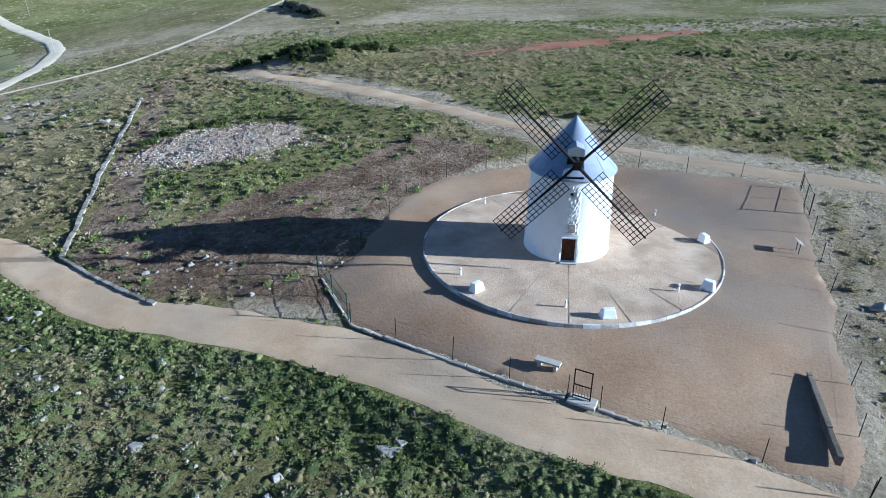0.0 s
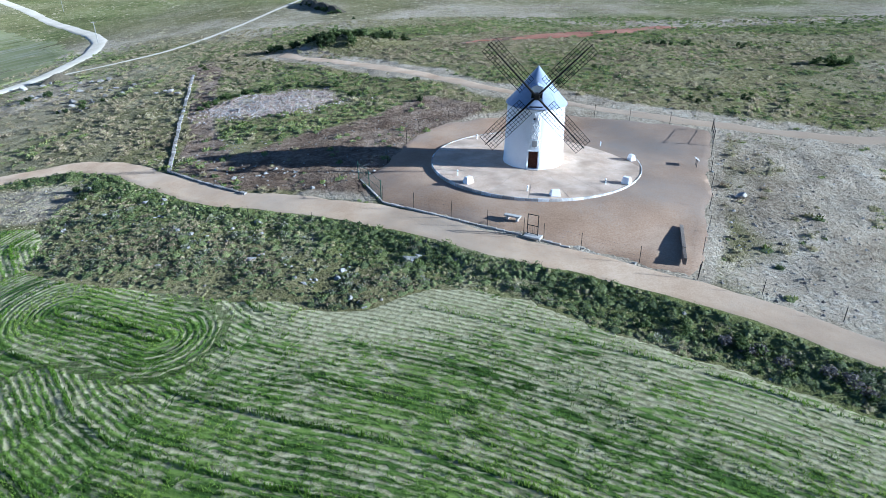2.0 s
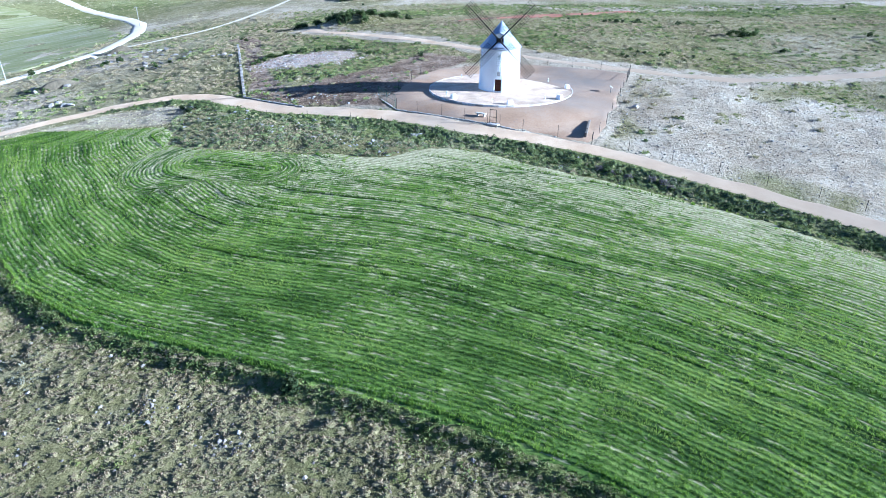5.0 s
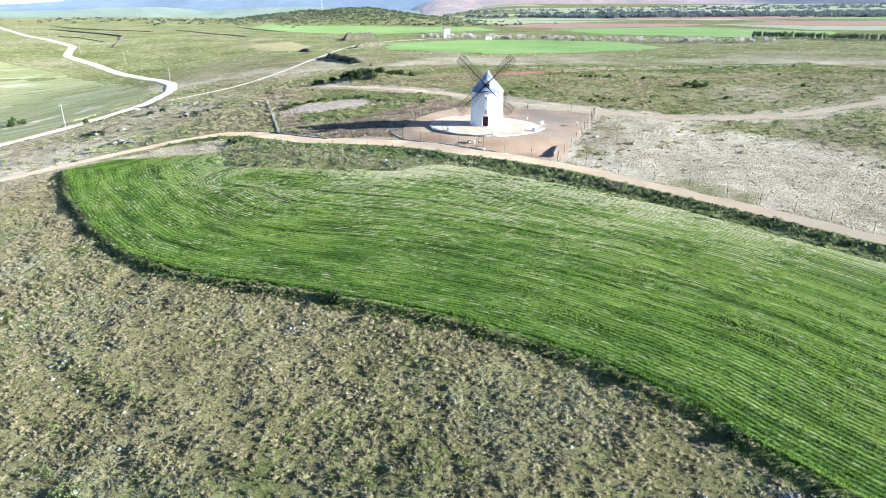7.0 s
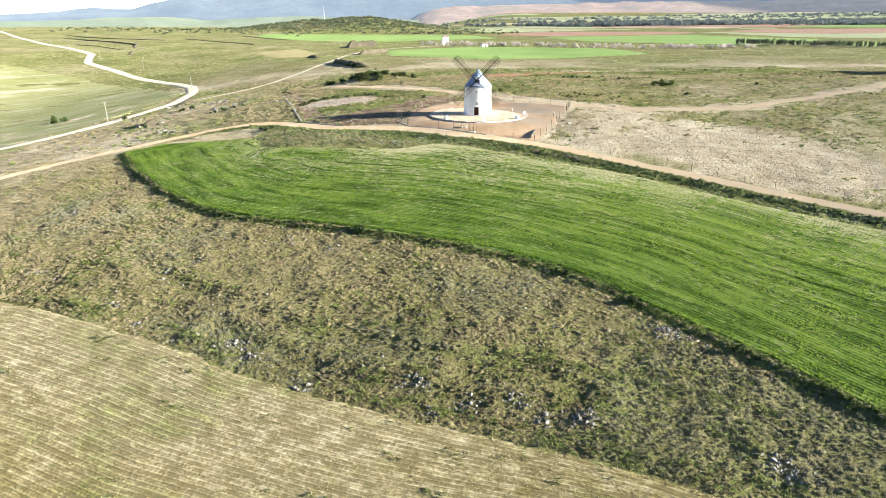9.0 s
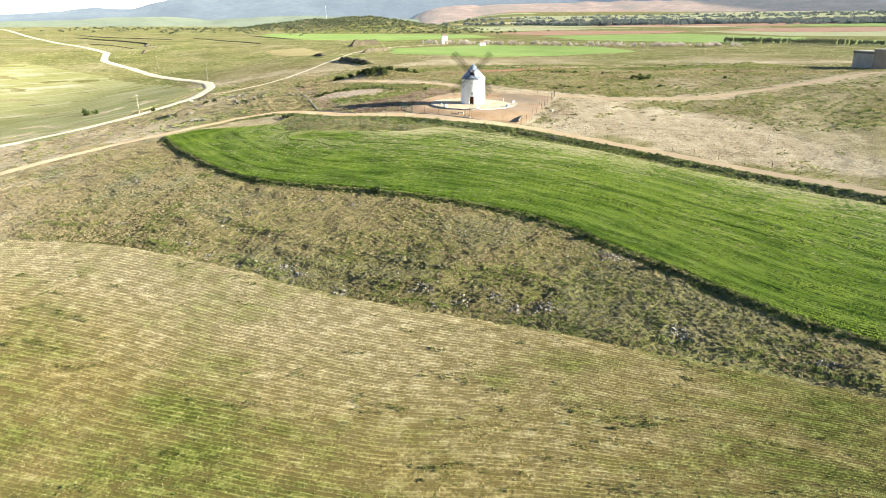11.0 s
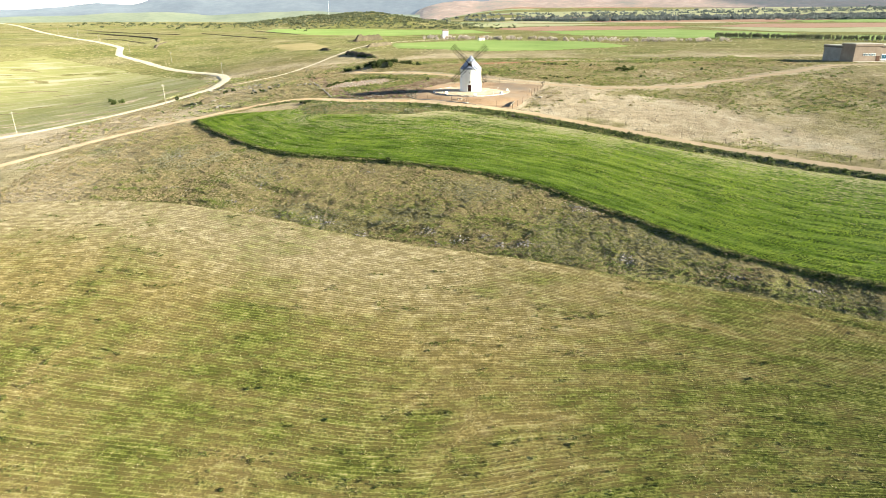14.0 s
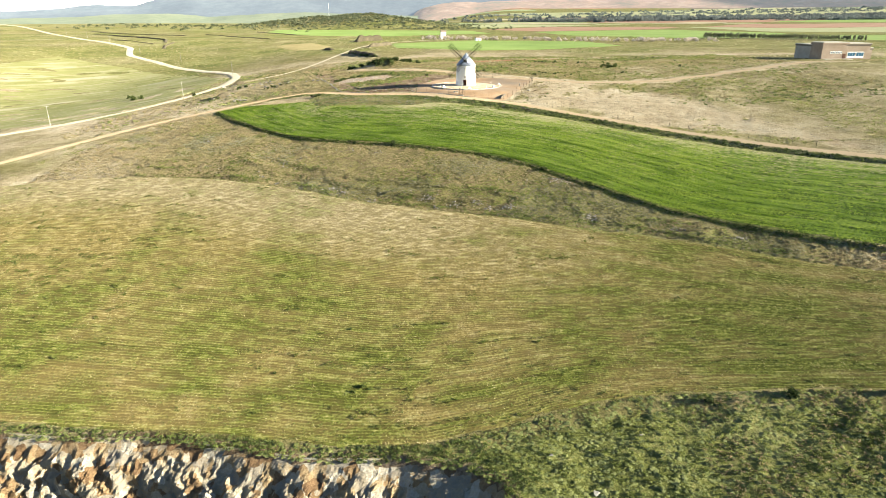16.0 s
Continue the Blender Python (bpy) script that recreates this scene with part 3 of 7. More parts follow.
# ---------------------------------------------------------------- the land
def graded(lo, hi, step, far_lo, far_hi, growth=1.07):
    inner = list(np.arange(lo, hi + step / 2, step))
    for end, sign in ((far_lo, -1), (far_hi, 1)):
        at, s = (inner[0], step) if sign < 0 else (inner[-1], step)
        extra = []
        while sign * (end - at) > 0:
            s *= growth
            at += sign * s
            extra.append(at)
        inner = extra[::-1] + inner if sign < 0 else inner + extra
    return np.array(inner)


def zones(x, y):
    """How bare, how lush and how earthy the open ground is, each 0 to 1."""
    big, mid = fbm(x, y, 60, 21), fbm(x, y, 14, 23)
    bare = smooth(-6, 8, depth_in(x, y, BARE_GROUND) + (mid - 0.5) * 22) * (0.68 + 0.45 * mid) * smooth(118, 70, x + 0.3 * y)
    bare = np.maximum(bare, 0.95 * smooth(7.0, 2.0, line_distance(x, y, BACK_TRACK) + (mid - 0.5) * 7))
    bare = np.maximum(bare, smooth(9.5, 5.0, np.hypot((x + 29) / 1.35, y - 79) + (mid - 0.5) * 5))
    bare = np.maximum(bare, 0.55 * smooth(3.0, 0.5, np.abs(line_distance(x, y, FARM_ROAD))))
    bare = np.maximum(bare, 0.9 * smooth(-1, 1.5, depth_in(x, y, [(-18, 40), (-7, 36.5), (-9.5, 44), (-13, 44)])))
    dry = smooth(0, 3, depth_in(x, y, [(-80, 39), (-58, 51), (-44, 50), (-41, 38), (-46, 36.5), (-67, 40)]))
    bare = np.maximum(bare, dry * 0.95)
    bare = np.maximum(bare, 0.34 * smooth(0, 8, np.interp(y, [40, 50, 116, 140], [-44, -36, -58, -66]) - x) * smooth(36, 56, y) * smooth(170, 120, y) * (0.5 + mid))
    soil = smooth(-2, 3, depth_in(x, y, [(-34, 49), (-24, 41.5), (-15, 39.5), (-7, 37), (-5, 56), (6, 68), (-4, 76), (-14, 66), (-24, 58), (-33, 53)]) + (mid - 0.5) * 6)
    soil = np.maximum(soil, 0.85 * smooth(3.6, 2.2, line_distance(x, y, [(-31, 51.5), (-38.5, 72), (-46.5, 97), (-52.5, 117), (-60, 130)]) + (mid - 0.5) * 3))
    soil = np.maximum(soil, smooth(3.5, 1.5, line_distance(x, y, [(4, 128), (26, 137), (45, 147), (62, 160)])))
    south = smooth(-16, -24, y - np.interp(x, [-80, 0, 60], [30, 0, -40]))
    lush = np.clip(0.3 + 1.6 * (big - 0.45) + 0.9 * (mid - 0.5), 0, 1) * smooth(60, 100, y) * 0.9
    bank = (y > -60) * smooth(7, 2.5, line_distance(x, y, [(p[0] - 1.6, p[1] - 3.4) for p in TRACK[11:]]))
    lush = np.maximum(lush, bank * (0.3 + 0.6 * mid))
    bare = np.maximum(bare, 0.4 * smooth(0.52, 0.72, fbm(x, y, 7, 35)) * (y < 40) * (y > 5) * (x < 20))
    bare = np.maximum(bare, 0.85 * smooth(3.2, 0.4, -depth_in(x, y, YARD) + (mid - 0.5) * 3) * (x > -2))
    lush = np.maximum(lush, 0.55 * smooth(1, -7, depth_in(x, y, CROP)) * smooth(-14, -1, depth_in(x, y, CROP)) * (y > 12) * (0.4 + mid))
    lush = np.maximum(lush, 0.8 * smooth(2.6, 0.8, line_distance(x, y, CROP_EDGE_SOUTH)))
    lush = np.maximum(lush, 0.75 * smooth(-1, -4, depth_in(x, y, STUBBLE)) * (y < -110) * (0.5 + mid))
    soil = np.maximum(soil, 0.9 * smooth(2.6, 0.8, line_distance(x, y, QUARRY_RIM) + (mid - 0.5) * 2))
    lush = np.maximum(lush, smooth(-110, -150, x) * smooth(-40, 60, y) * fbm(x, y, 40, 31) * 0.6)
    bare = np.maximum(bare, 0.5 * smooth(45, 70, x) * smooth(125, 95, y) * (0.35 + mid))
    lush = np.maximum(lush, 0.55 * smooth(150, 300, y) * (0.45 + big))
    bare = np.maximum(bare, 0.9 * smooth(15, 5, line_distance(x, y, [(44, 172), (70, 170), (105, 176), (150, 190), (210, 200)]) + (mid - 0.5) * 8))
    bare = np.maximum(bare, np.maximum(0.85 * smooth(110, 200, y) * (1 - 0.5 * smooth(200, 300, y)), 0.95 * smooth(-35, -85, x) * (1 - 0.45 * smooth(110, 220, y))) * (0.08 + 0.95 * fbm(x, y, 30, 33)))
    lush = np.where((y < 20) & (y > -110) & (x < 60) & (lush < 0.3), np.clip(1.6 * (fbm(x, y, 7, 25) - 0.42) + 0.25 * smooth(-40, -70, y), 0, 0.6), lush)
    return bare, lush, soil


def ground_sheet():
    xs = graded(-100, 100, 0.8, -4800, 4800, 1.06)
    ys = graded(-134, 130, 0.8, -1500, 4700, 1.045)
    gx, gy = np.meshgrid(xs, ys)
    x, y = gx.ravel(), gy.ravel()
    z = land(x, y) + relief(x, y)
    pit = depth_in(x, y, QUARRY)
    z = z - 15.0 * smooth(-0.2, 1.6, pit)
    bare, lush, soil = zones(x, y)
    ob = new("ground", mesh_from("ground", np.c_[x, y, z], grid_faces(len(ys), len(xs)), GROUND, True, {"zone": np.c_[bare, lush, soil]}))
    return tagged(ob, "rough grey-green pasture with stony scrub and bare patches", "ground", kind="structure")


def strip(name, line, half, mat, label, lift=0.06, across=9, step=0.9, seed=1, ragged=0.35):
    """A worn track laid on the land along a line, with ragged edges, two wheel ruts and a crown."""
    pts = np.array(line, float)
    seg = np.hypot(*np.diff(pts, axis=0).T)
    s = np.r_[0, np.cumsum(seg)]
    t = np.arange(0, s[-1], step)
    # rounded corners
    cx, cy = np.interp(t, s, pts[:, 0]), np.interp(t, s, pts[:, 1])
    k = np.exp(-np.linspace(-2, 2, 13) ** 2)
    k /= k.sum()
    cx, cy = [np.convolve(np.pad(v, 6, mode="edge"), k, "valid") for v in (cx, cy)]
    dx, dy = np.gradient(cx), np.gradient(cy)
    n = np.hypot(dx, dy)
    dx, dy = dx / n, dy / n
    u = np.linspace(-1, 1, across)
    widths = [half * (1 + ragged * (fbm(t, np.full_like(t, sd), 5, seed + sd, 3) - 0.5) * 2) for sd in (3, 40)]
    off = np.where(u[None, :] < 0, u[None, :] * widths[0][:, None], u[None, :] * widths[1][:, None])
    x, y = cx[:, None] - dy[:, None] * off, cy[:, None] + dx[:, None] * off
    z = land(x.ravel(), y.ravel()).reshape(x.shape) + lift
    rut = np.exp(-((np.abs(off) - 0.85) / 0.3) ** 2) * 0.035
    z = z - rut + 0.02 * (fbm(x, y, 1.5, seed) - 0.5)
    z[:, 0] -= lift + 0.06
    z[:, -1] -= lift + 0.06
    ob = new(name, mesh_from(name, np.c_[x.ravel(), y.ravel(), z.ravel()], grid_faces(*x.shape), mat, True))
    return tagged(ob, label, "track", kind="structure")


def patch(name, poly, step, lift, mat, label, category, values=None, ragged=0.5, seed=4):
    """A plot laid on the land inside a polygon, with a ragged rim."""
    p = np.array(poly)
    xs = np.arange(p[:, 0].min() - step, p[:, 0].max() + 2 * step, step)
    ys = np.arange(p[:, 1].min() - step, p[:, 1].max() + 2 * step, step)
    gx, gy = np.meshgrid(xs, ys)
    d = (depth_in(gx.ravel(), gy.ravel(), poly) + ragged * (fbm(gx.ravel(), gy.ravel(), 2.5, seed) - 0.5) * 2).reshape(gx.shape)
    gyd, gxd = np.gradient(d, step)
    faces = grid_faces(len(ys), len(xs))
    keep = (d.ravel()[faces] > 0).sum(1) >= 2
    faces = faces[keep]
    push = np.where(d < 0, -d, 0)
    push = np.clip(push, 0, step * 1.2)
    x, y = (gx + gxd * push).ravel(), (gy + gyd * push).ravel()
    dd = d.ravel()
    z = land(x, y) + np.where(dd < 0, -0.05, lift * smooth(0, step, dd))
    used, inverse = np.unique(faces, return_inverse=True)
    x, y, z, dd = x[used], y[used], z[used], dd[used]
    vals = values(x, y, np.maximum(dd, 0)) if values else None
    ob = new(name, mesh_from(name, np.c_[x, y, z], inverse.reshape(faces.shape), mat, True, vals))
    return tagged(ob, label, category, kind="structure")


ROW_GAP = 0.52
# the drill went round this stretch in a closed loop before it took the long rows
LOOP = [(-21.8, 15.6), (-32.0, 20.0)]


def crop_rows(x, y):
    long_row = line_distance(x, y, CROP_EDGE_SOUTH) + 1.6 * (fbm(x, y, 22, 61, 2) - 0.5)
    loop = line_distance(x, y, LOOP)
    d = np.where(loop < 4.7 + 6.0 * smooth(-28, -37, x), loop, long_row)
    return (d + 0.35 * (fbm(x, y, 5, 62, 2) - 0.5)) / ROW_GAP


def crop_cover(x, y):
    north = line_distance(x, y, CROP_EDGE_NORTH)
    south = line_distance(x, y, CROP_EDGE_SOUTH)
    c = 0.7 - (0.25 + 0.6 * smooth(-22, -8, x)) * np.exp(-north / 7.0) + 0.55 * (fbm(x, y, 16, 71) - 0.5) + 0.4 * smooth(30, 4, south)
    return c + 0.28 * smooth(-5, 35, x) - 0.14 * smooth(-12, -28, x) + 0.3 * smooth(5.0, 3.0, line_distance(x, y, LOOP)) - 0.5 * np.exp(-((x + 4) / 8) ** 2 - ((y - 17.5) / 3.2) ** 2)


STUBBLE_GAP = 0.5


def stubble_rows(x, y):
    a, b = line_distance(x, y, STUBBLE_NORTH), line_distance(x, y, STUBBLE_SOUTH)
    return 62.0 * a / (a + b + 0.01) / STUBBLE_GAP + 1.5 * (fbm(x, y, 30, 81, 2) - 0.5)


def stubble_cover(x, y):
    return 0.26 + 0.95 * (fbm(0.8 * x + 0.6 * y, 0.8 * y - 0.6 * x, 17, 91, 4) - 0.5) + 0.3 * smooth(-62, -105, y) + 0.5 * (fbm(x, y, 4, 93) - 0.5) + 0.13 * smooth(-8, 25, x)


ground_sheet()
strip("dirt_track", TRACK, 2.15, TRACK_EARTH, "pale reddish dirt track worn beside the fenced yard")
strip("white_road", WHITE_ROAD, 2.9, ROAD_EARTH, "chalky white farm road winding through the valley", 0.22, 7, 2.0, 11, 0.12)
strip("farm_road", FARM_ROAD, 1.25, ROAD_EARTH, "narrow pale dirt road climbing to the old quarry", 0.08, 7, 1.5, 21, 0.3)
strip("back_track", BACK_TRACK, 1.7, TRACK_EARTH, "faint sandy track passing behind the mill yard", 0.06, 7, 1.2, 31, 0.6)
patch("mill_yard", YARD, 0.6, 0.07, GRAVEL, "fenced yard of trodden reddish gravel round the mill", "yard", None, 0.7)
patch("crop_field", CROP, 0.7, 0.08, CROP_GROUND, "field of young green cereal sown in curving rows", "field",
      lambda x, y, d: {"row": crop_rows(x, y), "cover": crop_cover(x, y), "along": line_along(x, y, CROP_EDGE_SOUTH)})
patch("stubble_field", STUBBLE, 0.8, 0.08, STUBBLE_GROUND, "harvested field with yellow stubble and green weeds", "field",
      lambda x, y, d: {"row": stubble_rows(x, y), "cover": stubble_cover(x, y), "along": line_along(x, y, STUBBLE_NORTH), "bleach": 0.8 * smooth(30, 4, line_distance(x, y, STUBBLE_NORTH)) * smooth(50, -30, x)})


# ---------------------------------------------------------------- the terrace and the windmill
WORN_WHITE = mottled("worn_whitewash", (0.30, 0.275, 0.24), (0.52, 0.49, 0.45), (0.72, 0.70, 0.67), 0.9, 6, 0.9, 0, 0.02, 0.3, 0.4)


def terrace():
    ob = thing("mill_terrace", pose(PLINTH_X, PLINTH_Y, 0), "round raised terrace paved with pebbles round the mill", "terrace")
    ob["kind"] = "structure"
    rnd = random.Random(5)
    # paving in wedges between worn radial joints
    n = 18
    for k in range(n):
        a0, a1 = 2 * math.pi * k / n + 0.0045, 2 * math.pi * (k + 1) / n - 0.0045
        prof = [(PLINTH_R - 0.13, PLINTH_Z - 0.02), (8.5, PLINTH_Z + 0.05), (5.2, PLINTH_Z + 0.12), (2.6, PLINTH_Z + 0.2)]
        bm = spun_bm(prof[::-1], 6, None, a0, a1 - a0)
        bmesh.ops.reverse_faces(bm, faces=bm.faces[:])
        part("paving_slab", bm, PAVING, ob)
    part("mortar_bed", spun_bm([(PLINTH_R - 0.13, PLINTH_Z - 0.045), (2.4, PLINTH_Z + 0.175)], 72), JOINT, ob)
    m = 64
    for k in range(m):
        a0, a1 = 2 * math.pi * k / m + 0.0012, 2 * math.pi * (k + 1) / m - 0.0012
        top = PLINTH_Z + 0.03 + rnd.uniform(-0.008, 0.008)
        prof = [(PLINTH_R + 0.03, PLINTH_Z - 2.2), (PLINTH_R, top - 0.03), (PLINTH_R - 0.03, top), (PLINTH_R - 0.11, top), (PLINTH_R - 0.12, top - 0.1)]
        bm = spun_bm(prof, 2, None, a0, a1 - a0)
        part("kerb_stone", bm, WORN_WHITE, ob, "whitewashed kerb stone")
    return ob


R0, R1, EAVE_Z, APEX_Z, FACE = 3.47, 3.22, 6.75, 10.8, radians(-8.0)


def wall_radius(z):
    return R0 + (R1 - R0) * z / EAVE_Z


def windmill():
    mill = thing("windmill", pose(MILL_X, MILL_Y, 0, 0, 0, math.degrees(FACE)), "whitewashed round windmill with a conical cap and four lattice sails", "windmill")
    # tower wall with the doorway and a loophole left open; local -y is the front
    sides, zs = 96, [-1.1, -0.5, 0.0, 0.5, 1.0, 1.5, 2.0, 2.3, 2.9, 3.4, 4.0, 4.6, 5.1, 5.45, 5.75, 6.2, 6.5, 6.78]
    bm = bmesh.new()
    ring = []
    for z in zs:
        row = []
        for k in range(sides):
            a = -math.pi / 2 + 2 * math.pi * (k + 0.5) / sides
            r = wall_radius(max(z, 0)) + 0.035 * (noise.noise(Vector((math.cos(a) * 3, math.sin(a) * 3, z * 0.9))))
            r += 0.18 * max(0, 0.25 - z) * 0.5
            row.append(bm.verts.new((r * math.cos(a), r * math.sin(a), z)))
        ring.append(row)
    holes = {(k, j) for k in (sides - 3, sides - 2, sides - 1, 0, 1) for j in range(2, 6)}
    holes |= {(k, 13) for k in (sides - 2, sides - 1)}
    for j in range(len(zs) - 1):
        for k in range(sides):
            if (k, j) not in holes:
                bm.faces.new((ring[j][k], ring[j][(k + 1) % sides], ring[j + 1][(k + 1) % sides], ring[j + 1][k]))
    # jambs, lintels and sills go in as deep as the wall
    for e in [e for e in bm.edges if e.is_boundary]:
        a, b = e.verts
        if -0.4 < min(a.co.z, b.co.z) and max(a.co.z, b.co.z) < 6.0:
            q = [v.co * 1.0 for v in (a, b)]
            inner = [bm.verts.new((c.x * 0.88, c.y * 0.88, c.z)) for c in q]
            bm.faces.new((b, a, inner[0], inner[1]))
    bmesh.ops.remove_doubles(bm, verts=bm.verts[:], dist=0.002)
    bmesh.ops.recalc_face_normals(bm, faces=bm.faces[:])
    for f in bm.faces:
        f.smooth = True
    part("tower_wall", bm, WHITEWASH, mill)
    # rough band of plaster over the door
    bm = bmesh.new()
    cols, rows = 9, 26
    g = []
    for j in range(rows + 1):
        z = 2.35 + (6.35 - 2.35) * j / rows
        row = []
        for k in range(cols + 1):
            a = -math.pi / 2 + (k / cols - 0.5) * 0.34 + 0.035
            r = wall_radius(z) + (0.012 if k in (0, cols) or j in (0, rows) else 0.05 + 0.07 * noise.noise(Vector((k * 0.9, j * 0.8, 3.1))))
            row.append(bm.verts.new((r * math.cos(a), r * math.sin(a), z)))
        g.append(row)
    for j in range(rows):
        for k in range(cols):
            z = 2.35 + 4.0 * (j + 0.5) / rows
            if not (5.3 < z < 5.9 and 2 <= k <= 5):
                bm.faces.new((g[j][k], g[j][k + 1], g[j + 1][k + 1], g[j + 1][k]))
    part("plaster_band", bm, ROUGHCAST, mill, "thick rough plaster band above the door")
    # door of vertical boards in its frame
    door = part("door", box_bm(1.14, 0.06, 2.0, 0.05, -R0 + 0.36, 0.0, 0.008), DOOR_WOOD, mill, "reddish brown wooden door")
    for k in range(6):
        part("board", box_bm(0.18, 0.03, 1.94, 0.05 - 0.475 + 0.19 * k, -R0 + 0.315, 0.03, 0.006), DOOR_WOOD, door)
    part("door_handle", rod_bm((0.42, -R0 + 0.27, 0.98), (0.42, -R0 + 0.27, 1.14), 0.012), BLACK_IRON, door)
    part("lintel", box_bm(1.24, 0.1, 0.12, 0.05, -R0 + 0.06, 2.0, 0.02), ROUGHCAST, mill)
    for sx in (-1, 1):
        part("door_jamb", box_bm(0.06, 0.1, 2.0, 0.05 + sx * 0.6, -R0 + 0.12, 0.0, 0.02), WHITEWASH, mill)
    part("doorstep", box_bm(1.3, 0.4, 0.1, 0.05, -R0 - 0.1, -0.1, 0.02), CONCRETE, mill)
    # dark panel stands in for the unlit depth of the loophole
    part("loophole_dark_panel", box_bm(0.42, 0.04, 0.32, -0.2, -wall_radius(5.6) + 0.3, 5.44, 0.005), DARK_WOOD, mill)
    # plaque of small tiles
    plaque = part("plaque", box_bm(0.56, 0.06, 0.72, 0.1, -wall_radius(2.9) - 0.08, 2.55, 0.01), WORN_WHITE, mill, "square stone plaque over the door")
    for j in range(5):
        part("plaque_bar", box_bm(0.4 - 0.06 * (j % 2), 0.02, 0.05, 0.1, -wall_radius(2.9) - 0.112, 2.65 + 0.115 * j, 0.003), CONCRETE, plaque)
    # conical cap of zinc sheets with standing seams
    cap = part("cap", spun_bm([(3.16, 6.62), (3.40, 6.66), (3.46, 6.74), (3.42, 6.84), (3.0, 7.26), (2.0, 8.42), (1.0, 9.66), (0.35, 10.4), (0.12, 10.72), (0.0001, 10.86)], 64), ZINC, mill, "pale zinc conical cap")
    for k in range(12):
        a = 2 * math.pi * (k + 0.5) / 12
        bm = rod_bm((3.43 * math.cos(a), 3.43 * math.sin(a), 6.84), (2.0 * math.cos(a), 2.0 * math.sin(a), 8.42), 0.012, None, 5)
        rod_bm((2.0 * math.cos(a), 2.0 * math.sin(a), 8.42), (0.3 * math.cos(a), 0.3 * math.sin(a), 10.43), 0.012, None, 5, bm)
        part("seam", bm, ZINC, cap)
    # dormer from which the windshaft comes
    bm = bmesh.new()
    pts = [(-0.62, 7.0), (0.62, 7.0), (0.62, 9.0), (0, 9.25), (-0.62, 9.0)]
    front, back = -2.75, -0.6
    vf = [bm.verts.new((x, front, z)) for x, z in pts]
    vb = [bm.verts.new((x * 0.9, back, z)) for x, z in pts]
    for k in (1, 2, 3, 4):
        a, b = k, (k + 1) % 5
        bm.faces.new((vf[a], vf[b], vb[b], vb[a]))
    dormer = part("dormer", bm, ZINC, mill, "dormer with a white gable front")
    bm = bmesh.new()
    gable = [bm.verts.new(c) for c in ((-0.62, front - 0.02, 8.45), (0.62, front - 0.02, 8.45), (0.62, front - 0.02, 9.0), (0.0, front - 0.02, 9.25), (-0.62, front - 0.02, 9.0))]
    bm.faces.new(gable)
    bmesh.ops.solidify(bm, geom=bm.faces[:], thickness=0.05)
    part("gable", bm, WHITEWASH, dormer)
    # black sheet set in the dormer stands for the shade inside
    part("opening_dark_panel", box_bm(1.2, 0.05, 1.5, 0, front + 0.25, 7.0, 0.01), BLACK_IRON, dormer, "black panel standing for the dark inside behind the shaft")
    part("dormer_sill", box_bm(1.4, 0.7, 0.12, 0, front - 0.25, 6.92, 0.02), DARK_WOOD, dormer)
    # windshaft and hub
    hub_y = -4.55
    shaft = part("windshaft", rod_bm((0, -1.0, 8.05), (0, hub_y - 0.35, 8.4), 0.3, 0.24, 14), DARK_WOOD, mill, "tarred oak windshaft")
    part("iron_band", rod_bm((0, hub_y + 0.38, 8.36), (0, hub_y + 0.5, 8.35), 0.29, 0.29, 14), BLACK_IRON, shaft)
    part("hub_block", box_bm(0.62, 0.5, 0.62, 0, hub_y, 8.09, 0.04), DARK_WOOD, shaft)
    # four sails
    for q in range(4):
        ang = math.radians(45 + 90 * q - 0.6)
        base = Matrix.Translation((0, hub_y - (0.08 if q % 2 else -0.08), 8.4)) @ Matrix.Rotation(radians(-4), 4, "X") @ Matrix.Rotation(ang, 4, "Y")
        sail = part("sail", rod_bm((0, 0, 0), (0, 0, 7.55), 0.12, 0.06, 8), DARK_WOOD, mill, "dark wooden lattice sail, bare of cloth", base)
        rows, cols, z0, z1, half = 15, 7, 1.55, 7.35, 0.98
        for k in range(cols):
            x = -half + 2 * half * k / (cols - 1)
            if k != (cols - 1) // 2:
                part("long_lath", box_bm(0.05, 0.045, z1 - z0 + 0.05, x, 0.02, z0, 0.0), DARK_WOOD, sail)
        for k in range(rows):
            z = z0 + (z1 - z0) * k / (rows - 1)
            part("cross_lath", box_bm(2 * half + 0.08, 0.045, 0.05, 0, -0.025, z, 0.0), DARK_WOOD, sail)
    return mill


terrace()
windmill()


# ---------------------------------------------------------------- in and round the yard
def lay(x, y, lift=0.0):
    return height(x, y) + lift


def at(x, y, turn=0.0, lift=0.0):
    return pose(x, y, lay(x, y, lift), 0, 0, turn)


YARD_LIFT = 0.06
TERRACE_TOP = PLINTH_Z + 0.0


def whitewashed_block(x, y, turn, size):
    ob = thing("stone_block", pose(x, y, TERRACE_TOP - 0.02, 0, 0, turn), "whitewashed stone block on the terrace kerb", "block", "blocks round the terrace")
    bm = box_bm(size[0], size[1], size[2], 0, 0, 0, 0.09)
    for v in bm.verts:
        k = 1 - 0.28 * max(0, v.co.z) / size[2]
        v.co.x *= k
        v.co.y *= k
        v.co += Vector((noise.noise(v.co * 3.1), noise.noise(v.co * 2.7 + Vector((5, 1, 0))), noise.noise(v.co * 2.2 + Vector((0, 7, 2))))) * 0.05
    part("block_body", bm, WHITEWASH, ob)


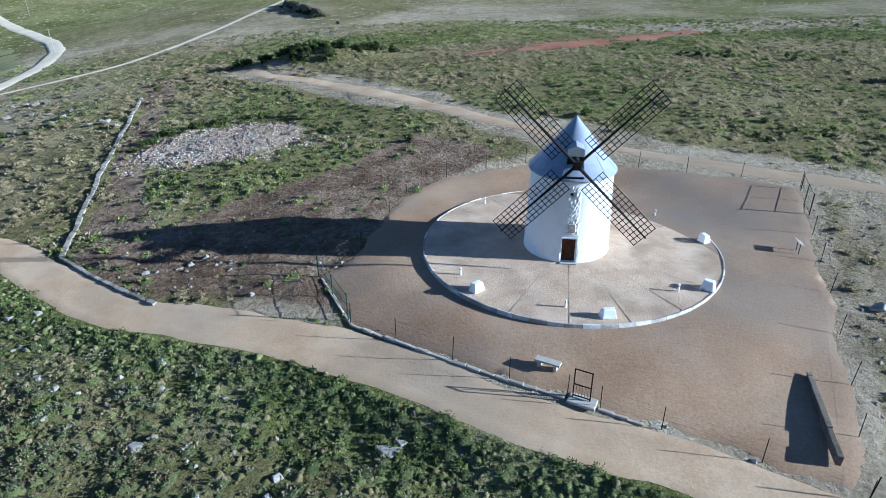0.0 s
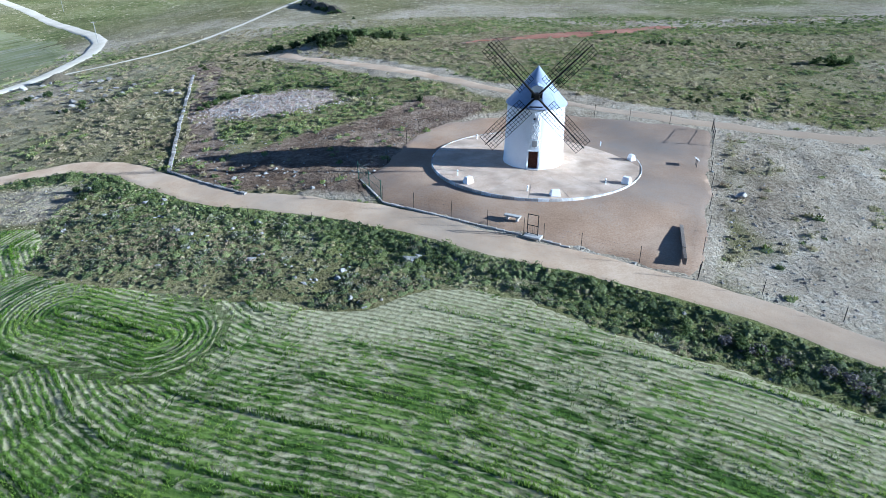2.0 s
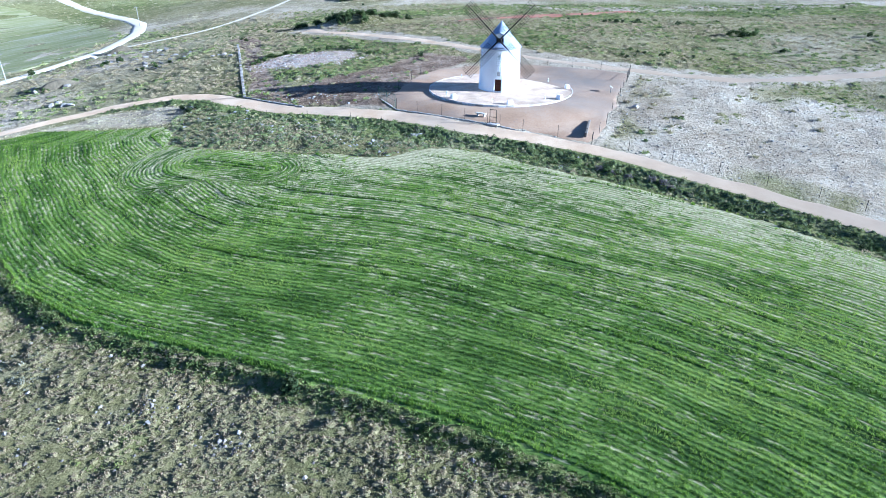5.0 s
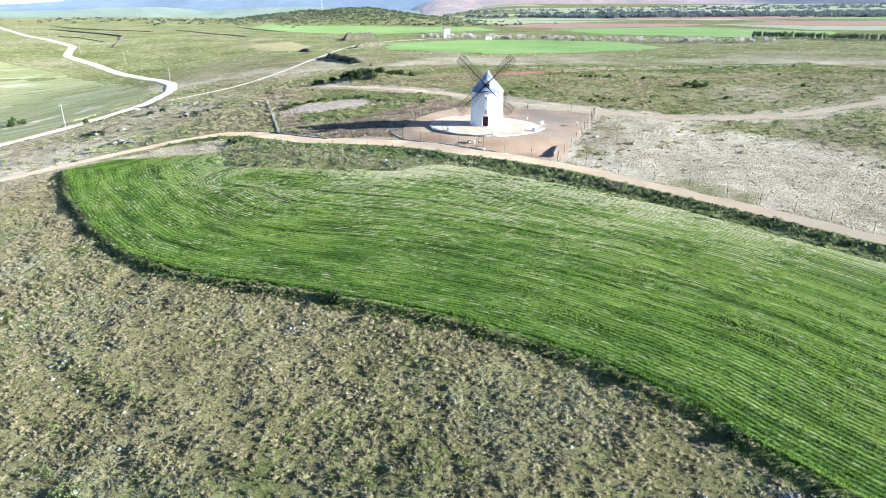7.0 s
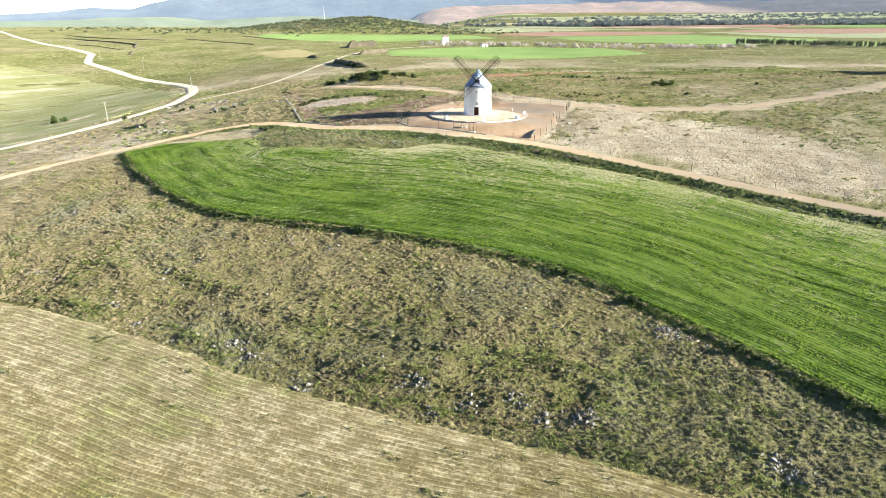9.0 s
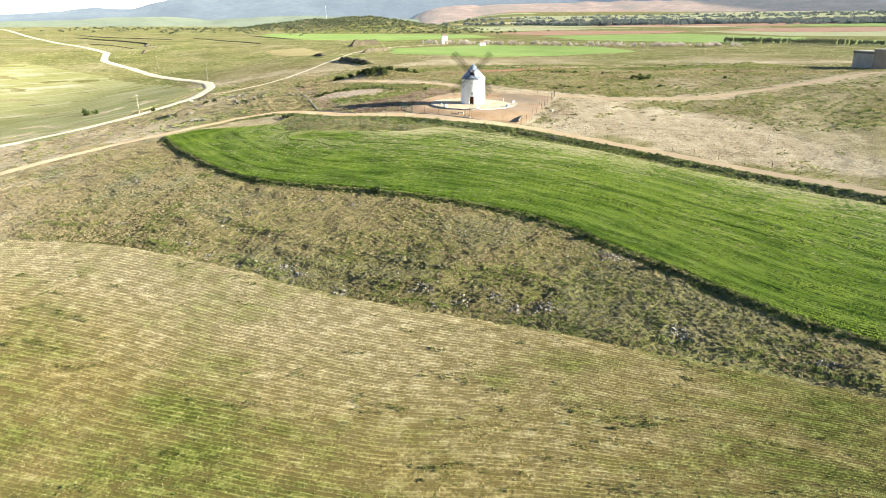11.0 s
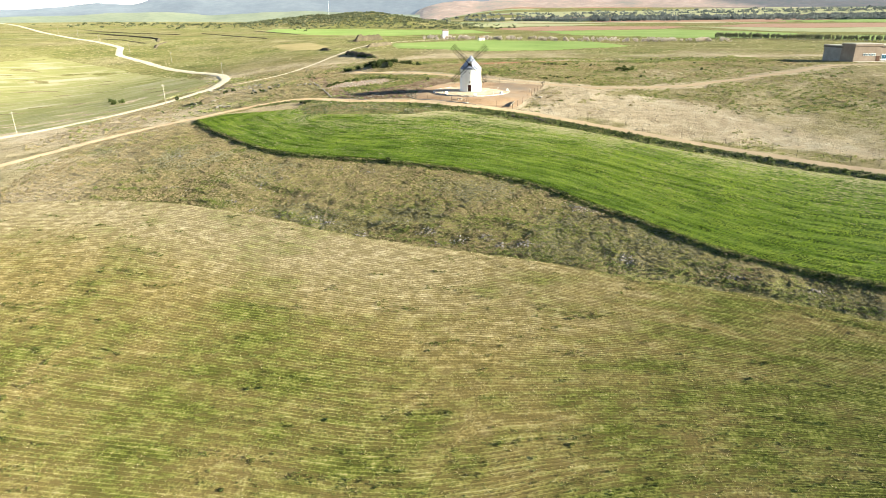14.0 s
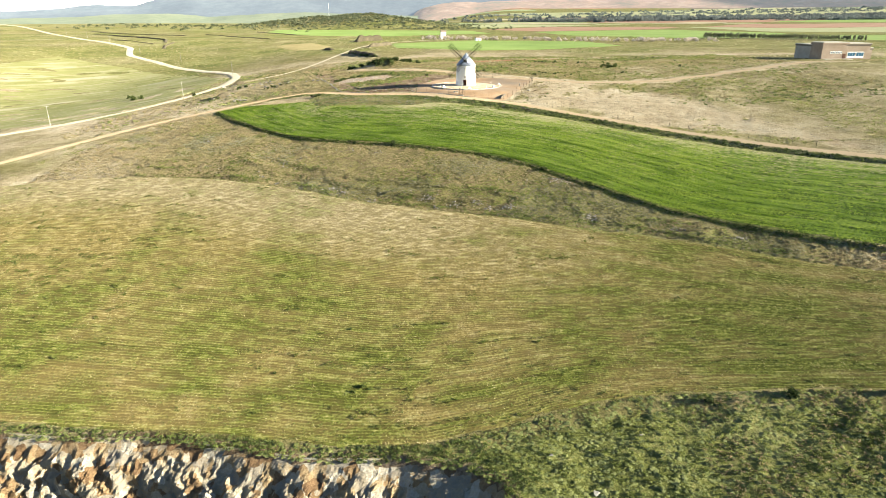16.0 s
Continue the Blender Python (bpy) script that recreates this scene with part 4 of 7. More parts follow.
for bx, by, bt, bs in ((2.3, 39.6, 40, (1.05, 0.75, 0.72)), (11.1, 35.95, 4, (1.15, 0.7, 0.66)), (19.3, 39.55, -38, (1.0, 0.75, 0.78)), (21.9, 47.4, -70, (0.95, 0.7, 0.72))):
    whitewashed_block(bx, by, bt, bs)


def bollard(x, y):
    ob = thing("bollard", pose(x, y, TERRACE_TOP - 0.03), "slim white-painted bollard lamp standing on the terrace", "bollard", "bollards on the terrace")
    part("bollard_post", spun_bm([(0.001, 0.0), (0.10, 0.0), (0.10, 0.05), (0.075, 0.06), (0.075, 0.52), (0.09, 0.53), (0.09, 0.62), (0.05, 0.66), (0.001, 0.67)], 14), WHITEWASH, ob)
    part("lamp_ring", spun_bm([(0.078, 0.47), (0.082, 0.475), (0.082, 0.515), (0.078, 0.52)], 14), GALVANISED, ob)


for bx, by in ((1.15, 42.0), (8.4, 37.2), (17.0, 39.25), (3.9, 56.1), (19.4, 52.8)):
    bollard(bx, by)


def stone_bench():
    ob = thing("stone_bench", at(6.35, 31.45, -28, YARD_LIFT), "pale stone bench with two block feet in the gravel yard", "bench")
    part("bench_seat", box_bm(1.65, 0.52, 0.14, 0, 0, 0.40, 0.025), CONCRETE, ob)
    for sx in (-0.52, 0.52):
        part("bench_foot", box_bm(0.22, 0.42, 0.42, sx, 0, -0.01, 0.02), CONCRETE, ob)


def door_frame_sculpture():
    ob = thing("iron_gate_frame", at(8.0, 28.95, -28, YARD_LIFT), "free-standing black iron gate frame on a pale stone step", "gate frame")
    part("threshold", box_bm(1.7, 0.95, 0.2, 0.1, -0.1, -0.1, 0.07), CONCRETE, ob, "rounded pale stone threshold")
    for sx in (-0.52, 0.52):
        part("upright", box_bm(0.07, 0.07, 2.05, sx, 0, 0.08, 0.008), BLACK_IRON, ob)
    for z in (0.18, 1.0, 2.08):
        part("crossbar", box_bm(1.1, 0.06, 0.06, 0, 0, z, 0.006), BLACK_IRON, ob)
    for k in range(5):
        part("thin_bar", rod_bm((-0.35 + 0.175 * k, 0, 0.2), (-0.35 + 0.175 * k, 0, 1.02), 0.008, None, 6), BLACK_IRON, ob)


WORN_STONE = mottled("worn_brown_coping", (0.12, 0.098, 0.075), (0.19, 0.158, 0.125), (0.27, 0.23, 0.185), 1.0, 8, 0.9, 0, 0.03, 0.2)
DARK_STONE = mottled("weathered_brown_stone", (0.06, 0.05, 0.04), (0.11, 0.09, 0.07), (0.18, 0.15, 0.12), 1.0, 8, 0.9, 0, 0.04, 0.2, 0.2)


def long_stone_bench():
    x0, y0, x1, y1 = 20.7, 24.2, 22.7, 31.3
    a = math.degrees(math.atan2(y1 - y0, x1 - x0))
    ob = thing("low_wall", at((x0 + x1) / 2, (y0 + y1) / 2, a, YARD_LIFT), "low weathered stone wall standing alone in the yard", "wall")
    n = math.hypot(x1 - x0, y1 - y0)
    rnd = random.Random(3)
    k, s = 0, -n / 2
    while s < n / 2 - 0.2:
        w = min(rnd.uniform(1.0, 1.5), n / 2 - s)
        bm = box_bm(w - 0.012, 0.3, 0.64 - 0.05 * (k % 3), s + w / 2, 0, -0.08, 0.03)
        k += 1
        for v in bm.verts:
            v.co += Vector((noise.noise(v.co * 2.1), noise.noise(v.co * 1.9 + Vector((3, 0, 1))), noise.noise(v.co * 1.7))) * 0.03
        part("stone_block", bm, DARK_STONE, ob)
        s += w
    part("coping", box_bm(n * 0.68, 0.34, 0.09, n * 0.15, 0, 0.5, 0.03), WORN_STONE, ob, "brownish worn coping")


def info_panel():
    ob = thing("information_panel", at(29.0, 45.7, 78, YARD_LIFT), "low slanted information panel on two grey posts", "panel")
    tilt = Matrix.Translation((0, 0, 0.92)) @ Matrix.Rotation(radians(32), 4, "X")
    board = part("board", box_bm(0.95, 0.62, 0.035, 0, 0, 0, 0.006), CONCRETE, ob, "pale printed board", tilt)
    for j in range(6):
        part("text_bar", box_bm(0.62 - 0.12 * (j % 3), 0.03, 0.004, -0.05, 0.2 - 0.075 * j, 0.0365), BLACK_IRON, board)
    for sx in (-0.34, 0.34):
        part("panel_post", box_bm(0.06, 0.06, 0.95, sx, 0, -0.05, 0.006), GALVANISED, ob)


def gate(x0, y0, x1, y1, mat, label, tall=1.9, open_turn=0.0):
    """A two-leaved mesh gate between two points."""
    n = math.hypot(x1 - x0, y1 - y0)
    ob = thing("mesh_gate", at(x0, y0, math.degrees(math.atan2(y1 - y0, x1 - x0)), YARD_LIFT), label, "gate", "gates of the yard")
    for sx in (0.0, n):
        part("gate_post", rod_bm((sx, 0, -0.4), (sx, 0, tall + 0.15), 0.045, None, 10), mat, ob)
    for k in range(2):
        a, b = 0.08 + k * n / 2, (k + 1) * n / 2 - 0.04
        leaf = part("gate_leaf", rod_bm((a, 0, 0.12), (a, 0, tall), 0.024, None, 8), mat, ob, "framed leaf filled with wire mesh")
        bm = rod_bm((b, 0, 0.12), (b, 0, tall), 0.024, None, 8)
        for z in (0.12, tall * 0.52, tall):
            rod_bm((a, 0, z), (b, 0, z), 0.022, None, 8, bm)
        part("leaf_frame", bm, mat, leaf)
        bm = bmesh.new()
        cells = int((b - a) / 0.16)
        for c in range(1, cells):
            box_bm(0.003, 0.003, tall - 0.12, a + (b - a) * c / cells, 0, 0.12, 0, bm)
        for c in range(1, 12):
            box_bm(b - a, 0.003, 0.003, (a + b) / 2, 0, 0.12 + (tall - 0.12) * c / 12, 0, bm)
        part("wire_mesh", bm, mat, leaf)


def fence(name, line, gap, tall, label, wires=(0.35, 0.75, 1.15, 1.5), mat=None, lift=0.0, jitter=0.05, group=""):
    """Iron posts along a line with wires strung between them."""
    rnd = random.Random(len(line) * 7 + int(tall * 10))
    pts = []
    for (ax, ay), (bx, by) in zip(line[:-1], line[1:]):
        n = max(1, round(math.hypot(bx - ax, by - ay) / gap))
        pts += [(ax + (bx - ax) * k / n, ay + (by - ay) * k / n) for k in range(n)]
    pts.append(line[-1])
    ob = thing(name, pose(pts[0][0], pts[0][1], 0), label, "fence", group)
    ob["kind"] = "structure"
    ox, oy = pts[0]
    tops = []
    for x, y in pts:
        z = lay(x, y, lift)
        lean = Vector((rnd.uniform(-jitter, jitter), rnd.uniform(-jitter, jitter), 1)) * tall * rnd.uniform(0.95, 1.05)
        base = Vector((x - ox, y - oy, z - 0.25))
        part("post", rod_bm(base, base + lean + Vector((0, 0, 0.25)), 0.026, 0.024, 7), mat or BLACK_IRON, ob)
        tops.append((base + Vector((0, 0, 0.25)), lean / tall))
    for w in wires:
        bm = bmesh.new()
        for (p, u), (q, v) in zip(tops[:-1], tops[1:]):
            rod_bm(p + u * w, q + v * w, 0.0025, None, 3, bm)
        part("wire", bm, GALVANISED, ob)


KERB = mottled("worn_kerb", (0.30, 0.26, 0.21), (0.42, 0.37, 0.31), (0.54, 0.485, 0.42), 0.6, 6, 0.9, 0, 0.02, 0.3, 0.2)


def stone_line(name, line, wide, tall, label, mat, seed, step=0.9):
    """A low wall of single stones laid end to end."""
    rnd = random.Random(seed)
    ob = thing(name, pose(0, 0, 0), label, "wall")
    ob["kind"] = "structure"
    shapes = []
    for k in range(6):
        bm = box_bm(step * 1.03, wide, tall, 0, 0, -0.1, 0.04)
        for v in bm.verts:
            v.co += Vector((noise.noise(v.co * 2.3 + Vector((k, 0, 0))), noise.noise(v.co * 2.9 + Vector((0, k, 3))), noise.noise(v.co * 2.5 + Vector((2, 0, k))))) * 0.07
        me = bpy.data.meshes.new("stone")
        bm.to_mesh(me)
        bm.free()
        me.materials.append(mat)
        shapes.append(me)
    for (ax, ay), (bx, by) in zip(line[:-1], line[1:]):
        n = max(1, round(math.hypot(bx - ax, by - ay) / step))
        for k in range(n):
            x, y = ax + (bx - ax) * (k + 0.5) / n, ay + (by - ay) * (k + 0.5) / n
            st = new("stone", shapes[rnd.randrange(6)])
            st.parent = ob
            st.matrix_basis = pose(x, y, lay(x, y), 0, 0, math.degrees(math.atan2(by - ay, bx - ax)) + rnd.uniform(-2, 2)) @ Matrix.Diagonal((1, rnd.uniform(0.85, 1.15), rnd.uniform(0.75, 1.2), 1))


stone_bench()
door_frame_sculpture()
long_stone_bench()
info_panel()
gate(-10.2, 43.7, -7.0, 37.6, GREEN_IRON, "closed green mesh gate at the edge of the yard")
gate(33.4, 52.4, 35.2, 57.6, BLACK_IRON, "closed dark mesh gate in the yard fence")
fence("yard_fence_south", [(-6.8, 37.2), (-3.4, 35), (0.4, 32.6), (3.9, 30.7), (7.2, 29.2)], 4.6, 1.75, "thin dark iron fence posts with wires along the yard kerb", lift=YARD_LIFT)
fence("yard_fence_corner", [(9.0, 28.3), (12.2, 26.9), (16.9, 24.6), (21.2, 22.2)], 4.9, 1.75, "leaning iron fence posts with wires beside the dirt track", lift=YARD_LIFT)
fence("yard_fence_east", [(21.2, 22.2), (25.0, 30.5), (28.8, 40.1), (31.9, 48.8), (33.4, 52.4)], 4.2, 1.7, "iron posts with wires between yard and stony waste ground", lift=YARD_LIFT)
fence("yard_fence_north", [(35.3, 58), (30.4, 60.4), (25.3, 61.8), (20.7, 63.4), (14, 65.3), (8.9, 65.6), (4.5, 64.4), (0.2, 62.4), (-3.8, 58), (-5.3, 54.4), (-7.2, 47.8), (-10.2, 43.7)], 4.9, 1.7, "iron posts with wires behind the mill", lift=YARD_LIFT)
fence("track_fence", [(21.2, 22.2), (25.8, 20.2), (35.6, 13.6), (45.0, 7.2), (56.0, -2.0), (72, -15.5), (90, -34)], 5.5, 1.45, "rusty stakes with wires along the dirt track", (0.4, 0.8, 1.2))
fence("verge_stakes", [(-27.5, 37.0), (-13.6, 33.4), (-8.5, 30.6), (-3.3, 27.8), (2.3, 24.6), (11, 20.3), (19.4, 15.6), (26.2, 11.2), (31.3, 7.8), (40.9, 1.2), (52, -7.5), (70, -24)], 6.5, 1.2, "low weathered stakes along the grassy verge", (0.5, 0.9), DARK_WOOD, 0, 0.1)
stone_line("yard_kerb", [(-9.9, 43.4), (-6.7, 37.0), (-3.4, 34.85), (0.4, 32.45), (3.9, 30.55), (7.0, 29.2)], 0.22, 0.22, "low pale kerb wall along the yard fence", KERB, 2)
stone_line("yard_kerb_end", [(8.9, 28.3), (11.2, 27.2)], 0.22, 0.22, "short end of the pale kerb wall", KERB, 4)
stone_line("field_wall", [(-35.1, 50.6), (-42.0, 72.0), (-50.0, 97.0), (-56.3, 116.0)], 0.5, 0.3, "low whitish dry-stone wall running up the slope", LIMESTONE, 6, 0.8)
stone_line("field_wall_end", [(-35.1, 50.3), (-30.3, 46.4), (-25.9, 43.3), (-22.6, 41.2)], 0.34, 0.28, "low dry-stone wall curving beside the dirt track", LIMESTONE, 8, 0.8)


# ---------------------------------------------------------------- rocks
def rock_mesh(seed, corners=15):
    """An angular broken stone: the hull of a few corners, its edges worn."""
    g = random.Random(seed * 17 + 3)
    bm = bmesh.new()
    for _ in range(corners):
        d = Vector((g.gauss(0, 1), g.gauss(0, 1), g.gauss(0, 1))).normalized() * g.uniform(0.38, 0.56)
        bm.verts.new((d.x, d.y, max(-0.25, d.z * 0.75)))
    hull = bmesh.ops.convex_hull(bm, input=bm.verts[:])
    bmesh.ops.delete(bm, geom=[v for v in hull["geom_interior"] if isinstance(v, bmesh.types.BMVert)], context="VERTS")
    bmesh.ops.bevel(bm, geom=bm.edges[:], offset=0.025, segments=1, affect="EDGES")
    me = bpy.data.meshes.new("rock")
    bm.to_mesh(me)
    bm.free()
    me.materials.append(LIMESTONE)
    return me


ROCKS = [rock_mesh(s) for s in range(7)]
PALE_STONE = mottled("pale_split_stone", (0.17, 0.16, 0.145), (0.29, 0.275, 0.25), (0.43, 0.415, 0.385), 1.3, 8, 0.9, 0, 0.05)
SLABS = [rock_mesh(s + 20, 9) for s in range(7)]
for slab in SLABS:
    slab.materials[0] = PALE_STONE


def rock(x, y, size, flat=1.0, turn=0.0, k=0, label="grey lichened limestone boulder in the scrub", group="boulders on the slope"):
    ob = new("boulder", (SLABS if "pale" in label else ROCKS)[k % 7])
    ob.matrix_basis = pose(x, y, lay(x, y) + size * 0.1 * flat, 0, 0, turn) @ Matrix.Diagonal((size, size * 0.8, size * flat, 1))
    return tagged(ob, label, "boulder", group)


rnd = random.Random(12)
for x, y, s in ((-3.3, 25.8, 2.0), (-2.6, 26.4, 1.1), (-19.2, 34.3, 1.4), (-18.6, 33.6, 0.8), (-18.3, 31.5, 0.8), (-18.0, 26.9, 1.5), (-17.2, 27.5, 0.9), (-13.8, 30.4, 0.6)):
    rock(x, y, s, 0.45, rnd.uniform(0, 360), rnd.randrange(7), "pale split limestone slab lying in green weeds", "slabs on the verge")
CLUSTERS = ((-21.5, -50.7, 9), (-18.8, -53.4, 7), (-0.7, -58.5, 8), (4.2, -61.5, 8), (9.1, -61.4, 6), (11.4, -63.7, 6), (14.7, -64.2, 9), (26.5, -51.3, 10), (29.6, -70.2, 8),
            (30.6, -71.7, 6), (-13.7, -29.1, 4), (-20.5, -25.7, 3), (-35.5, -33.4, 4), (-55.3, -30.6, 5), (-34.3, -46.3, 3), (-27.7, -49.5, 3), (-39.3, -41.5, 3),
            (-32.3, -31.3, 3), (0.5, -62.9, 4), (-11.7, -58.7, 4), (-63.6, -7.6, 6), (43, -78, 7), (52, -82, 7))
for cx, cy, n in CLUSTERS:
    for _ in range(n):
        x, y = cx + rnd.gauss(0, 0.75), cy + rnd.gauss(0, 0.5)
        rock(x, y, rnd.uniform(0.25, 0.65), rnd.uniform(0.7, 1.3), rnd.uniform(0, 360), rnd.randrange(7), group="stone clusters beside the stubble")
for cx, cy, n in ((-31.2, 36.1, 4), (-27.1, 32.3, 4), (-28.1, 49.2, 3), (-26.0, 49.0, 3), (-23.7, 45.7, 6), (-21.6, 47.5, 3), (-18.2, 46.7, 4), (-15.7, 40.6, 1), (-9.9, 23.6, 4),
                  (-24.4, 29.6, 4), (-42.7, 46.7, 5), (-39.5, 35.2, 4), (-37, 37.8, 4), (-11.0, 22.9, 4), (-6.3, 20.6, 2), (-33.7, 40.0, 3)):
    for _ in range(n):
        rock(cx + rnd.gauss(0, 1.0), cy + rnd.gauss(0, 0.8), rnd.uniform(0.35, 0.95), rnd.uniform(0.55, 0.9), rnd.uniform(0, 360), rnd.randrange(7),
             "weathered pale rock among weeds beside the track", "rocks by the track")
for cx, cy, n in ((-85, 125, 4), (-71.5, 100, 5), (-67, 104, 4), (-56.3, 100.8, 4), (-76, 114, 5), (-89.5, 84, 5), (-104, 130, 6), (-71, 94.5, 4), (-76.4, 61.6, 5), (-95, 83, 5), (-91, 114, 5), (-112, 112, 4)):
    for _ in range(n):
        rock(cx + rnd.gauss(0, 2.6), cy + rnd.gauss(0, 1.6), rnd.uniform(0.9, 2.4), rnd.uniform(0.5, 0.8), rnd.uniform(0, 360), rnd.randrange(7),
             "large grey outcrop breaking through the pasture", "outcrops above the valley")
rock(31.2, 38.1, 1.5, 0.9, 30, 3, "dark upright boulder on the stony waste ground", "")
for x, y, s in ((30.5, 44.5, 0.5), (36, 46, 0.6), (43, 30, 0.6), (37, 20, 0.5), (48, 26, 0.7), (57, 31, 0.6), (16.5, 24.7, 0.55), (12.5, 27.1, 0.4), (-8.6, 45.6, 0.5), (-9.0, 44.9, 0.45), (-4.6, 36.2, 0.5), (17.7, -131.0, 1.0), (14.0, -126.0, 0.6), (24.0, -124.0, 0.7)):
    rock(x, y, s, 0.8, rnd.uniform(0, 360), rnd.randrange(7), "loose pale stone lying on bare ground", "loose stones")


# ---------------------------------------------------------------- plants
GEN = np.random.RandomState(7)


def clumps(name, x, y, size, tall, blades, mat, tone, label, category, spread=0.55, lean=0.75, z=None, ground=0.0, wide=1.0):
    """Many small plants in one mesh: each a rosette of pointed leaves rising from the ground."""
    n = len(x)
    z = (land(x, y) + relief(x, y) if z is None else z) + ground
    a = GEN.uniform(0, 2 * np.pi, (n, blades))
    rad = GEN.uniform(0, spread, (n, blades)) * size[:, None]
    bx, by = x[:, None] + rad * np.cos(a), y[:, None] + rad * np.sin(a)
    b = a + GEN.uniform(-0.9, 0.9, (n, blades))
    w = GEN.uniform(0.09, 0.22, (n, blades)) * size[:, None] * wide
    out = GEN.uniform(0.1, lean, (n, blades)) * size[:, None]
    up = GEN.uniform(0.45, 1.0, (n, blades)) * tall[:, None]
    px, py = -np.sin(b) * w, np.cos(b) * w
    v = np.empty((n, blades, 3, 3), np.float32)
    zb = np.repeat(z[:, None], blades, 1)
    v[:, :, 0] = np.stack([bx - px, by - py, zb - 0.03], -1)
    v[:, :, 1] = np.stack([bx + px, by + py, zb - 0.03], -1)
    v[:, :, 2] = np.stack([bx + np.cos(b) * out, by + np.sin(b) * out, zb + up], -1)
    t = np.repeat(np.clip(tone, 0, 1), blades * 3)
    ob = new(name, mesh_from(name, v.reshape(-1, 3), np.arange(n * blades * 3).reshape(-1, 3), mat, False, {"tone": t}))
    return tagged(ob, label, category, kind="stuff")


def cushions(name, x, y, size, tall, mat, tone, label, category, z=None, ground=0.0, sides=6, rings=2):
    """Many low domed plants in one mesh, lopsided and wind-combed."""
    n = len(x)
    z = (land(x, y) + relief(x, y) if z is None else z) + ground
    a = GEN.uniform(0, 2 * np.pi, n)[:, None] + np.arange(sides)[None] * 2 * np.pi / sides + GEN.uniform(-0.3, 0.3, (n, sides))
    v = np.empty((n, rings * sides + 1, 3), np.float32)
    for k, (rad, up) in enumerate(((0.66, -0.3), (0.38, 0.55))[:rings]):
        r = rad * size[:, None] * GEN.uniform(0.65, 1.3, (n, sides))
        v[:, k * sides:(k + 1) * sides, 0] = x[:, None] + r * np.cos(a)
        v[:, k * sides:(k + 1) * sides, 1] = y[:, None] + r * np.sin(a)
        v[:, k * sides:(k + 1) * sides, 2] = z[:, None] + up * tall[:, None] * GEN.uniform(0.6, 1.35, (n, sides))
    v[:, -1] = np.stack([x + GEN.normal(0, 0.1, n) * size, y + GEN.normal(0, 0.1, n) * size, z + tall * GEN.uniform(0.8, 1.2, n)], -1)
    k = np.arange(sides)
    q = (k + 1) % sides
    top = (rings - 1) * sides
    tri = np.stack([top + k, top + q, np.full(sides, top + sides)], -1)
    if rings == 2:
        tri = np.concatenate([np.stack([k, q, sides + q], -1), np.stack([k, sides + q, sides + k], -1), tri])
    f = (np.arange(n)[:, None, None] * (rings * sides + 1) + tri[None]).reshape(-1, 3)
    t = np.repeat(np.clip(tone, 0, 1), rings * sides + 1)
    ob = new(name, mesh_from(name, v.reshape(-1, 3), f, mat, True, {"tone": t}))
    return tagged(ob, label, category, kind="stuff")


def domes(name, x, y, size, tall, leaves, leaf, mat, tone, label, category, z=None, ground=0.0):
    """Many rounded bushy plants in one mesh: each a dome of short leaves pointing outwards."""
    n = len(x)
    z = (land(x, y) + relief(x, y) if z is None else z) + ground
    a, h = GEN.uniform(0, 2 * np.pi, (n, leaves)), GEN.uniform(0, 1, (n, leaves)) ** 0.8
    flat = np.sqrt(1 - h * h)
    way = np.stack([np.cos(a) * flat, np.sin(a) * flat, h], -1)
    lump = 1 + 0.3 * np.sin(2 * a + GEN.uniform(0, 6.3, (n, 1))) * flat
    r = GEN.uniform(0.6, 1.0, (n, leaves)) * lump
    p = np.stack([x[:, None] + way[..., 0] * r * size[:, None] * 0.5, y[:, None] + way[..., 1] * r * size[:, None] * 0.5, z[:, None] + h * r * tall[:, None]], -1)
    out = way + np.array([0, 0, 0.35]) + GEN.normal(0, 0.45, (n, leaves, 3))
    out /= np.linalg.norm(out, axis=-1, keepdims=True)
    side = np.cross(out, GEN.normal(0, 1, (n, leaves, 3)))
    side /= np.linalg.norm(side, axis=-1, keepdims=True)
    long_ = (leaf * GEN.uniform(0.6, 1.3, (n, leaves)) * size[:, None])[..., None]
    v = np.stack([p - side * long_ * 0.42, p + side * long_ * 0.42, p + out * long_], 2).astype(np.float32)
    t = np.repeat(np.clip(tone, 0, 1), leaves * 3)
    ob = new(name, mesh_from(name, v.reshape(-1, 3), np.arange(n * leaves * 3).reshape(-1, 3), mat, False, {"tone": t}))
    return tagged(ob, label, category, kind="stuff")


def spaced(x0, x1, y0, y1, step):
    """Points that keep clear of one another."""
    gx, gy = np.meshgrid(np.arange(x0, x1, step), np.arange(y0, y1, step))
    n = gx.size
    return gx.ravel() + GEN.uniform(-0.5, 0.5, n) * step, gy.ravel() + GEN.uniform(-0.5, 0.5, n) * step


def scatter(x0, x1, y0, y1, density):
    n = int((x1 - x0) * (y1 - y0) * density)
    return GEN.uniform(x0, x1, n), GEN.uniform(y0, y1, n)


def off_tracks(x, y, margin=0.0):
    ok = (line_distance(x, y, TRACK) > 2.1 + margin) & (line_distance(x, y, WHITE_ROAD) > 2.9) & (line_distance(x, y, FARM_ROAD) > 1.6)
    ok &= (line_distance(x, y, BACK_TRACK) > 1.8) & (depth_in(x, y, YARD) < -0.1)
    return ok


def open_ground(x, y):
    return off_tracks(x, y) & (depth_in(x, y, CROP) < -0.2) & (depth_in(x, y, STUBBLE) < -0.1) & (depth_in(x, y, QUARRY) < -0.3)


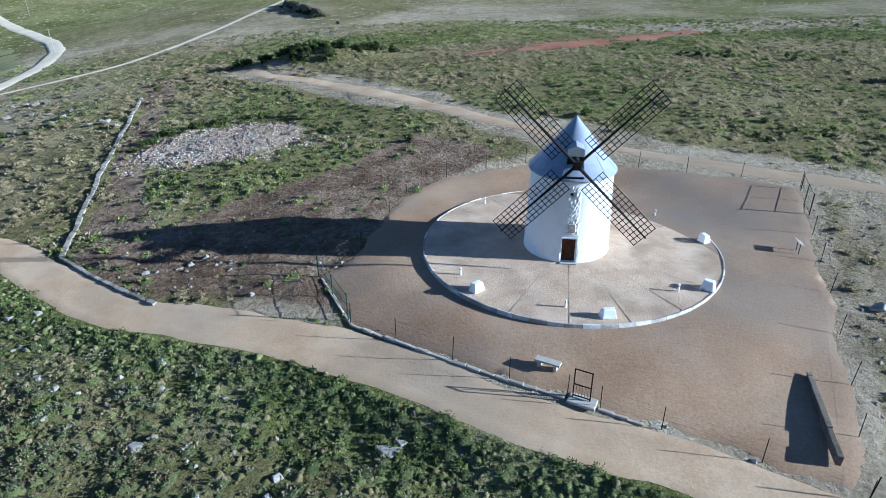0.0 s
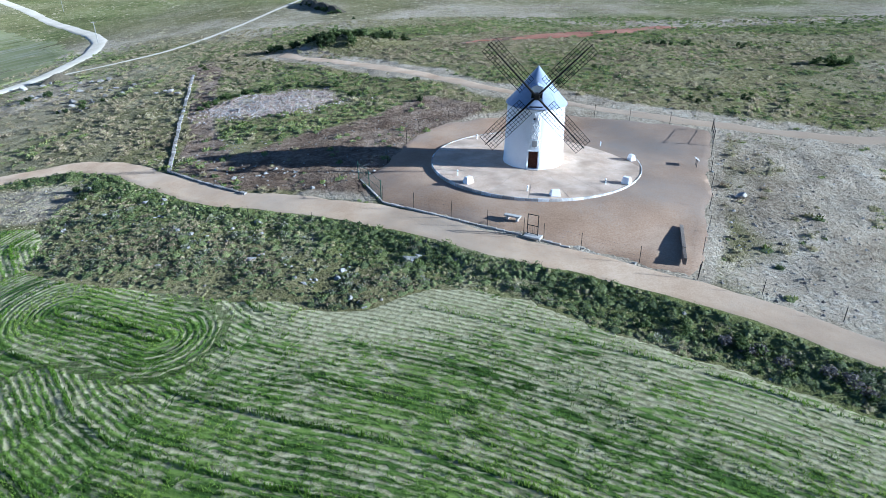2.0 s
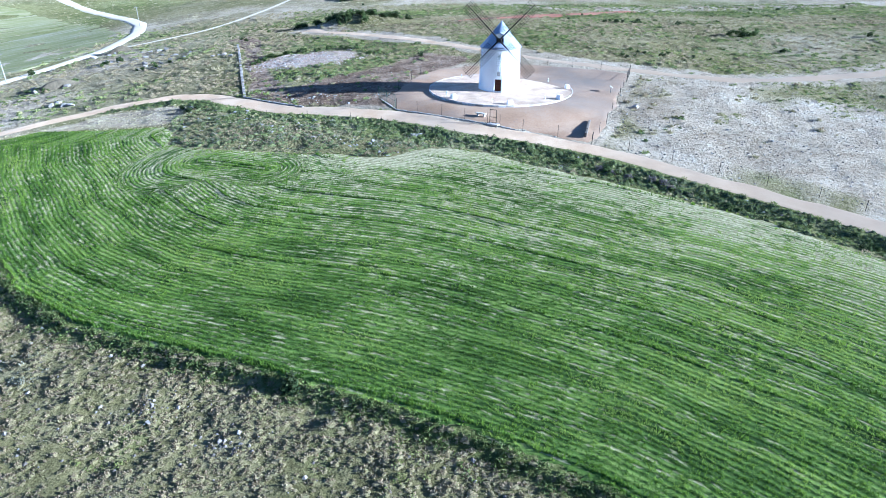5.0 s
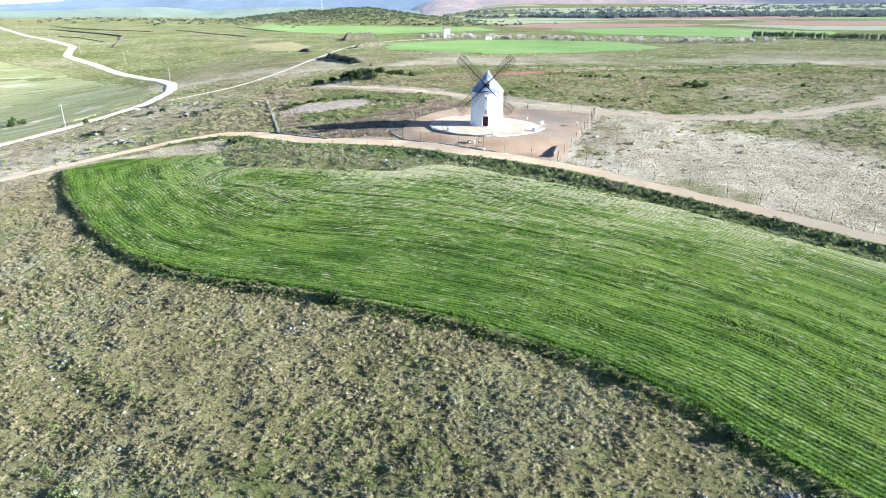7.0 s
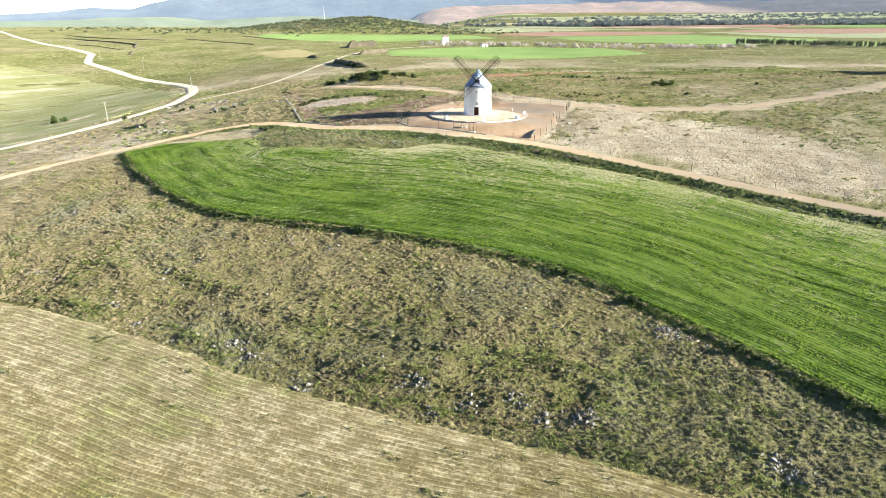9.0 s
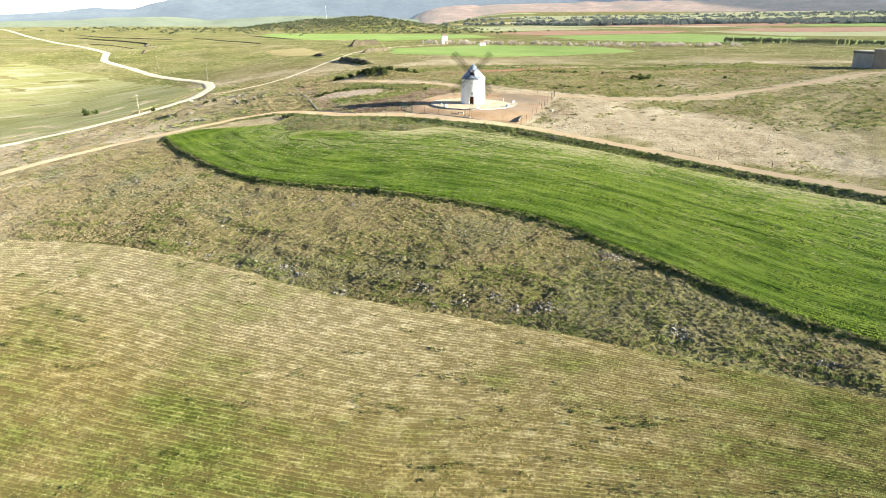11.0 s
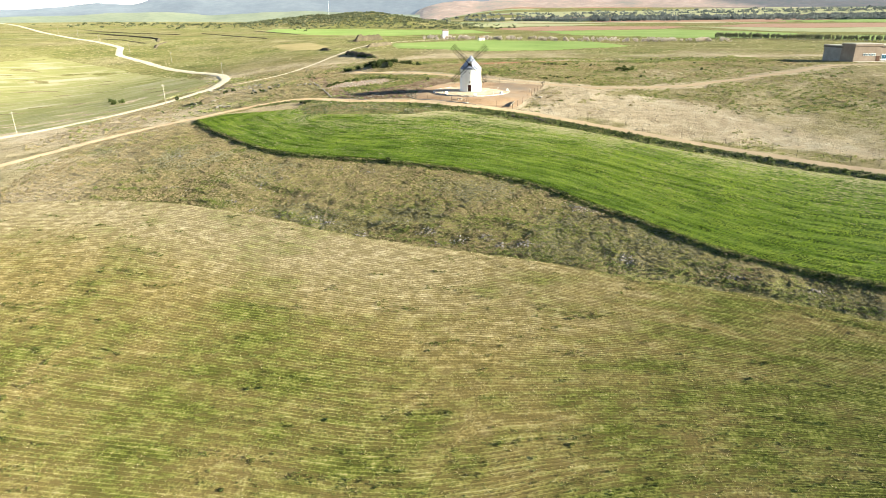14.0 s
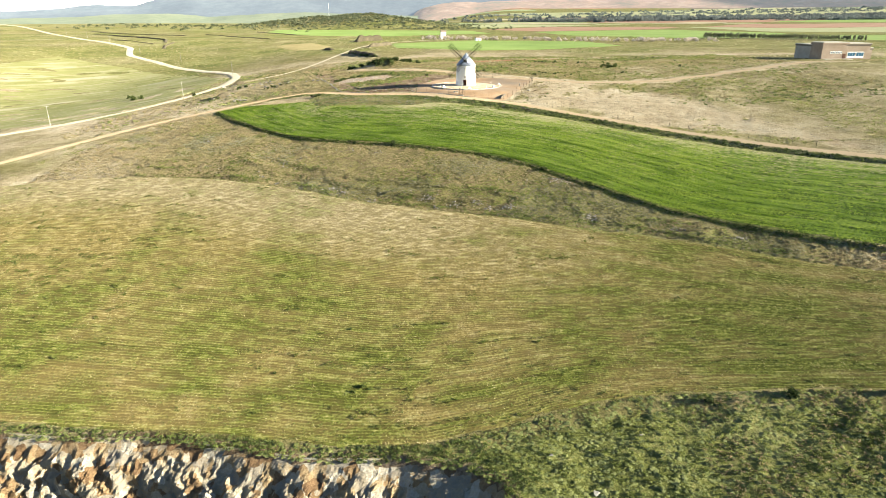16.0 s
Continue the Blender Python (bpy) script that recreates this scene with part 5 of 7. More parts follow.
def thin(x, y, keep):
    return x[keep], y[keep]


# dwarf scrub on the slope between the two fields: grey tussocks over short yellowish turf
def on_slope(x, y):
    return open_ground(x, y) & (y < np.interp(x, [-80, -60, -40, 0, 20, 50, 80], [38, 14, -8, -26, -38, -72, -92]))


x, y = spaced(-100, 78, -105, 42, 0.5)
x, y = thin(x, y, on_slope(x, y))
x, y = thin(x, y, GEN.uniform(0, 1, len(x)) < 0.55 + 0.5 * smooth(0.3, 0.62, fbm(x, y, 7, 41)) * (1 - 0.45 * smooth(-55, -80, x)))
n = len(x)
size = 0.32 + 0.5 * GEN.uniform(0, 1, n) ** 1.7
tall = size * GEN.uniform(0.08, 0.2, n)
foot_scrub = smooth(24, 8, line_distance(x, y, STUBBLE_NORTH)) * smooth(-45, -5, x)
tone = 0.56 + 0.5 * (fbm(x, y, 9, 43) - 0.5) + GEN.uniform(-0.2, 0.2, n) + 0.12 * smooth(-20, -60, x) - 0.3 * foot_scrub
cushions("scrub_hearts", x, y, size * 0.8, tall * 0.8, DRY_CUSHION, tone * 0.9, "dense hearts of grey dwarf scrub on the slope", "scrub", sides=6)
sage = fbm(x, y, 13, 143) + GEN.uniform(-0.1, 0.1, n) + 0.16 * foot_scrub - 0.06 * smooth(-30, -60, x) > 0.66
domes("scrub", x[~sage], y[~sage], size[~sage], tall[~sage], 20, 0.2, HEATH, tone[~sage] + 0.22, "grey-brown dwarf scrub dotted over the slope", "scrub")
domes("sage_scrub", x[sage], y[sage], size[sage], tall[sage], 20, 0.2, SAGE, tone[sage] + 0.2, "grey-green dwarf scrub dotted over the slope", "scrub")
x, y = scatter(-110, 78, -105, 42, 2.2)
x, y = thin(x, y, on_slope(x, y))
n = len(x)
clumps("scrub_grass", x, y, GEN.uniform(0.18, 0.4, n), GEN.uniform(0.06, 0.18, n), 7, GRASS, 0.35 + 0.3 * smooth(-25, -70, x) + 0.8 * (fbm(x, y, 5, 44) - 0.5) + GEN.uniform(-0.2, 0.3, n), "tufts of straw-coloured grass in the scrub", "grass", wide=0.6)
x, y = scatter(-110, 78, -105, 42, 1.2)
x, y = thin(x, y, on_slope(x, y) & (fbm(x, y, 6, 45) + 0.3 * (fbm(x, y, 1.6, 46) - 0.5) > 0.62))
n = len(x)
domes("green_cushions", x, y, GEN.uniform(0.3, 0.8, n), GEN.uniform(0.1, 0.26, n), 20, 0.2, RIM_LEAF, 0.55 + GEN.uniform(-0.3, 0.3, n), "yellow-green cushions of spring herbs on the slope", "herbs")
# ledges of greener weeds along the foot of the slope
foot = np.array(STUBBLE_NORTH[3:20])
reach = np.r_[0, np.cumsum(np.hypot(*np.diff(foot, axis=0).T))]
for away, seed in ((1.4, 161), (2.6, 162), (6.5, 163), (11.5, 165)):
    t = GEN.uniform(0, reach[-1], int(reach[-1] * 3.5))
    t = t[fbm(t, np.zeros_like(t), 9, seed) + GEN.uniform(-0.15, 0.15, len(t)) > 0.5]
    n = len(t)
    x, y = np.interp(t, reach, foot[:, 0]) + 0.45 * away + GEN.normal(0, 0.5, n), np.interp(t, reach, foot[:, 1]) + 0.9 * away + 1.5 * (fbm(t, np.zeros_like(t), 14, seed + 1) - 0.5) + GEN.normal(0, 0.45, n)
    domes("ledge_weeds", x, y, GEN.uniform(0.35, 0.95, n), GEN.uniform(0.15, 0.45, n), 26, 0.18, LUSH, 0.72 + GEN.uniform(-0.4, 0.3, n), "greener weeds along a ledge at the foot of the slope", "weeds")
# rank weeds and broken rubble where the slope has been dug
x, y = scatter(-12, 2, -62, -53, 3.0)
x, y = thin(x, y, np.hypot((x + 5.4) / 2.4, (y + 57.7) / 1.3) < 1.2 * GEN.uniform(0.3, 1.0, len(x)))
n = len(x)
domes("rank_weeds", x, y, GEN.uniform(0.4, 0.9, n), GEN.uniform(0.25, 0.6, n), 30, 0.2, LUSH, 0.72 + GEN.uniform(-0.3, 0.3, n), "bright green weeds standing among stones of the slope", "weeds")
# weedy verge between the track and the sown field
x, y = scatter(-62, 100, -60, 56, 10.0)
x, y = thin(x, y, open_ground(x, y))
north = np.interp(x, [-62, -44, -27, -9, 6, 24, 49, 71, 105], [53, 54, 41, 35, 27, 18, 0, -19, -54])
x, y = thin(x, y, (y < north) & (y > north - 30) & (depth_in(x, y, CROP) < -0.2) & ~((x < -44) & (y < 50)))
x, y = thin(x, y, GEN.uniform(0, 1, len(x)) < 0.3 + 0.9 * fbm(x, y, 3, 45))
n = len(x)
verge = smooth(8, 2.5, line_distance(x, y, TRACK))
dry = (fbm(x, y, 3.0, 46) + GEN.uniform(-0.25, 0.25, n) - 0.3 * verge) > 0.37
for pick, mat, name, label, base in ((dry, DRY_CUSHION, "dry_weeds", "dry brownish weeds and thistles among the stones", 0.36), (~dry, GREEN_CUSHION, "verge_weeds", "lush green weeds on the verge below the dirt track", 0.5)):
    pick = pick & (GEN.uniform(0, 1, n) < 0.5)
    px, py, m = x[pick], y[pick], int(pick.sum())
    size = 0.14 + 0.4 * GEN.uniform(0, 1, m) ** 1.8
    cushions(name, px, py, size, size * GEN.uniform(0.15, 0.4, m) * (1 + 0.6 * verge[pick]), mat, base + 0.7 * (fbm(px, py, 2.5, 47) - 0.5) + 0.9 * (fbm(px, py, 9, 147) - 0.5) + GEN.uniform(-0.28, 0.3, m), label, "weeds")
pick = GEN.uniform(0, 1, n) < 0.45
x, y, verge = x[pick] + GEN.normal(0, 0.15, pick.sum()), y[pick] + GEN.normal(0, 0.15, pick.sum()), verge[pick]
n = len(x)
drier = fbm(x, y, 4, 149) + GEN.uniform(-0.2, 0.2, n) - 0.3 * verge > 0.4
for pick, mat, name, label in ((drier, GRASS, "verge_straw", "straw-coloured grass among the stones of the slope"), (~drier, LUSH, "verge_grass", "grass blades standing among the verge weeds")):
    m = int(pick.sum())
    clumps(name, x[pick], y[pick], GEN.uniform(0.15, 0.36, m), GEN.uniform(0.06, 0.2, m) * (1 + 0.6 * verge[pick]), 14, mat, 0.55 + 0.9 * (fbm(x[pick], y[pick], 3, 48) - 0.5) + GEN.uniform(-0.3, 0.35, m), label, "grass", wide=0.5)
x, y = spaced(-62, 100, -60, 56, 0.62)
north = np.interp(x, [-62, -44, -27, -9, 6, 24, 49, 71, 105], [53, 54, 41, 35, 27, 18, 0, -19, -54])
x, y = thin(x, y, (y < north) & (y > north - 30) & open_ground(x, y) & ~((x < -44) & (y < 50)))
verge = smooth(7.5, 3.5, line_distance(x, y, TRACK))
patchy = fbm(x, y, 3.5, 148)
keep = GEN.uniform(0, 1, len(x)) < 0.2 + 1.1 * smooth(0.3, 0.65, patchy) + 0.35 * verge
x, y, verge = x[keep], y[keep], verge[keep]
n = len(x)
size = 0.3 + 0.9 * GEN.uniform(0, 1, n) ** 2.2
tall = size * GEN.uniform(0.25, 0.5, n)
cushions("weed_hearts", x, y, size * 0.9, tall * 0.7, GREEN_CUSHION, 0.42 + 1.2 * (fbm(x, y, 6, 152) - 0.5) + GEN.uniform(-0.2, 0.25, n), "dense dark hearts of the weeds on the bank", "weeds", rings=1)
kind = fbm(x, y, 5, 149) + GEN.uniform(-0.16, 0.16, n) + 0.35 * verge
for pick, mat, name, label, base in ((kind > 0.6, LUSH, "tall_weeds", "bushy green weeds standing on the bank below the track", 0.55), ((kind <= 0.6) & (kind > 0.46), SAGE, "sage_tufts", "grey-green sage tufts among the stones", 0.55), (kind <= 0.46, HEATH, "dry_tufts", "dry brownish tufts among the stones", 0.6)):
    m = int(pick.sum())
    domes(name, x[pick], y[pick], size[pick], tall[pick], 40, 0.13, mat, base + 1.3 * (fbm(x[pick], y[pick], 4, 151) - 0.5) + GEN.uniform(-0.25, 0.3, m), label, "weeds")
# bleached grass at the end of the sown field
x, y = scatter(-82, -40, 35, 53, 6.0)
x, y = thin(x, y, (depth_in(x, y, [(-80, 39), (-58, 51), (-44, 50), (-41, 38), (-46, 36.5), (-67, 40)]) > 0.3) & (depth_in(x, y, CROP) < -0.2) & (fbm(x, y, 3, 181) > 0.3))
n = len(x)
clumps("bleached_grass", x, y, GEN.uniform(0.2, 0.4, n), GEN.uniform(0.04, 0.09, n), 8, STRAW, 0.75 + 0.4 * (fbm(x, y, 4, 182) - 0.5) + GEN.uniform(-0.3, 0.3, n), "bleached dry grass at the end of the sown field", "grass", 0.8, 0.7)
# pasture north and west of the mill
x, y = spaced(-125, 155, 20, 190, 1.0)
x, y = thin(x, y, open_ground(x, y))
north = np.interp(x, [-125, -62, -44, -27, -9, 6, 24, 49, 71, 105, 150], [8, 53, 54, 41, 36, 30, 20, 2, -17, -52, -95])
rub = np.hypot((x + 29) / 1.35, y - 79)
x, y = thin(x, y, (y > north + 1) & (GEN.uniform(0, 1, len(x)) < (0.1 + 1.1 * fbm(x, y, 7, 49)) * (1 - 0.5 * smooth(-50, -75, x))) & (rub > 8.5))
zb, zl, zs = zones(x, y)
x, y = thin(x, y, GEN.uniform(0, 1, len(x)) < (1 - 0.97 * np.clip(1.3 * zb, 0, 1) * (1 - 0.6 * (np.maximum(y - 110, -60 - x) > 0))) * (1 - 0.85 * zs))
n = len(x)
green = fbm(x, y, 22, 53) + GEN.uniform(-0.12, 0.12, n) + 0.25 * fbm(x, y, 5, 54) > 0.64 + 0.1 * smooth(-40, -70, x) - 0.08 * smooth(10, 50, x)
heath = 0.3 * smooth(-38, -60, x) + fbm(x, 2 * y, 26, 153) + GEN.uniform(-0.1, 0.1, n) > 0.48
for pick, mat, name, label in ((~green & heath, HEATH, "heath_tufts", "brownish dwarf heath on the stony pasture"), (~green & ~heath, GRASS, "pasture_tufts", "tussocky grey-green grass on stony pasture"), (green, RIM_LEAF, "green_tufts", "patches of greener herbs in the pasture")):
    px, py, m = x[pick], y[pick], int(pick.sum())
    size = 0.45 + 1.0 * GEN.uniform(0, 1, m) ** 2
    cushions("tuft_hearts", px, py, size * 0.9, size * 0.22, GREEN_CUSHION if mat is RIM_LEAF else DRY_CUSHION, 0.42 + GEN.uniform(-0.2, 0.3, m), "dense hearts of the pasture tufts", "grass", rings=1)
    domes(name, px, py, size, size * GEN.uniform(0.14, 0.3, m), 22, 0.2, mat, (0.58 if mat is RIM_LEAF else 0.82) + 0.35 * smooth(-38, -55, px) + 1.3 * (fbm(px, py, 12, 51) - 0.5) + GEN.uniform(-0.38, 0.38, m), label, "grass")
x, y = x + GEN.normal(0, 0.5, n), y + GEN.normal(0, 0.5, n)
for pick, mat, name in ((~green, GRASS, "pasture_grass"), (green, LUSH, "green_grass")):
    px, py, m = x[pick], y[pick], int(pick.sum())
    clumps(name, px, py, GEN.uniform(0.25, 0.55, m), GEN.uniform(0.06, 0.18, m), 8, mat, 0.6 + 1.3 * (fbm(px, py, 9, 52) - 0.5) + GEN.uniform(-0.25, 0.3, m), "grass blades standing in the stony pasture", "grass")
# greener tufts coming through the stony waste ground
x, y = scatter(36, 135, -30, 78, 1.5)
x, y = thin(x, y, open_ground(x, y) & (fbm(x, y, 11, 171) + 0.25 * (fbm(x, y, 2.5, 172) - 0.5) + 0.12 * smooth(60, 110, x) - 0.13 * smooth(-2, 6, depth_in(x, y, BARE_GROUND)) > 0.56))
n = len(x)
domes("waste_tufts", x, y, GEN.uniform(0.3, 0.8, n), GEN.uniform(0.08, 0.24, n), 16, 0.2, RIM_LEAF, 0.7 + GEN.uniform(-0.5, 0.35, n), "green tufts coming through stony waste ground", "grass")
# far pasture, sparse and larger
x, y = scatter(-330, 330, 60, 480, 0.1)
x, y = thin(x, y, open_ground(x, y) & ((np.abs(x) > 120) | (y > 185)) & (GEN.uniform(0, 1, len(x)) < 0.1 + fbm(x, y, 18, 55)))
n = len(x)
cushions("far_tufts", x, y, GEN.uniform(0.5, 1.7, n), GEN.uniform(0.06, 0.2, n), DRY_CUSHION, 0.75 + 1.0 * (fbm(x, y, 40, 57) - 0.5) + GEN.uniform(-0.25, 0.25, n), "scattered tussocks on the distant pasture", "grass", sides=5, rings=1)
# rim of the quarry and the rough corner beside it
x, y = scatter(-75, 85, -150, -116, 8.0)
x, y = thin(x, y, open_ground(x, y) & (GEN.uniform(0, 1, len(x)) < 0.25 + 0.9 * fbm(x, y, 4, 59)))
n = len(x)
size = 0.18 + 0.45 * GEN.uniform(0, 1, n) ** 1.6
cushions("rim_weeds", x, y, size, size * GEN.uniform(0.12, 0.26, n), GREEN_CUSHION, 0.7 + 1.1 * (fbm(x, y, 5, 63) - 0.5) + GEN.uniform(-0.25, 0.25, n), "thick green weeds along the quarry rim", "weeds", sides=5, rings=1)
pick = GEN.uniform(0, 1, n) < 0.5
x, y = x[pick] + GEN.normal(0, 0.15, pick.sum()), y[pick]
n = len(x)
domes("rim_grass", x, y, GEN.uniform(0.3, 0.8, n), GEN.uniform(0.1, 0.34, n), 24, 0.16, RIM_LEAF, 0.36 + 1.3 * (fbm(x, y, 5, 64) - 0.5) + GEN.uniform(-0.25, 0.3, n), "long green grass along the quarry rim", "grass")
x, y = spaced(-75, 14, -131, -114, 0.55)
x, y = thin(x, y, open_ground(x, y) & (depth_in(x, y, QUARRY) > -4.5) & (fbm(x, y, 3, 66) > 0.36))
n = len(x)
domes("rim_tufts", x, y, GEN.uniform(0.35, 0.9, n), GEN.uniform(0.15, 0.42, n), 22, 0.2, LUSH, 0.6 + GEN.uniform(-0.45, 0.35, n), "rank green tufts on the quarry rim", "grass")
x, y = spaced(30, 90, -150, -119, 0.8)
x, y = thin(x, y, open_ground(x, y) & (fbm(x, y, 8, 64) + 0.12 * smooth(34, 55, x) > 0.5))
n = len(x)
domes("corner_scrub", x, y, GEN.uniform(0.3, 0.75, n), GEN.uniform(0.12, 0.28, n), 18, 0.22, HEATH, 0.5 + GEN.uniform(-0.3, 0.3, n), "brownish tussocks in the rough corner beside the quarry", "scrub")


# sown rows
def onto_rows(x, y, rows, gap):
    r = rows(x, y)
    e = 0.05
    gx, gy = (rows(x + e, y) - r) / e, (rows(x, y + e) - r) / e
    g2 = np.maximum(gx * gx + gy * gy, 1e-6)
    move = np.round(r) - r
    ok = np.abs(move) / np.sqrt(g2) < gap
    return x + np.where(ok, move * gx / g2, 0), y + np.where(ok, move * gy / g2, 0), np.round(r)


x, y = scatter(-78, 100, -106, 42, 21.0)
x, y = thin(x, y, (depth_in(x, y, CROP) > 0.2) & (GEN.uniform(0, 1, len(x)) < 1 - 0.6 * smooth(50, 75, x)))
x, y, r = onto_rows(x, y, crop_rows, ROW_GAP)
x, y = x + GEN.normal(0, 0.1, len(x)), y + GEN.normal(0, 0.1, len(x))
along = line_along(x, y, CROP_EDGE_SOUTH)
chance = crop_cover(x, y) + 1.1 * (fbm(along / 2.2, r * 0.9, 1.0, 65, 2) - 0.5) + 0.7 * (fbm(x, y, 3.0, 66) - 0.5)
# here and there a drill run stands thick beside an empty wheel line
run = np.where(hash01(np.floor(r / 9).astype(np.int64), np.floor(along / 38).astype(np.int64), 8) > 0.55, np.mod(r, 9), 4)
chance = np.where(run == 0, chance - 0.45, np.where(run == 1, chance + 0.4, chance))
keep = (GEN.uniform(0, 1, len(x)) < chance + 0.05) & (depth_in(x, y, CROP) > 0.1)
thick = (run == 1)[keep]
x, y = thin(x, y, keep)
n = len(x)
# thick runs also get a darker leaf tone, their shade put into colour
clumps("cereal_rows", x, y, GEN.uniform(0.14, 0.3, n), GEN.uniform(0.1, 0.24, n) * np.where(thick, 2.0, 1.0), 6, CROP_LEAF, 0.5 + 0.25 * smooth(10, 45, x) + 0.9 * (fbm(x, y, 5, 67) - 0.5) + 1.3 * (fbm(along[keep] / 9.0, r[keep] * 0.45, 1.0, 68, 2) - 0.5) + GEN.uniform(-0.1, 0.12, n) - 0.3 * thick,
       "young green cereal plants standing in drilled rows", "crop", 0.75, 0.7, land(x, y), 0.07, 0.8)
# stubble
x, y = scatter(-110, 85, -124, -30, 7.0)
x, y = thin(x, y, depth_in(x, y, STUBBLE) > 0.3)
x, y, r = onto_rows(x, y, stubble_rows, STUBBLE_GAP)
x, y = x + GEN.normal(0, 0.15, len(x)), y + GEN.normal(0, 0.1, len(x))
x, y = thin(x, y, (GEN.uniform(0, 1, len(x)) < 0.6 - 0.4 * stubble_cover(x, y)) & (fbm(x, y, 2.2, 98) > 0.42))
n = len(x)
clumps("stubble", x, y, GEN.uniform(0.14, 0.36, n), GEN.uniform(0.05, 0.15, n), 5, STRAW, 0.5 + 0.6 * (fbm(x, y, 9, 69) - 0.5) + GEN.uniform(-0.3, 0.3, n), "pale cut straw stubble in rows", "stubble", 0.8, 0.8, land(x, y), 0.07)
x, y = scatter(-110, 85, -124, -30, 4.0)
x, y = thin(x, y, (depth_in(x, y, STUBBLE) > 0.3))
x, y = thin(x, y, GEN.uniform(0, 1, len(x)) < np.clip(1.3 * (stubble_cover(x, y) - 0.12), 0.03, 0.8))
x, y = thin(x, y, GEN.uniform(0, 1, len(x)) < 0.6)
n = len(x)
clumps("field_weeds", x, y, GEN.uniform(0.15, 0.42, n), GEN.uniform(0.07, 0.2, n), 6, LUSH, 0.6 + GEN.uniform(-0.5, 0.35, n), "low green weeds coming up through the stubble", "weeds", 0.7, 0.8, land(x, y), 0.07)


x, y = scatter(-110, 85, -124, -30, 3.0)
along, r = line_along(x, y, STUBBLE_NORTH), stubble_rows(x, y)
x, y = thin(x, y, (depth_in(x, y, STUBBLE) > 0.5) & (fbm(along / 4.5, r * 0.5, 1.0, 95, 2) + 0.3 * (fbm(x, y, 30, 96) - 0.5) > 0.71))
n = len(x)
domes("weed_patches", x, y, GEN.uniform(0.25, 0.6, n), GEN.uniform(0.1, 0.26, n), 20, 0.2, RIM_LEAF, 0.15 + GEN.uniform(-0.2, 0.3, n), "dark green weed patches standing in the stubble", "weeds", land(x, y), 0.07)


def stones(name, x, y, size, label, mat=None):
    """Loose stones, one mesh."""
    n = len(x)
    base = np.array([(1, 0, 0), (0.3, 0.95, 0), (-0.8, 0.6, 0), (-0.8, -0.6, 0), (0.3, -0.95, 0), (0.1, 0.05, 0.8)])
    tri = np.array([(0, 1, 5), (1, 2, 5), (2, 3, 5), (3, 4, 5), (4, 0, 5)])
    a = GEN.uniform(0, 2 * np.pi, n)
    p = base[None] * GEN.uniform(0.6, 1.2, (n, 6, 3)) * size[:, None, None] * 0.5
    px = p[:, :, 0] * np.cos(a)[:, None] - p[:, :, 1] * np.sin(a)[:, None]
    py = p[:, :, 0] * np.sin(a)[:, None] + p[:, :, 1] * np.cos(a)[:, None]
    z = land(x, y) + relief(x, y)
    v = np.stack([px + x[:, None], py + y[:, None], p[:, :, 2] + z[:, None] - 0.02], -1)
    f = (np.arange(n)[:, None, None] * 6 + tri[None]).reshape(-1, 3)
    return tagged(new(name, mesh_from(name, v.reshape(-1, 3), f, mat or LIMESTONE)), label, "stones", kind="stuff")


x, y = scatter(-48, -10, 66, 92, 34.0)
x, y = thin(x, y, (np.hypot((x + 29) / 1.35, y - 79) < 9.4 * (0.45 + 0.95 * fbm(x, y, 6, 87)) * GEN.uniform(0.75, 1.12, len(x))) & (fbm(x, y, 2.4, 88) > 0.36))
stones("rubble_heap", x, y, 0.08 + 0.4 * GEN.uniform(0, 1, len(x)) ** 2.2, "spread of pale broken rubble in the pasture", RUBBLE)
x, y = scatter(-48, -10, 66, 92, 5.0)
x, y = thin(x, y, (np.hypot((x + 30) / 1.3, y - 78) < 7.8 * GEN.uniform(0.6, 1.05, len(x))) & (fbm(x, y, 3.2, 188) > 0.46))
stones("broken_limestone", x, y, 0.2 + 0.45 * GEN.uniform(0, 1, len(x)) ** 2, "heaped whitish lumps of broken limestone in the pasture", LIMESTONE)
x, y = scatter(20, 34, -58, -46, 26.0)
x, y = thin(x, y, np.hypot((x - 27 + 0.5 * (y + 52)) / 2.7, (y + 52) / 1.7) < GEN.uniform(0.5, 1.1, len(x)))
stones("dumped_rubble", x, y, 0.14 + 0.36 * GEN.uniform(0, 1, len(x)) ** 2.5, "spread of grey broken stones below the sown field", RUBBLE)
x, y = scatter(22, 110, -40, 60, 2.0)
x, y = thin(x, y, (depth_in(x, y, BARE_GROUND) > 0) & (line_distance(x, y, TRACK) > 2.5))
stones("gravel_stones", x, y, 0.06 + 0.4 * GEN.uniform(0, 1, len(x)) ** 5, "small stones strewn over bare pale ground", STONE_CHIP)
x, y = scatter(-60, 40, -60, 56, 0.6)
x, y = thin(x, y, open_ground(x, y))
stones("slope_stones", x, y, 0.08 + 0.5 * GEN.uniform(0, 1, len(x)) ** 4, "small pale stones scattered through the scrub", STONE_CHIP)
spots = np.array([c[:2] for c in CLUSTERS for _ in range(12 * c[2])], float)
n = len(spots)
stones("stone_chips", spots[:, 0] + GEN.normal(0, 0.95, n), spots[:, 1] + GEN.normal(0, 0.65, n), 0.1 + 0.36 * GEN.uniform(0, 1, n) ** 1.5, "small broken stones round the rock clusters", STONE_CHIP)
x, y = scatter(-34, -4, 42, 66, 1.6)
x, y = thin(x, y, open_ground(x, y))
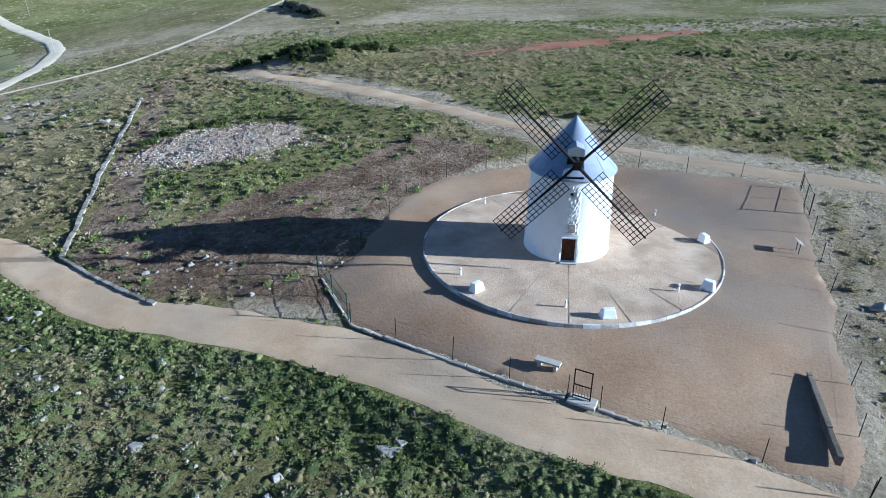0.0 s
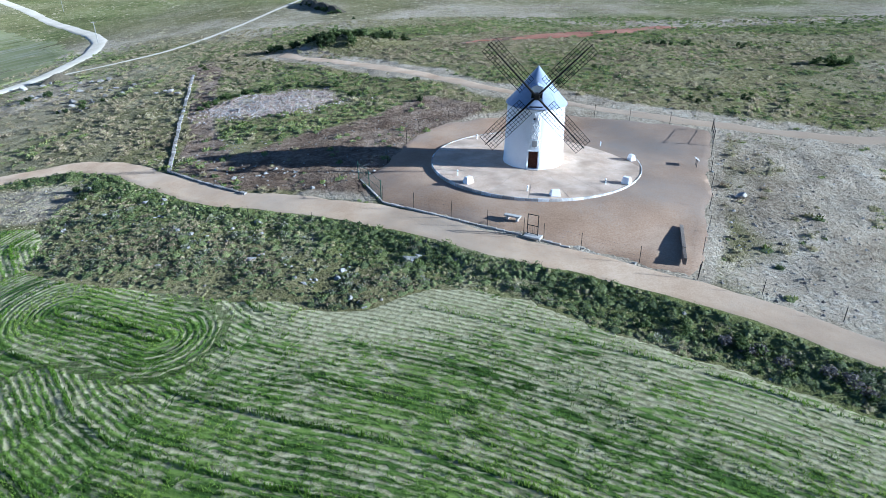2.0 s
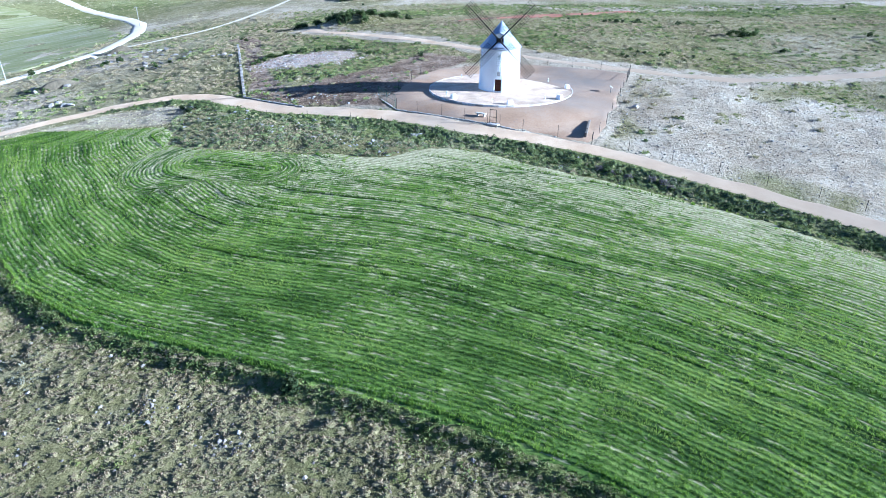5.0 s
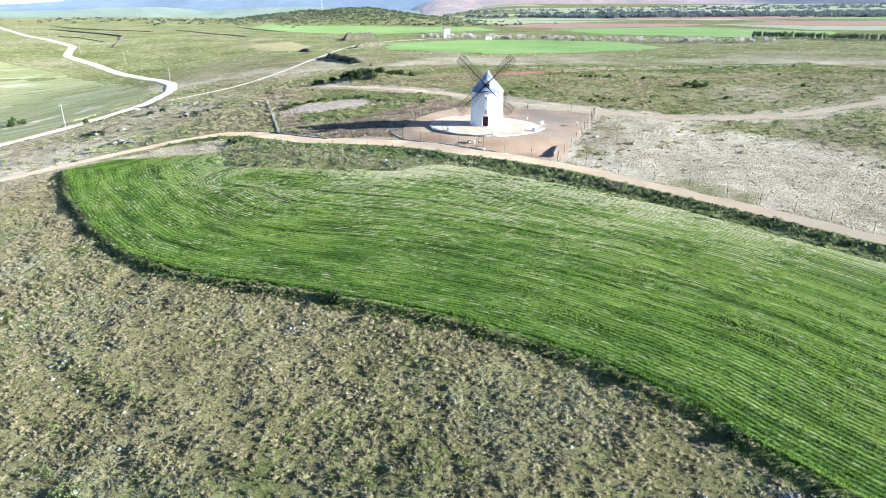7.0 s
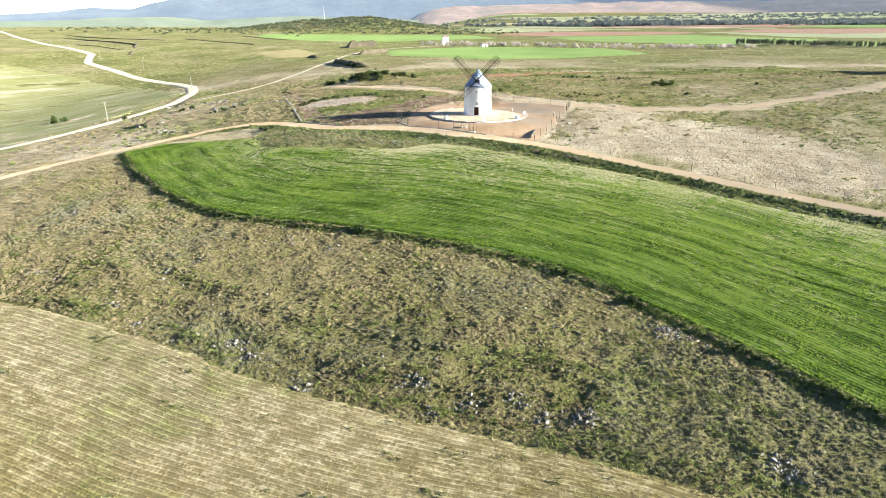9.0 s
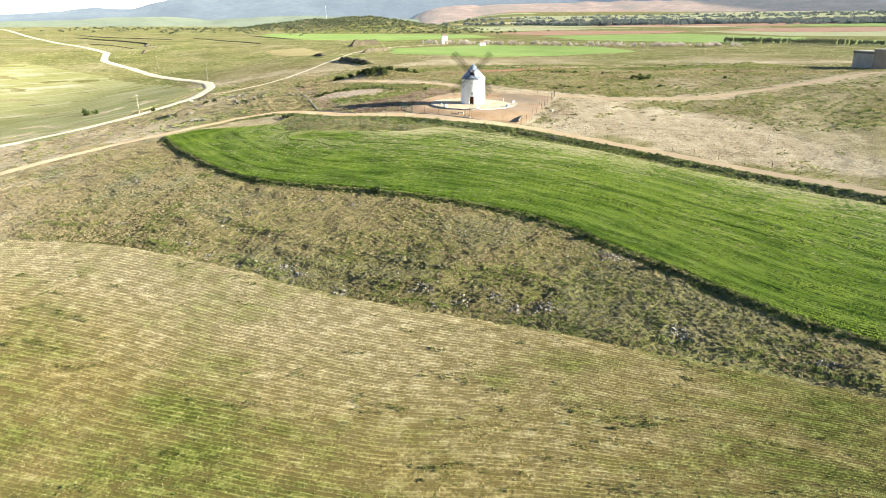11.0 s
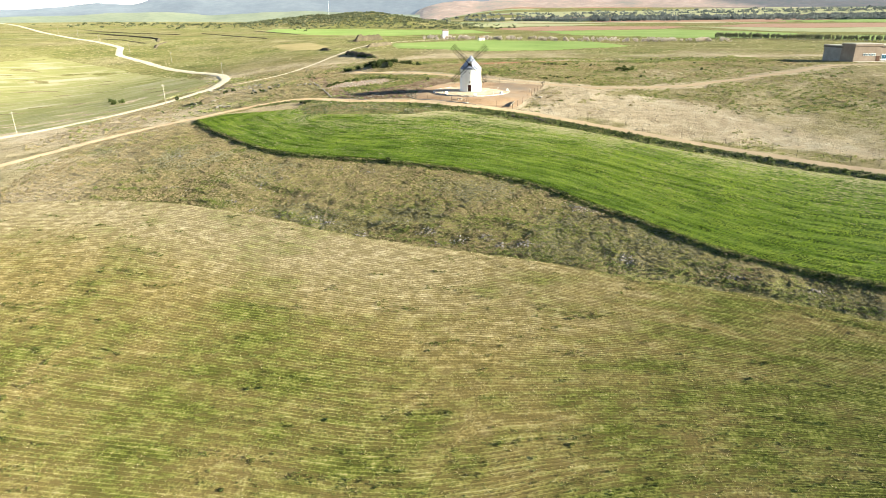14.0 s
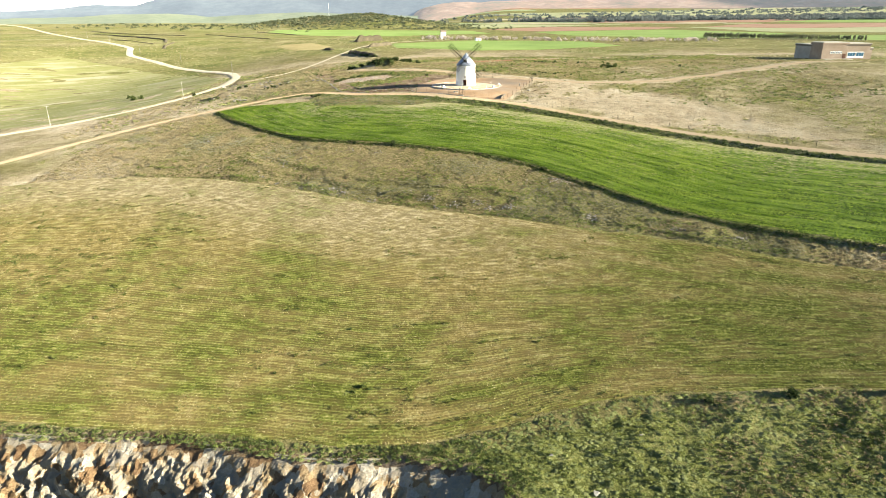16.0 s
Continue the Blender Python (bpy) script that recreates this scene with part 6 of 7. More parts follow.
stones("soil_stones", x, y, 0.08 + 0.4 * GEN.uniform(0, 1, len(x)) ** 5, "stones turned up in brown soil beside the yard", STONE_CHIP)


# shrubs and trees
def crown_mesh(name, seed, rx, ry, rz, leaves, leaf, mat, lift=0.0, lumps=9):
    """An uneven crown of leaf sprays gathered in lumps."""
    g = np.random.RandomState(seed)
    c = g.normal(0, 1, (lumps, 3))
    c /= np.linalg.norm(c, axis=1)[:, None]
    c *= g.uniform(0.25, 0.75, lumps)[:, None]
    pick = g.randint(0, lumps, leaves)
    d = g.normal(0, 1, (leaves, 3))
    d /= np.linalg.norm(d, axis=1)[:, None]
    p = c[pick] + d * g.uniform(0.18, 0.42, leaves)[:, None]
    p = p * np.array([rx, ry, rz]) + np.array([0, 0, lift])
    p[:, 2] = np.maximum(p[:, 2], 0.02)
    u = g.normal(0, 1, (leaves, 3))
    u /= np.linalg.norm(u, axis=1)[:, None]
    w = np.cross(u, d + 0.3 * g.normal(0, 1, (leaves, 3)))
    w /= np.linalg.norm(w, axis=1)[:, None]
    s = leaf * g.uniform(0.6, 1.3, leaves)[:, None]
    v = np.stack([p - u * s, p + w * s * 0.8, p + u * s, p - w * s * 0.8], 1)
    # leaf tone rises toward the crown's top, with random jitter by leaf and lump
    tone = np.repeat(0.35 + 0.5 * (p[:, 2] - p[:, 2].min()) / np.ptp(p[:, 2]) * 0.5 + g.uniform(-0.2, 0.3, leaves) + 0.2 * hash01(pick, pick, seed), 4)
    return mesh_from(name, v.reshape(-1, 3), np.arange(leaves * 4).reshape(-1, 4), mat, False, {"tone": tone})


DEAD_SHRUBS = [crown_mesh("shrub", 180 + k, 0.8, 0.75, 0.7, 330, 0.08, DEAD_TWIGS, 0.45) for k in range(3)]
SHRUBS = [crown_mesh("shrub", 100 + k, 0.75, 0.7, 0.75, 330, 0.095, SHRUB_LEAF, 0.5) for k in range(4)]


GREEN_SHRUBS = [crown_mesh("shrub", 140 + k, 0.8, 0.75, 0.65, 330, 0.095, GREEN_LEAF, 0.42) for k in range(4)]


def shrub(x, y, size, k, label="dark evergreen shrub growing on the bank", group="shrubs on the banks", green=False):
    ob = new("shrub", (GREEN_SHRUBS if green else SHRUBS)[k % 4])
    ob.matrix_basis = pose(x, y, lay(x, y) - 0.05, 0, 0, 53 * k) @ Matrix.Diagonal((size, size, size * 0.8, 1))
    return tagged(ob, label, "shrub", group)


for x, y, size, k in ((20.6, 14.4, 0.9, 0), (22.0, 13.4, 1.0, 1), (22.9, 13.6, 0.8, 2), (24.0, 12.2, 1.0, 1), (26.4, 11.0, 1.05, 0), (27.6, 10.2, 1.1, 2), (28.3, 9.2, 0.9, 1)):
    ob = new("dead_bush", DEAD_SHRUBS[k])
    ob.matrix_basis = pose(x, y, lay(x, y) - 0.05, 0, 0, 77 * k) @ Matrix.Diagonal((size, size, size * 0.85, 1))
    tagged(ob, "leafless grey-mauve bush on the grassy bank", "bush", "dead bushes on the bank")
for x, y, size in ((-19.3, -110.4, 0.42), (-7.4, -113.6, 0.65), (-8.6, -114.6, 0.5), (-6.6, -114.2, 0.4), (-4.3, -110.7, 0.3), (-20.7, -96.1, 0.4), (-19.2, -96.0, 0.4), (0.3, -90.5, 0.35), (36.3, -98.7, 0.4), (-10.6, -101.5, 0.4), (39.3, -109.1, 0.35)):
    ob = new("shrub", GREEN_SHRUBS[int(abs(x) * 7) % 4])
    ob.matrix_basis = pose(x, y, lay(x, y), 0, 0, x * 50) @ Matrix.Diagonal((size, size, size * 0.7, 1))
    tagged(ob, "small dark thistle bush growing in the stubble", "bush", "thistles in the stubble")
rnd = random.Random(31)
for (ax, ay), (bx, by), n, sp, lo, hi in (((3, 23.4), (26, 11.5), 26, 0.7, 0.5, 1.2), ((17, 16.8), (23, 13.4), 8, 0.5, 1.1, 1.7), ((26, 11.5), (52, -8.0), 34, 0.6, 0.5, 1.3), ((52, -8), (92, -46), 34, 0.8, 0.6, 1.4),
                                         ((-12, 31.5), (3, 23.8), 12, 0.6, 0.35, 0.8)):
    for k in range(n):
        s = rnd.random()
        shrub(ax + (bx - ax) * s + rnd.gauss(0, sp), ay + (by - ay) * s + rnd.gauss(0, sp) - 0.4, 0.6 * rnd.uniform(lo, hi), rnd.randrange(40), green=rnd.random() < 0.8)
edge = np.array(CROP_EDGE_SOUTH[1:-2])
reach = np.r_[0, np.cumsum(np.hypot(*np.diff(edge, axis=0).T))]
t = GEN.uniform(0, reach[-1], int(reach[-1] * 2.5))
t = t[fbm(t, np.zeros_like(t), 5, 97) > 0.3]
n = len(t)
x, y = np.interp(t, reach, edge[:, 0]) + GEN.normal(-0.35, 0.3, n), np.interp(t, reach, edge[:, 1]) + GEN.normal(-0.5, 0.3, n)
bank_t = GEN.uniform(0, reach[-1], int(reach[-1] * 8.0))
away = np.abs(GEN.normal(0, 1.1, len(bank_t)))
bx, by = np.interp(bank_t, reach, edge[:, 0]) - 0.55 * away, np.interp(bank_t, reach, edge[:, 1]) - 0.85 * away
m = len(bx)
domes("bank_grass", bx, by, GEN.uniform(0.3, 0.75, m), GEN.uniform(0.12, 0.32, m), 16, 0.24, LUSH, 0.62 - 0.1 * away + GEN.uniform(-0.3, 0.3, m), "rough green grass down the bank of the sown field", "grass")
clumps("brambles", x, y, GEN.uniform(0.3, 0.6, n), GEN.uniform(0.15, 0.4, n), 14, GREEN_LEAF, GEN.uniform(0.3, 1.0, n), "low brambles and weeds along the field bank", "weeds")
for x, y, s in ((-10.3, -24.3, 1.5), (24.3, -45.8, 1.3), (17.6, -38.6, 1.0), (32.2, -55.6, 1.3), (-20.4, -21.2, 0.9), (-42.5, 43.5, 1.1), (-41.6, 45.2, 1.2), (-44.5, 46.0, 1.0), (73, 98.5, 2.6), (75.5, 98, 2.2), (70.5, 99, 2.0), (103, 97, 1.4),
                (-160, 147, 2.4), (-112, 110.5, 1.8), (-150, 131, 3.0), (-147, 133, 2.4), (33, -119.8, 1.0), (42, -120.0, 1.3), (52, -121, 1.0)):
    shrub(x, y, s, rnd.randrange(40), "isolated bush with an uneven outline", "single bushes", s > 1.9)
for _ in range(70):
    shrub(-25 + rnd.gauss(0, 8.5), 134 + rnd.gauss(0, 3.6), rnd.uniform(1.0, 2.5), rnd.randrange(40), "green bramble thicket over a rock heap", "thicket behind the mill", rnd.random() < 0.75)
for (ax, ay), (bx, by), n, lo, hi in (((-62, 259), (-32, 196), 26, 1.0, 2.2), ((-94, 80), (-85, 89), 9, 0.8, 1.6), ((-92, 109), (-87, 115), 6, 0.8, 1.7), ((-73, 92), (-71, 101), 6, 0.7, 1.5), ((44, 122), (66, 118), 14, 0.5, 1.1), ((36, 74), (52, 71), 16, 0.4, 0.9)):
    for _ in range(n):
        s = rnd.random()
        shrub(ax + (bx - ax) * s + rnd.gauss(0, 1.2), ay + (by - ay) * s + rnd.gauss(0, 1.2), rnd.uniform(lo, hi), rnd.randrange(40), "dark shrub along a ledge in the pasture", "shrubs on the ledges", rnd.random() < 0.5)
for _ in range(26):
    a = rnd.uniform(0, 2 * math.pi)
    shrub(-29 + 1.35 * 9.5 * math.cos(a) * rnd.uniform(0.9, 1.05), 80 + 9.5 * abs(math.sin(a)) * rnd.uniform(0.85, 1.1), rnd.uniform(0.6, 1.3), rnd.randrange(40), "green shrub at the edge of the rubble", "shrubs round the rubble", True)
for _ in range(90):
    x, y = rnd.uniform(-120, 140), rnd.uniform(66, 190)
    if value_noise(np.array([x]), np.array([y]), 22, 77)[0] > 0.5 and line_distance(np.array([x]), np.array([y]), BACK_TRACK)[0] > 3:
        shrub(x, y, rnd.uniform(0.5, 1.3), rnd.randrange(40), "low dark shrub in the stony pasture", "shrubs in the pasture", rnd.random() < 0.6)


# ---------------------------------------------------------------- the quarry

def quarry_material():
    """Broken rock: ochre, rust, white and blue-grey blocks."""
    m, n, l, p = material("broken_quarry_rock", 0.9, 0, 0.25)
    c = coords_of(n)
    warp = n.new("ShaderNodeVectorMath")
    warp.operation = "MULTIPLY_ADD"
    rough = n.new("ShaderNodeTexNoise")
    rough.inputs["Scale"].default_value, rough.inputs["Detail"].default_value = 0.9, 5.0
    l.new(c, rough.inputs["Vector"])
    l.new(rough.outputs["Color"], warp.inputs[0])
    warp.inputs[1].default_value = (1.6, 1.6, 1.6)
    l.new(c, warp.inputs[2])
    cells = n.new("ShaderNodeTexVoronoi")
    cells.inputs["Scale"].default_value = 0.75
    l.new(warp.outputs["Vector"], cells.inputs["Vector"])
    tint = n.new("ShaderNodeSeparateColor")
    l.new(cells.outputs["Color"], tint.inputs["Color"])
    fine = noise_tex(n, l, c, 4.0, 8, 0.75)
    f = maths(n, l, "ADD", tint.outputs["Red"], maths(n, l, "MULTIPLY_ADD", fine, 0.9, -0.45), 0.0, True)
    col = ramp(n, l, f, [(0.0, (0.15, 0.09, 0.05)), (0.2, (0.24, 0.16, 0.088)), (0.4, (0.31, 0.24, 0.15)), (0.55, (0.25, 0.225, 0.195)), (0.75, (0.325, 0.275, 0.20)), (1.0, (0.43, 0.395, 0.34))])
    l.new(col, p.inputs["Base Color"])
    bump(n, l, p, fine, 1.0, 0.25)
    return m


QUARRY_ROCK = quarry_material()


def quarry_face():
    rim = np.array(QUARRY_RIM[1:], float)
    s = np.r_[0, np.cumsum(np.hypot(*np.diff(rim, axis=0).T))]
    t = np.arange(0, s[-1], 0.27)
    cx, cy = np.interp(t, s, rim[:, 0]), np.interp(t, s, rim[:, 1])
    dx, dy = np.gradient(cx), np.gradient(cy)
    n = np.hypot(dx, dy)
    ox, oy = dy / n, -dx / n
    rows = 58
    zr = land(cx, cy)
    verts = np.empty((rows, len(t), 3))
    for j in range(rows):
        v = j / (rows - 1)
        for i in range(len(t)):
            p = Vector((t[i] * 0.34, v * 5.5, 0.0))
            cell = noise.voronoi(p + Vector((0, 0, 1.7)))[0]
            crag = 1.3 * (cell[1] - cell[0]) + 1.1 * noise.noise(p * 0.8) + 0.6 * noise.noise(p * 3.0) + 0.9 * noise.voronoi(p * 2.3)[0][0] + 0.45 * noise.noise(p * 6.5) + 0.5 * noise.voronoi(p * 5.0)[0][0]
            rib = 1.1 * noise.noise(Vector((t[i] * 0.22, v * 0.7, 9.0)))
            push = -0.8 + 8.5 * v ** 0.8 + (0.4 * crag + 1.4 * rib) * min(1.0, v * 5)
            verts[j, i] = (cx[i] + ox[i] * push, cy[i] + oy[i] * push, zr[i] + 0.1 - 13.5 * v + 1.0 * (crag - 1.2) * min(1.0, v * 3) * (1 - v))
    ob = new("quarry_face", mesh_from("quarry_face", verts.reshape(-1, 3), grid_faces(rows, len(t))[:, ::-1], QUARRY_ROCK))
    tagged(ob, "broken ochre and white rock face of a quarry", "rock face", kind="structure")


quarry_face()


# ---------------------------------------------------------------- the distance
PLANT_GREEN = mottled("spring_green", (0.13, 0.20, 0.045), (0.19, 0.275, 0.07), (0.26, 0.33, 0.11), 0.02, 0.3, 0.95)
PLANT_PALE = mottled("pale_green", (0.22, 0.24, 0.12), (0.29, 0.30, 0.165), (0.36, 0.36, 0.22), 0.035, 0.4, 0.95)
TILLED_RED = mottled("tilled_red_soil", (0.22, 0.12, 0.08), (0.30, 0.17, 0.12), (0.36, 0.23, 0.17), 0.03, 0.4, 0.95)
TERRACED = terraced_material("terraced_meadow", [(0.20, 0.205, 0.077), (0.27, 0.27, 0.11), (0.335, 0.325, 0.155)], (0.43, 0.395, 0.28))
RED_EARTH = mottled("bare_red_earth", (0.22, 0.088, 0.05), (0.31, 0.135, 0.08), (0.40, 0.22, 0.145), 0.1, 1.5, 0.95)
TILLED_PINK = mottled("hazy_pink_soil", (0.11, 0.12, 0.085), (0.24, 0.15, 0.115), (0.34, 0.255, 0.21), 0.007, 0.025, 0.95, 0, 2.0)
OCHRE = mottled("ochre_earth", (0.21, 0.175, 0.08), (0.28, 0.232, 0.11), (0.35, 0.30, 0.16), 0.1, 0.8, 0.95)
# blue-grey of the far hills is distance haze mixed into the base colour
HILL_BLUE = mottled("hazy_forest", (0.065, 0.075, 0.09), (0.09, 0.105, 0.122), (0.125, 0.142, 0.155), 0.003, 0.02, 1.0, 0, 3.0, 0.0)
HILL_GREEN = mottled("hazy_meadow", (0.095, 0.115, 0.082), (0.13, 0.15, 0.102), (0.17, 0.188, 0.128), 0.004, 0.03, 1.0, 0, 1.5, 0.0)

# air light over many kilometres: haze put into the hills as a faint glow
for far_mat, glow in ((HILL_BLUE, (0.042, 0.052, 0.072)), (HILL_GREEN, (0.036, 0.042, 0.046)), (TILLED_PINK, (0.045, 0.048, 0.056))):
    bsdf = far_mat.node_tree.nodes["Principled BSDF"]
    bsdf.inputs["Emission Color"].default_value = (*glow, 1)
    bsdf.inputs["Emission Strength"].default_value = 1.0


def far_field(poly, mat, label, step=8.0, lift=0.5):
    ob = patch("far_field", poly, step, lift, mat, label, "field", None, 2.0, 8)
    return ob


far_field([(-44, 381), (30, 432), (128, 400), (139, 318), (72, 272), (22, 256), (-33, 300)], PLANT_GREEN, "bright green sown plot beyond the mill", 4.0, 0.35)
far_field([(-250, 800), (-236, 697), (-150, 570), (-55, 540), (60, 640), (40, 760)], PLANT_GREEN, "long bright green field on the plateau", 8.0)
far_field([(120, 700), (140, 560), (250, 470), (330, 480), (420, 620), (330, 800)], PLANT_GREEN, "green cereal field beside the grove", 8.0)
far_field([(330, 470), (430, 380), (620, 420), (640, 560), (420, 540)], PLANT_GREEN, "green strip in front of the pines", 8.0)
far_field([(60, 820), (130, 720), (330, 830), (420, 990), (180, 1000)], TILLED_RED, "brown tilled field on the plain", 10.0)
far_field([(460, 1000), (560, 880), (1000, 1050), (1000, 1300), (640, 1250)], TILLED_RED, "dull reddish tilled field on the plain", 14.0)
far_field([(-40, 1100), (60, 900), (180, 1010), (340, 1200), (120, 1300)], PLANT_PALE, "pale green field on the plain", 14.0)
far_field([(420, 1000), (430, 700), (640, 620), (900, 900), (980, 1040), (560, 870)], PLANT_PALE, "pale green field on the plain", 14.0)
far_field([(300, 1750), (420, 1400), (900, 1450), (1500, 1750), (1300, 2100)], TILLED_RED, "brown tilled fields on the far plain", 30.0, 1.5)
far_field([(700, 1500), (1000, 1350), (1900, 1500), (1900, 1800)], PLANT_GREEN, "green fields on the far plain", 30.0, 1.5)
far_field([(200, 2600), (300, 2000), (1400, 2100), (2600, 2200), (2400, 2900)], PLANT_PALE, "pale fields at the foot of the hills", 60.0, 3.0)
# strips and plots of the far plain, the green dulled to stand for haze
PLAIN_GREEN = mottled("hazy_sowing", (0.19, 0.235, 0.13), (0.25, 0.30, 0.165), (0.32, 0.355, 0.21), 0.01, 0.1, 0.95)
PLAIN_OCHRE = mottled("dry_fallow", (0.26, 0.22, 0.14), (0.36, 0.31, 0.21), (0.46, 0.41, 0.30), 0.01, 0.1, 0.95)
PLAIN_BROWN = mottled("ploughed_brown", (0.11, 0.085, 0.075), (0.16, 0.12, 0.105), (0.22, 0.165, 0.14), 0.01, 0.1, 0.95)
rnd = random.Random(404)
for k in range(52):
    y = 1250 * 1.022 ** k + rnd.uniform(-40, 40)
    x = rnd.uniform(-0.02, 0.62) * y
    w, d, skew = rnd.uniform(0.07, 0.22) * y, rnd.uniform(0.03, 0.075) * y, rnd.uniform(-0.12, 0.12) * y
    mat, words = rnd.choice(((PLAIN_GREEN, "green sown strip"), (PLANT_PALE, "pale green strip"), (PLANT_PALE, "pale green strip"), (TILLED_RED, "reddish tilled strip"), (PLAIN_OCHRE, "dry fallow strip"), (PLAIN_OCHRE, "dry fallow strip"), (PLAIN_BROWN, "dark ploughed strip")))
    far_field([(x, y), (x + w, y + rnd.uniform(-0.02, 0.02) * y), (x + w + skew, y + d), (x + skew, y + d)], mat, words + " among the fields of the far plain", 28.0, 1.2 + 0.02 * k)
patch("red_earth", [(3, 127), (13, 131), (30, 134), (46, 144), (66, 160), (60, 165), (44, 152), (26, 143), (10, 136)], 1.2, 0.12, RED_EARTH, "strip of bare red earth behind the mill", "soil", None, 1.6, 6)
far_field([(-118, 60), (-122, 110), (-116, 150), (-124, 190), (-160, 240), (-230, 300), (-300, 330), (-330, 200), (-240, 100), (-170, 62)], TERRACED, "pale green meadow in the valley beside the road", 3.0, 0.12)
far_field([(-150, 400), (-120, 345), (-95, 335), (-92, 370), (-118, 420)], OCHRE, "ochre fallow slope above the valley", 6.0, 0.3)


def ridge(name, radius, points, depth, mat, label, seed, rough):
    """A range of hills: elevation in degrees over azimuth in degrees, seen from the flight."""
    az = np.linspace(-62, 62, 420)
    el = np.interp(az, [p[0] for p in points], [p[1] for p in points])
    k = np.exp(-np.linspace(-2, 2, 9) ** 2)
    el = np.convolve(np.pad(el, 4, mode="edge"), k / k.sum(), "valid")
    rows = 16
    v = np.empty((rows, len(az), 3))
    for j in range(rows):
        w = j / (rows - 1)
        rr = radius - depth * (1 - w)
        x, y = rr * np.sin(np.radians(az)), -150 + rr * np.cos(np.radians(az))
        crest = 23 + radius * np.tan(np.radians(el))
        gully = (fbm(az * 40, np.full_like(az, w * 160.0), 60, seed, 5) - 0.5) * rough
        v[j] = np.stack([x, y, -60 + (crest + 60) * w ** 0.75 + gully * (0.35 + 0.65 * w)], -1)
    ob = new(name, mesh_from(name, v.reshape(-1, 3), grid_faces(rows, len(az)), mat, True))
    return tagged(ob, label, "hills", kind="structure")


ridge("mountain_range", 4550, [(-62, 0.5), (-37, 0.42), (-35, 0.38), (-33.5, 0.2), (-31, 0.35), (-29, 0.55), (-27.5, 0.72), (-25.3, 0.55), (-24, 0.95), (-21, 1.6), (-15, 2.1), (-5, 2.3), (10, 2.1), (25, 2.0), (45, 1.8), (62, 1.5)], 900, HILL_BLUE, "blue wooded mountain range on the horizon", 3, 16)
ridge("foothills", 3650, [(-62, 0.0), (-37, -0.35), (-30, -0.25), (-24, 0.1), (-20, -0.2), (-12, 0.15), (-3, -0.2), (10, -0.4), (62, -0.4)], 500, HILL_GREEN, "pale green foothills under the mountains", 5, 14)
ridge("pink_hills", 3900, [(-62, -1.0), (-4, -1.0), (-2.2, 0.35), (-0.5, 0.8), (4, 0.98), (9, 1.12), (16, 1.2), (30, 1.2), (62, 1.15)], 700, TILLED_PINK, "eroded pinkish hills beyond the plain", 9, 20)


# bright hazy sky low over the mountains, a glowing sheet added behind them
HAZE, hn, hl_, hp = material("bright_haze", 1.0, 0, 0.0)
hp.inputs["Base Color"].default_value = (0.8, 0.8, 0.8, 1)
hp.inputs["Emission Color"].default_value = (1.0, 1.0, 1.0, 1)
hp.inputs["Emission Strength"].default_value = 0.55
az = np.radians(np.linspace(-60, 60, 40))
hv = np.array([[(4690 * math.sin(a), -150 + 4690 * math.cos(a), z) for a in az] for z in (-120.0, 300.0, 700.0)])
tagged(new("sky_backdrop", mesh_from("sky_backdrop", hv.reshape(-1, 3), grid_faces(3, 40), HAZE, True)), "bright hazy sky over the horizon", "sky", kind="structure")


# trees
TREE_LEAF = leafy("tree_leaves", [(0.075, 0.088, 0.05), (0.118, 0.135, 0.078), (0.165, 0.182, 0.11), (0.225, 0.24, 0.155)])
BLOSSOM = leafy("almond_blossom", [(0.30, 0.25, 0.20), (0.42, 0.36, 0.31), (0.52, 0.46, 0.41), (0.62, 0.57, 0.53)])


def tree(name, seed, tall, wide, mat, label, category, group, leaves=320, leaf=0.28):
    g = random.Random(seed)
    ob = thing(name, pose(0, 0, -500), label, category, group)
    bm = rod_bm((0, 0, -0.3), (0.05 * tall, 0, tall * 0.5), 0.035 * tall, 0.02 * tall, 7)
    for k in range(4):
        a = k * 1.6 + g.uniform(0, 0.8)
        rod_bm((0.03 * tall, 0, tall * g.uniform(0.28, 0.45)), (0.3 * wide * math.cos(a), 0.3 * wide * math.sin(a), tall * g.uniform(0.6, 0.75)), 0.014 * tall, 0.006 * tall, 5, bm)
    part("trunk", bm, POLE_WOOD, ob)
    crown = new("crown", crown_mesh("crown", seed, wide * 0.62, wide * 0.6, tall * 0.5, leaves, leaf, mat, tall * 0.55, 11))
    crown.parent = ob
    return ob


def plant(proto, x, y, turn, size):
    ob = copy_thing(proto, pose(x, y, lay(x, y), 0, 0, turn))
    ob.scale = (size, size, size)
    return ob


pines = [tree("pine_tree", 300 + k, 7.5, 2.6, TREE_LEAF, "dark green pine in a planted grove", "tree", "pine grove", 260, 0.42) for k in range(3)]
almonds = [tree("almond_tree", 320 + k, 3.4, 3.6, BLOSSOM, "almond tree in pale blossom at a field edge", "tree", "almond trees", 200, 0.3) for k in range(3)]
oaks = [tree("holm_oak", 340 + k, 3.4, 6.5, TREE_LEAF, "round dark holm oak on the hill", "tree", "holm oaks", 220, 0.7) for k in range(3)]
rnd = random.Random(77)
for row in range(4):
    for k in range(46):
        u = k / 45
        plant(pines[rnd.randrange(3)], 256 + 112 * u + row * 4 + rnd.uniform(-1, 1), 464 - 72 * u + row * 6 + rnd.uniform(-1, 1), rnd.uniform(0, 360), rnd.uniform(0.6, 0.85) * (1 - 0.2 * u))
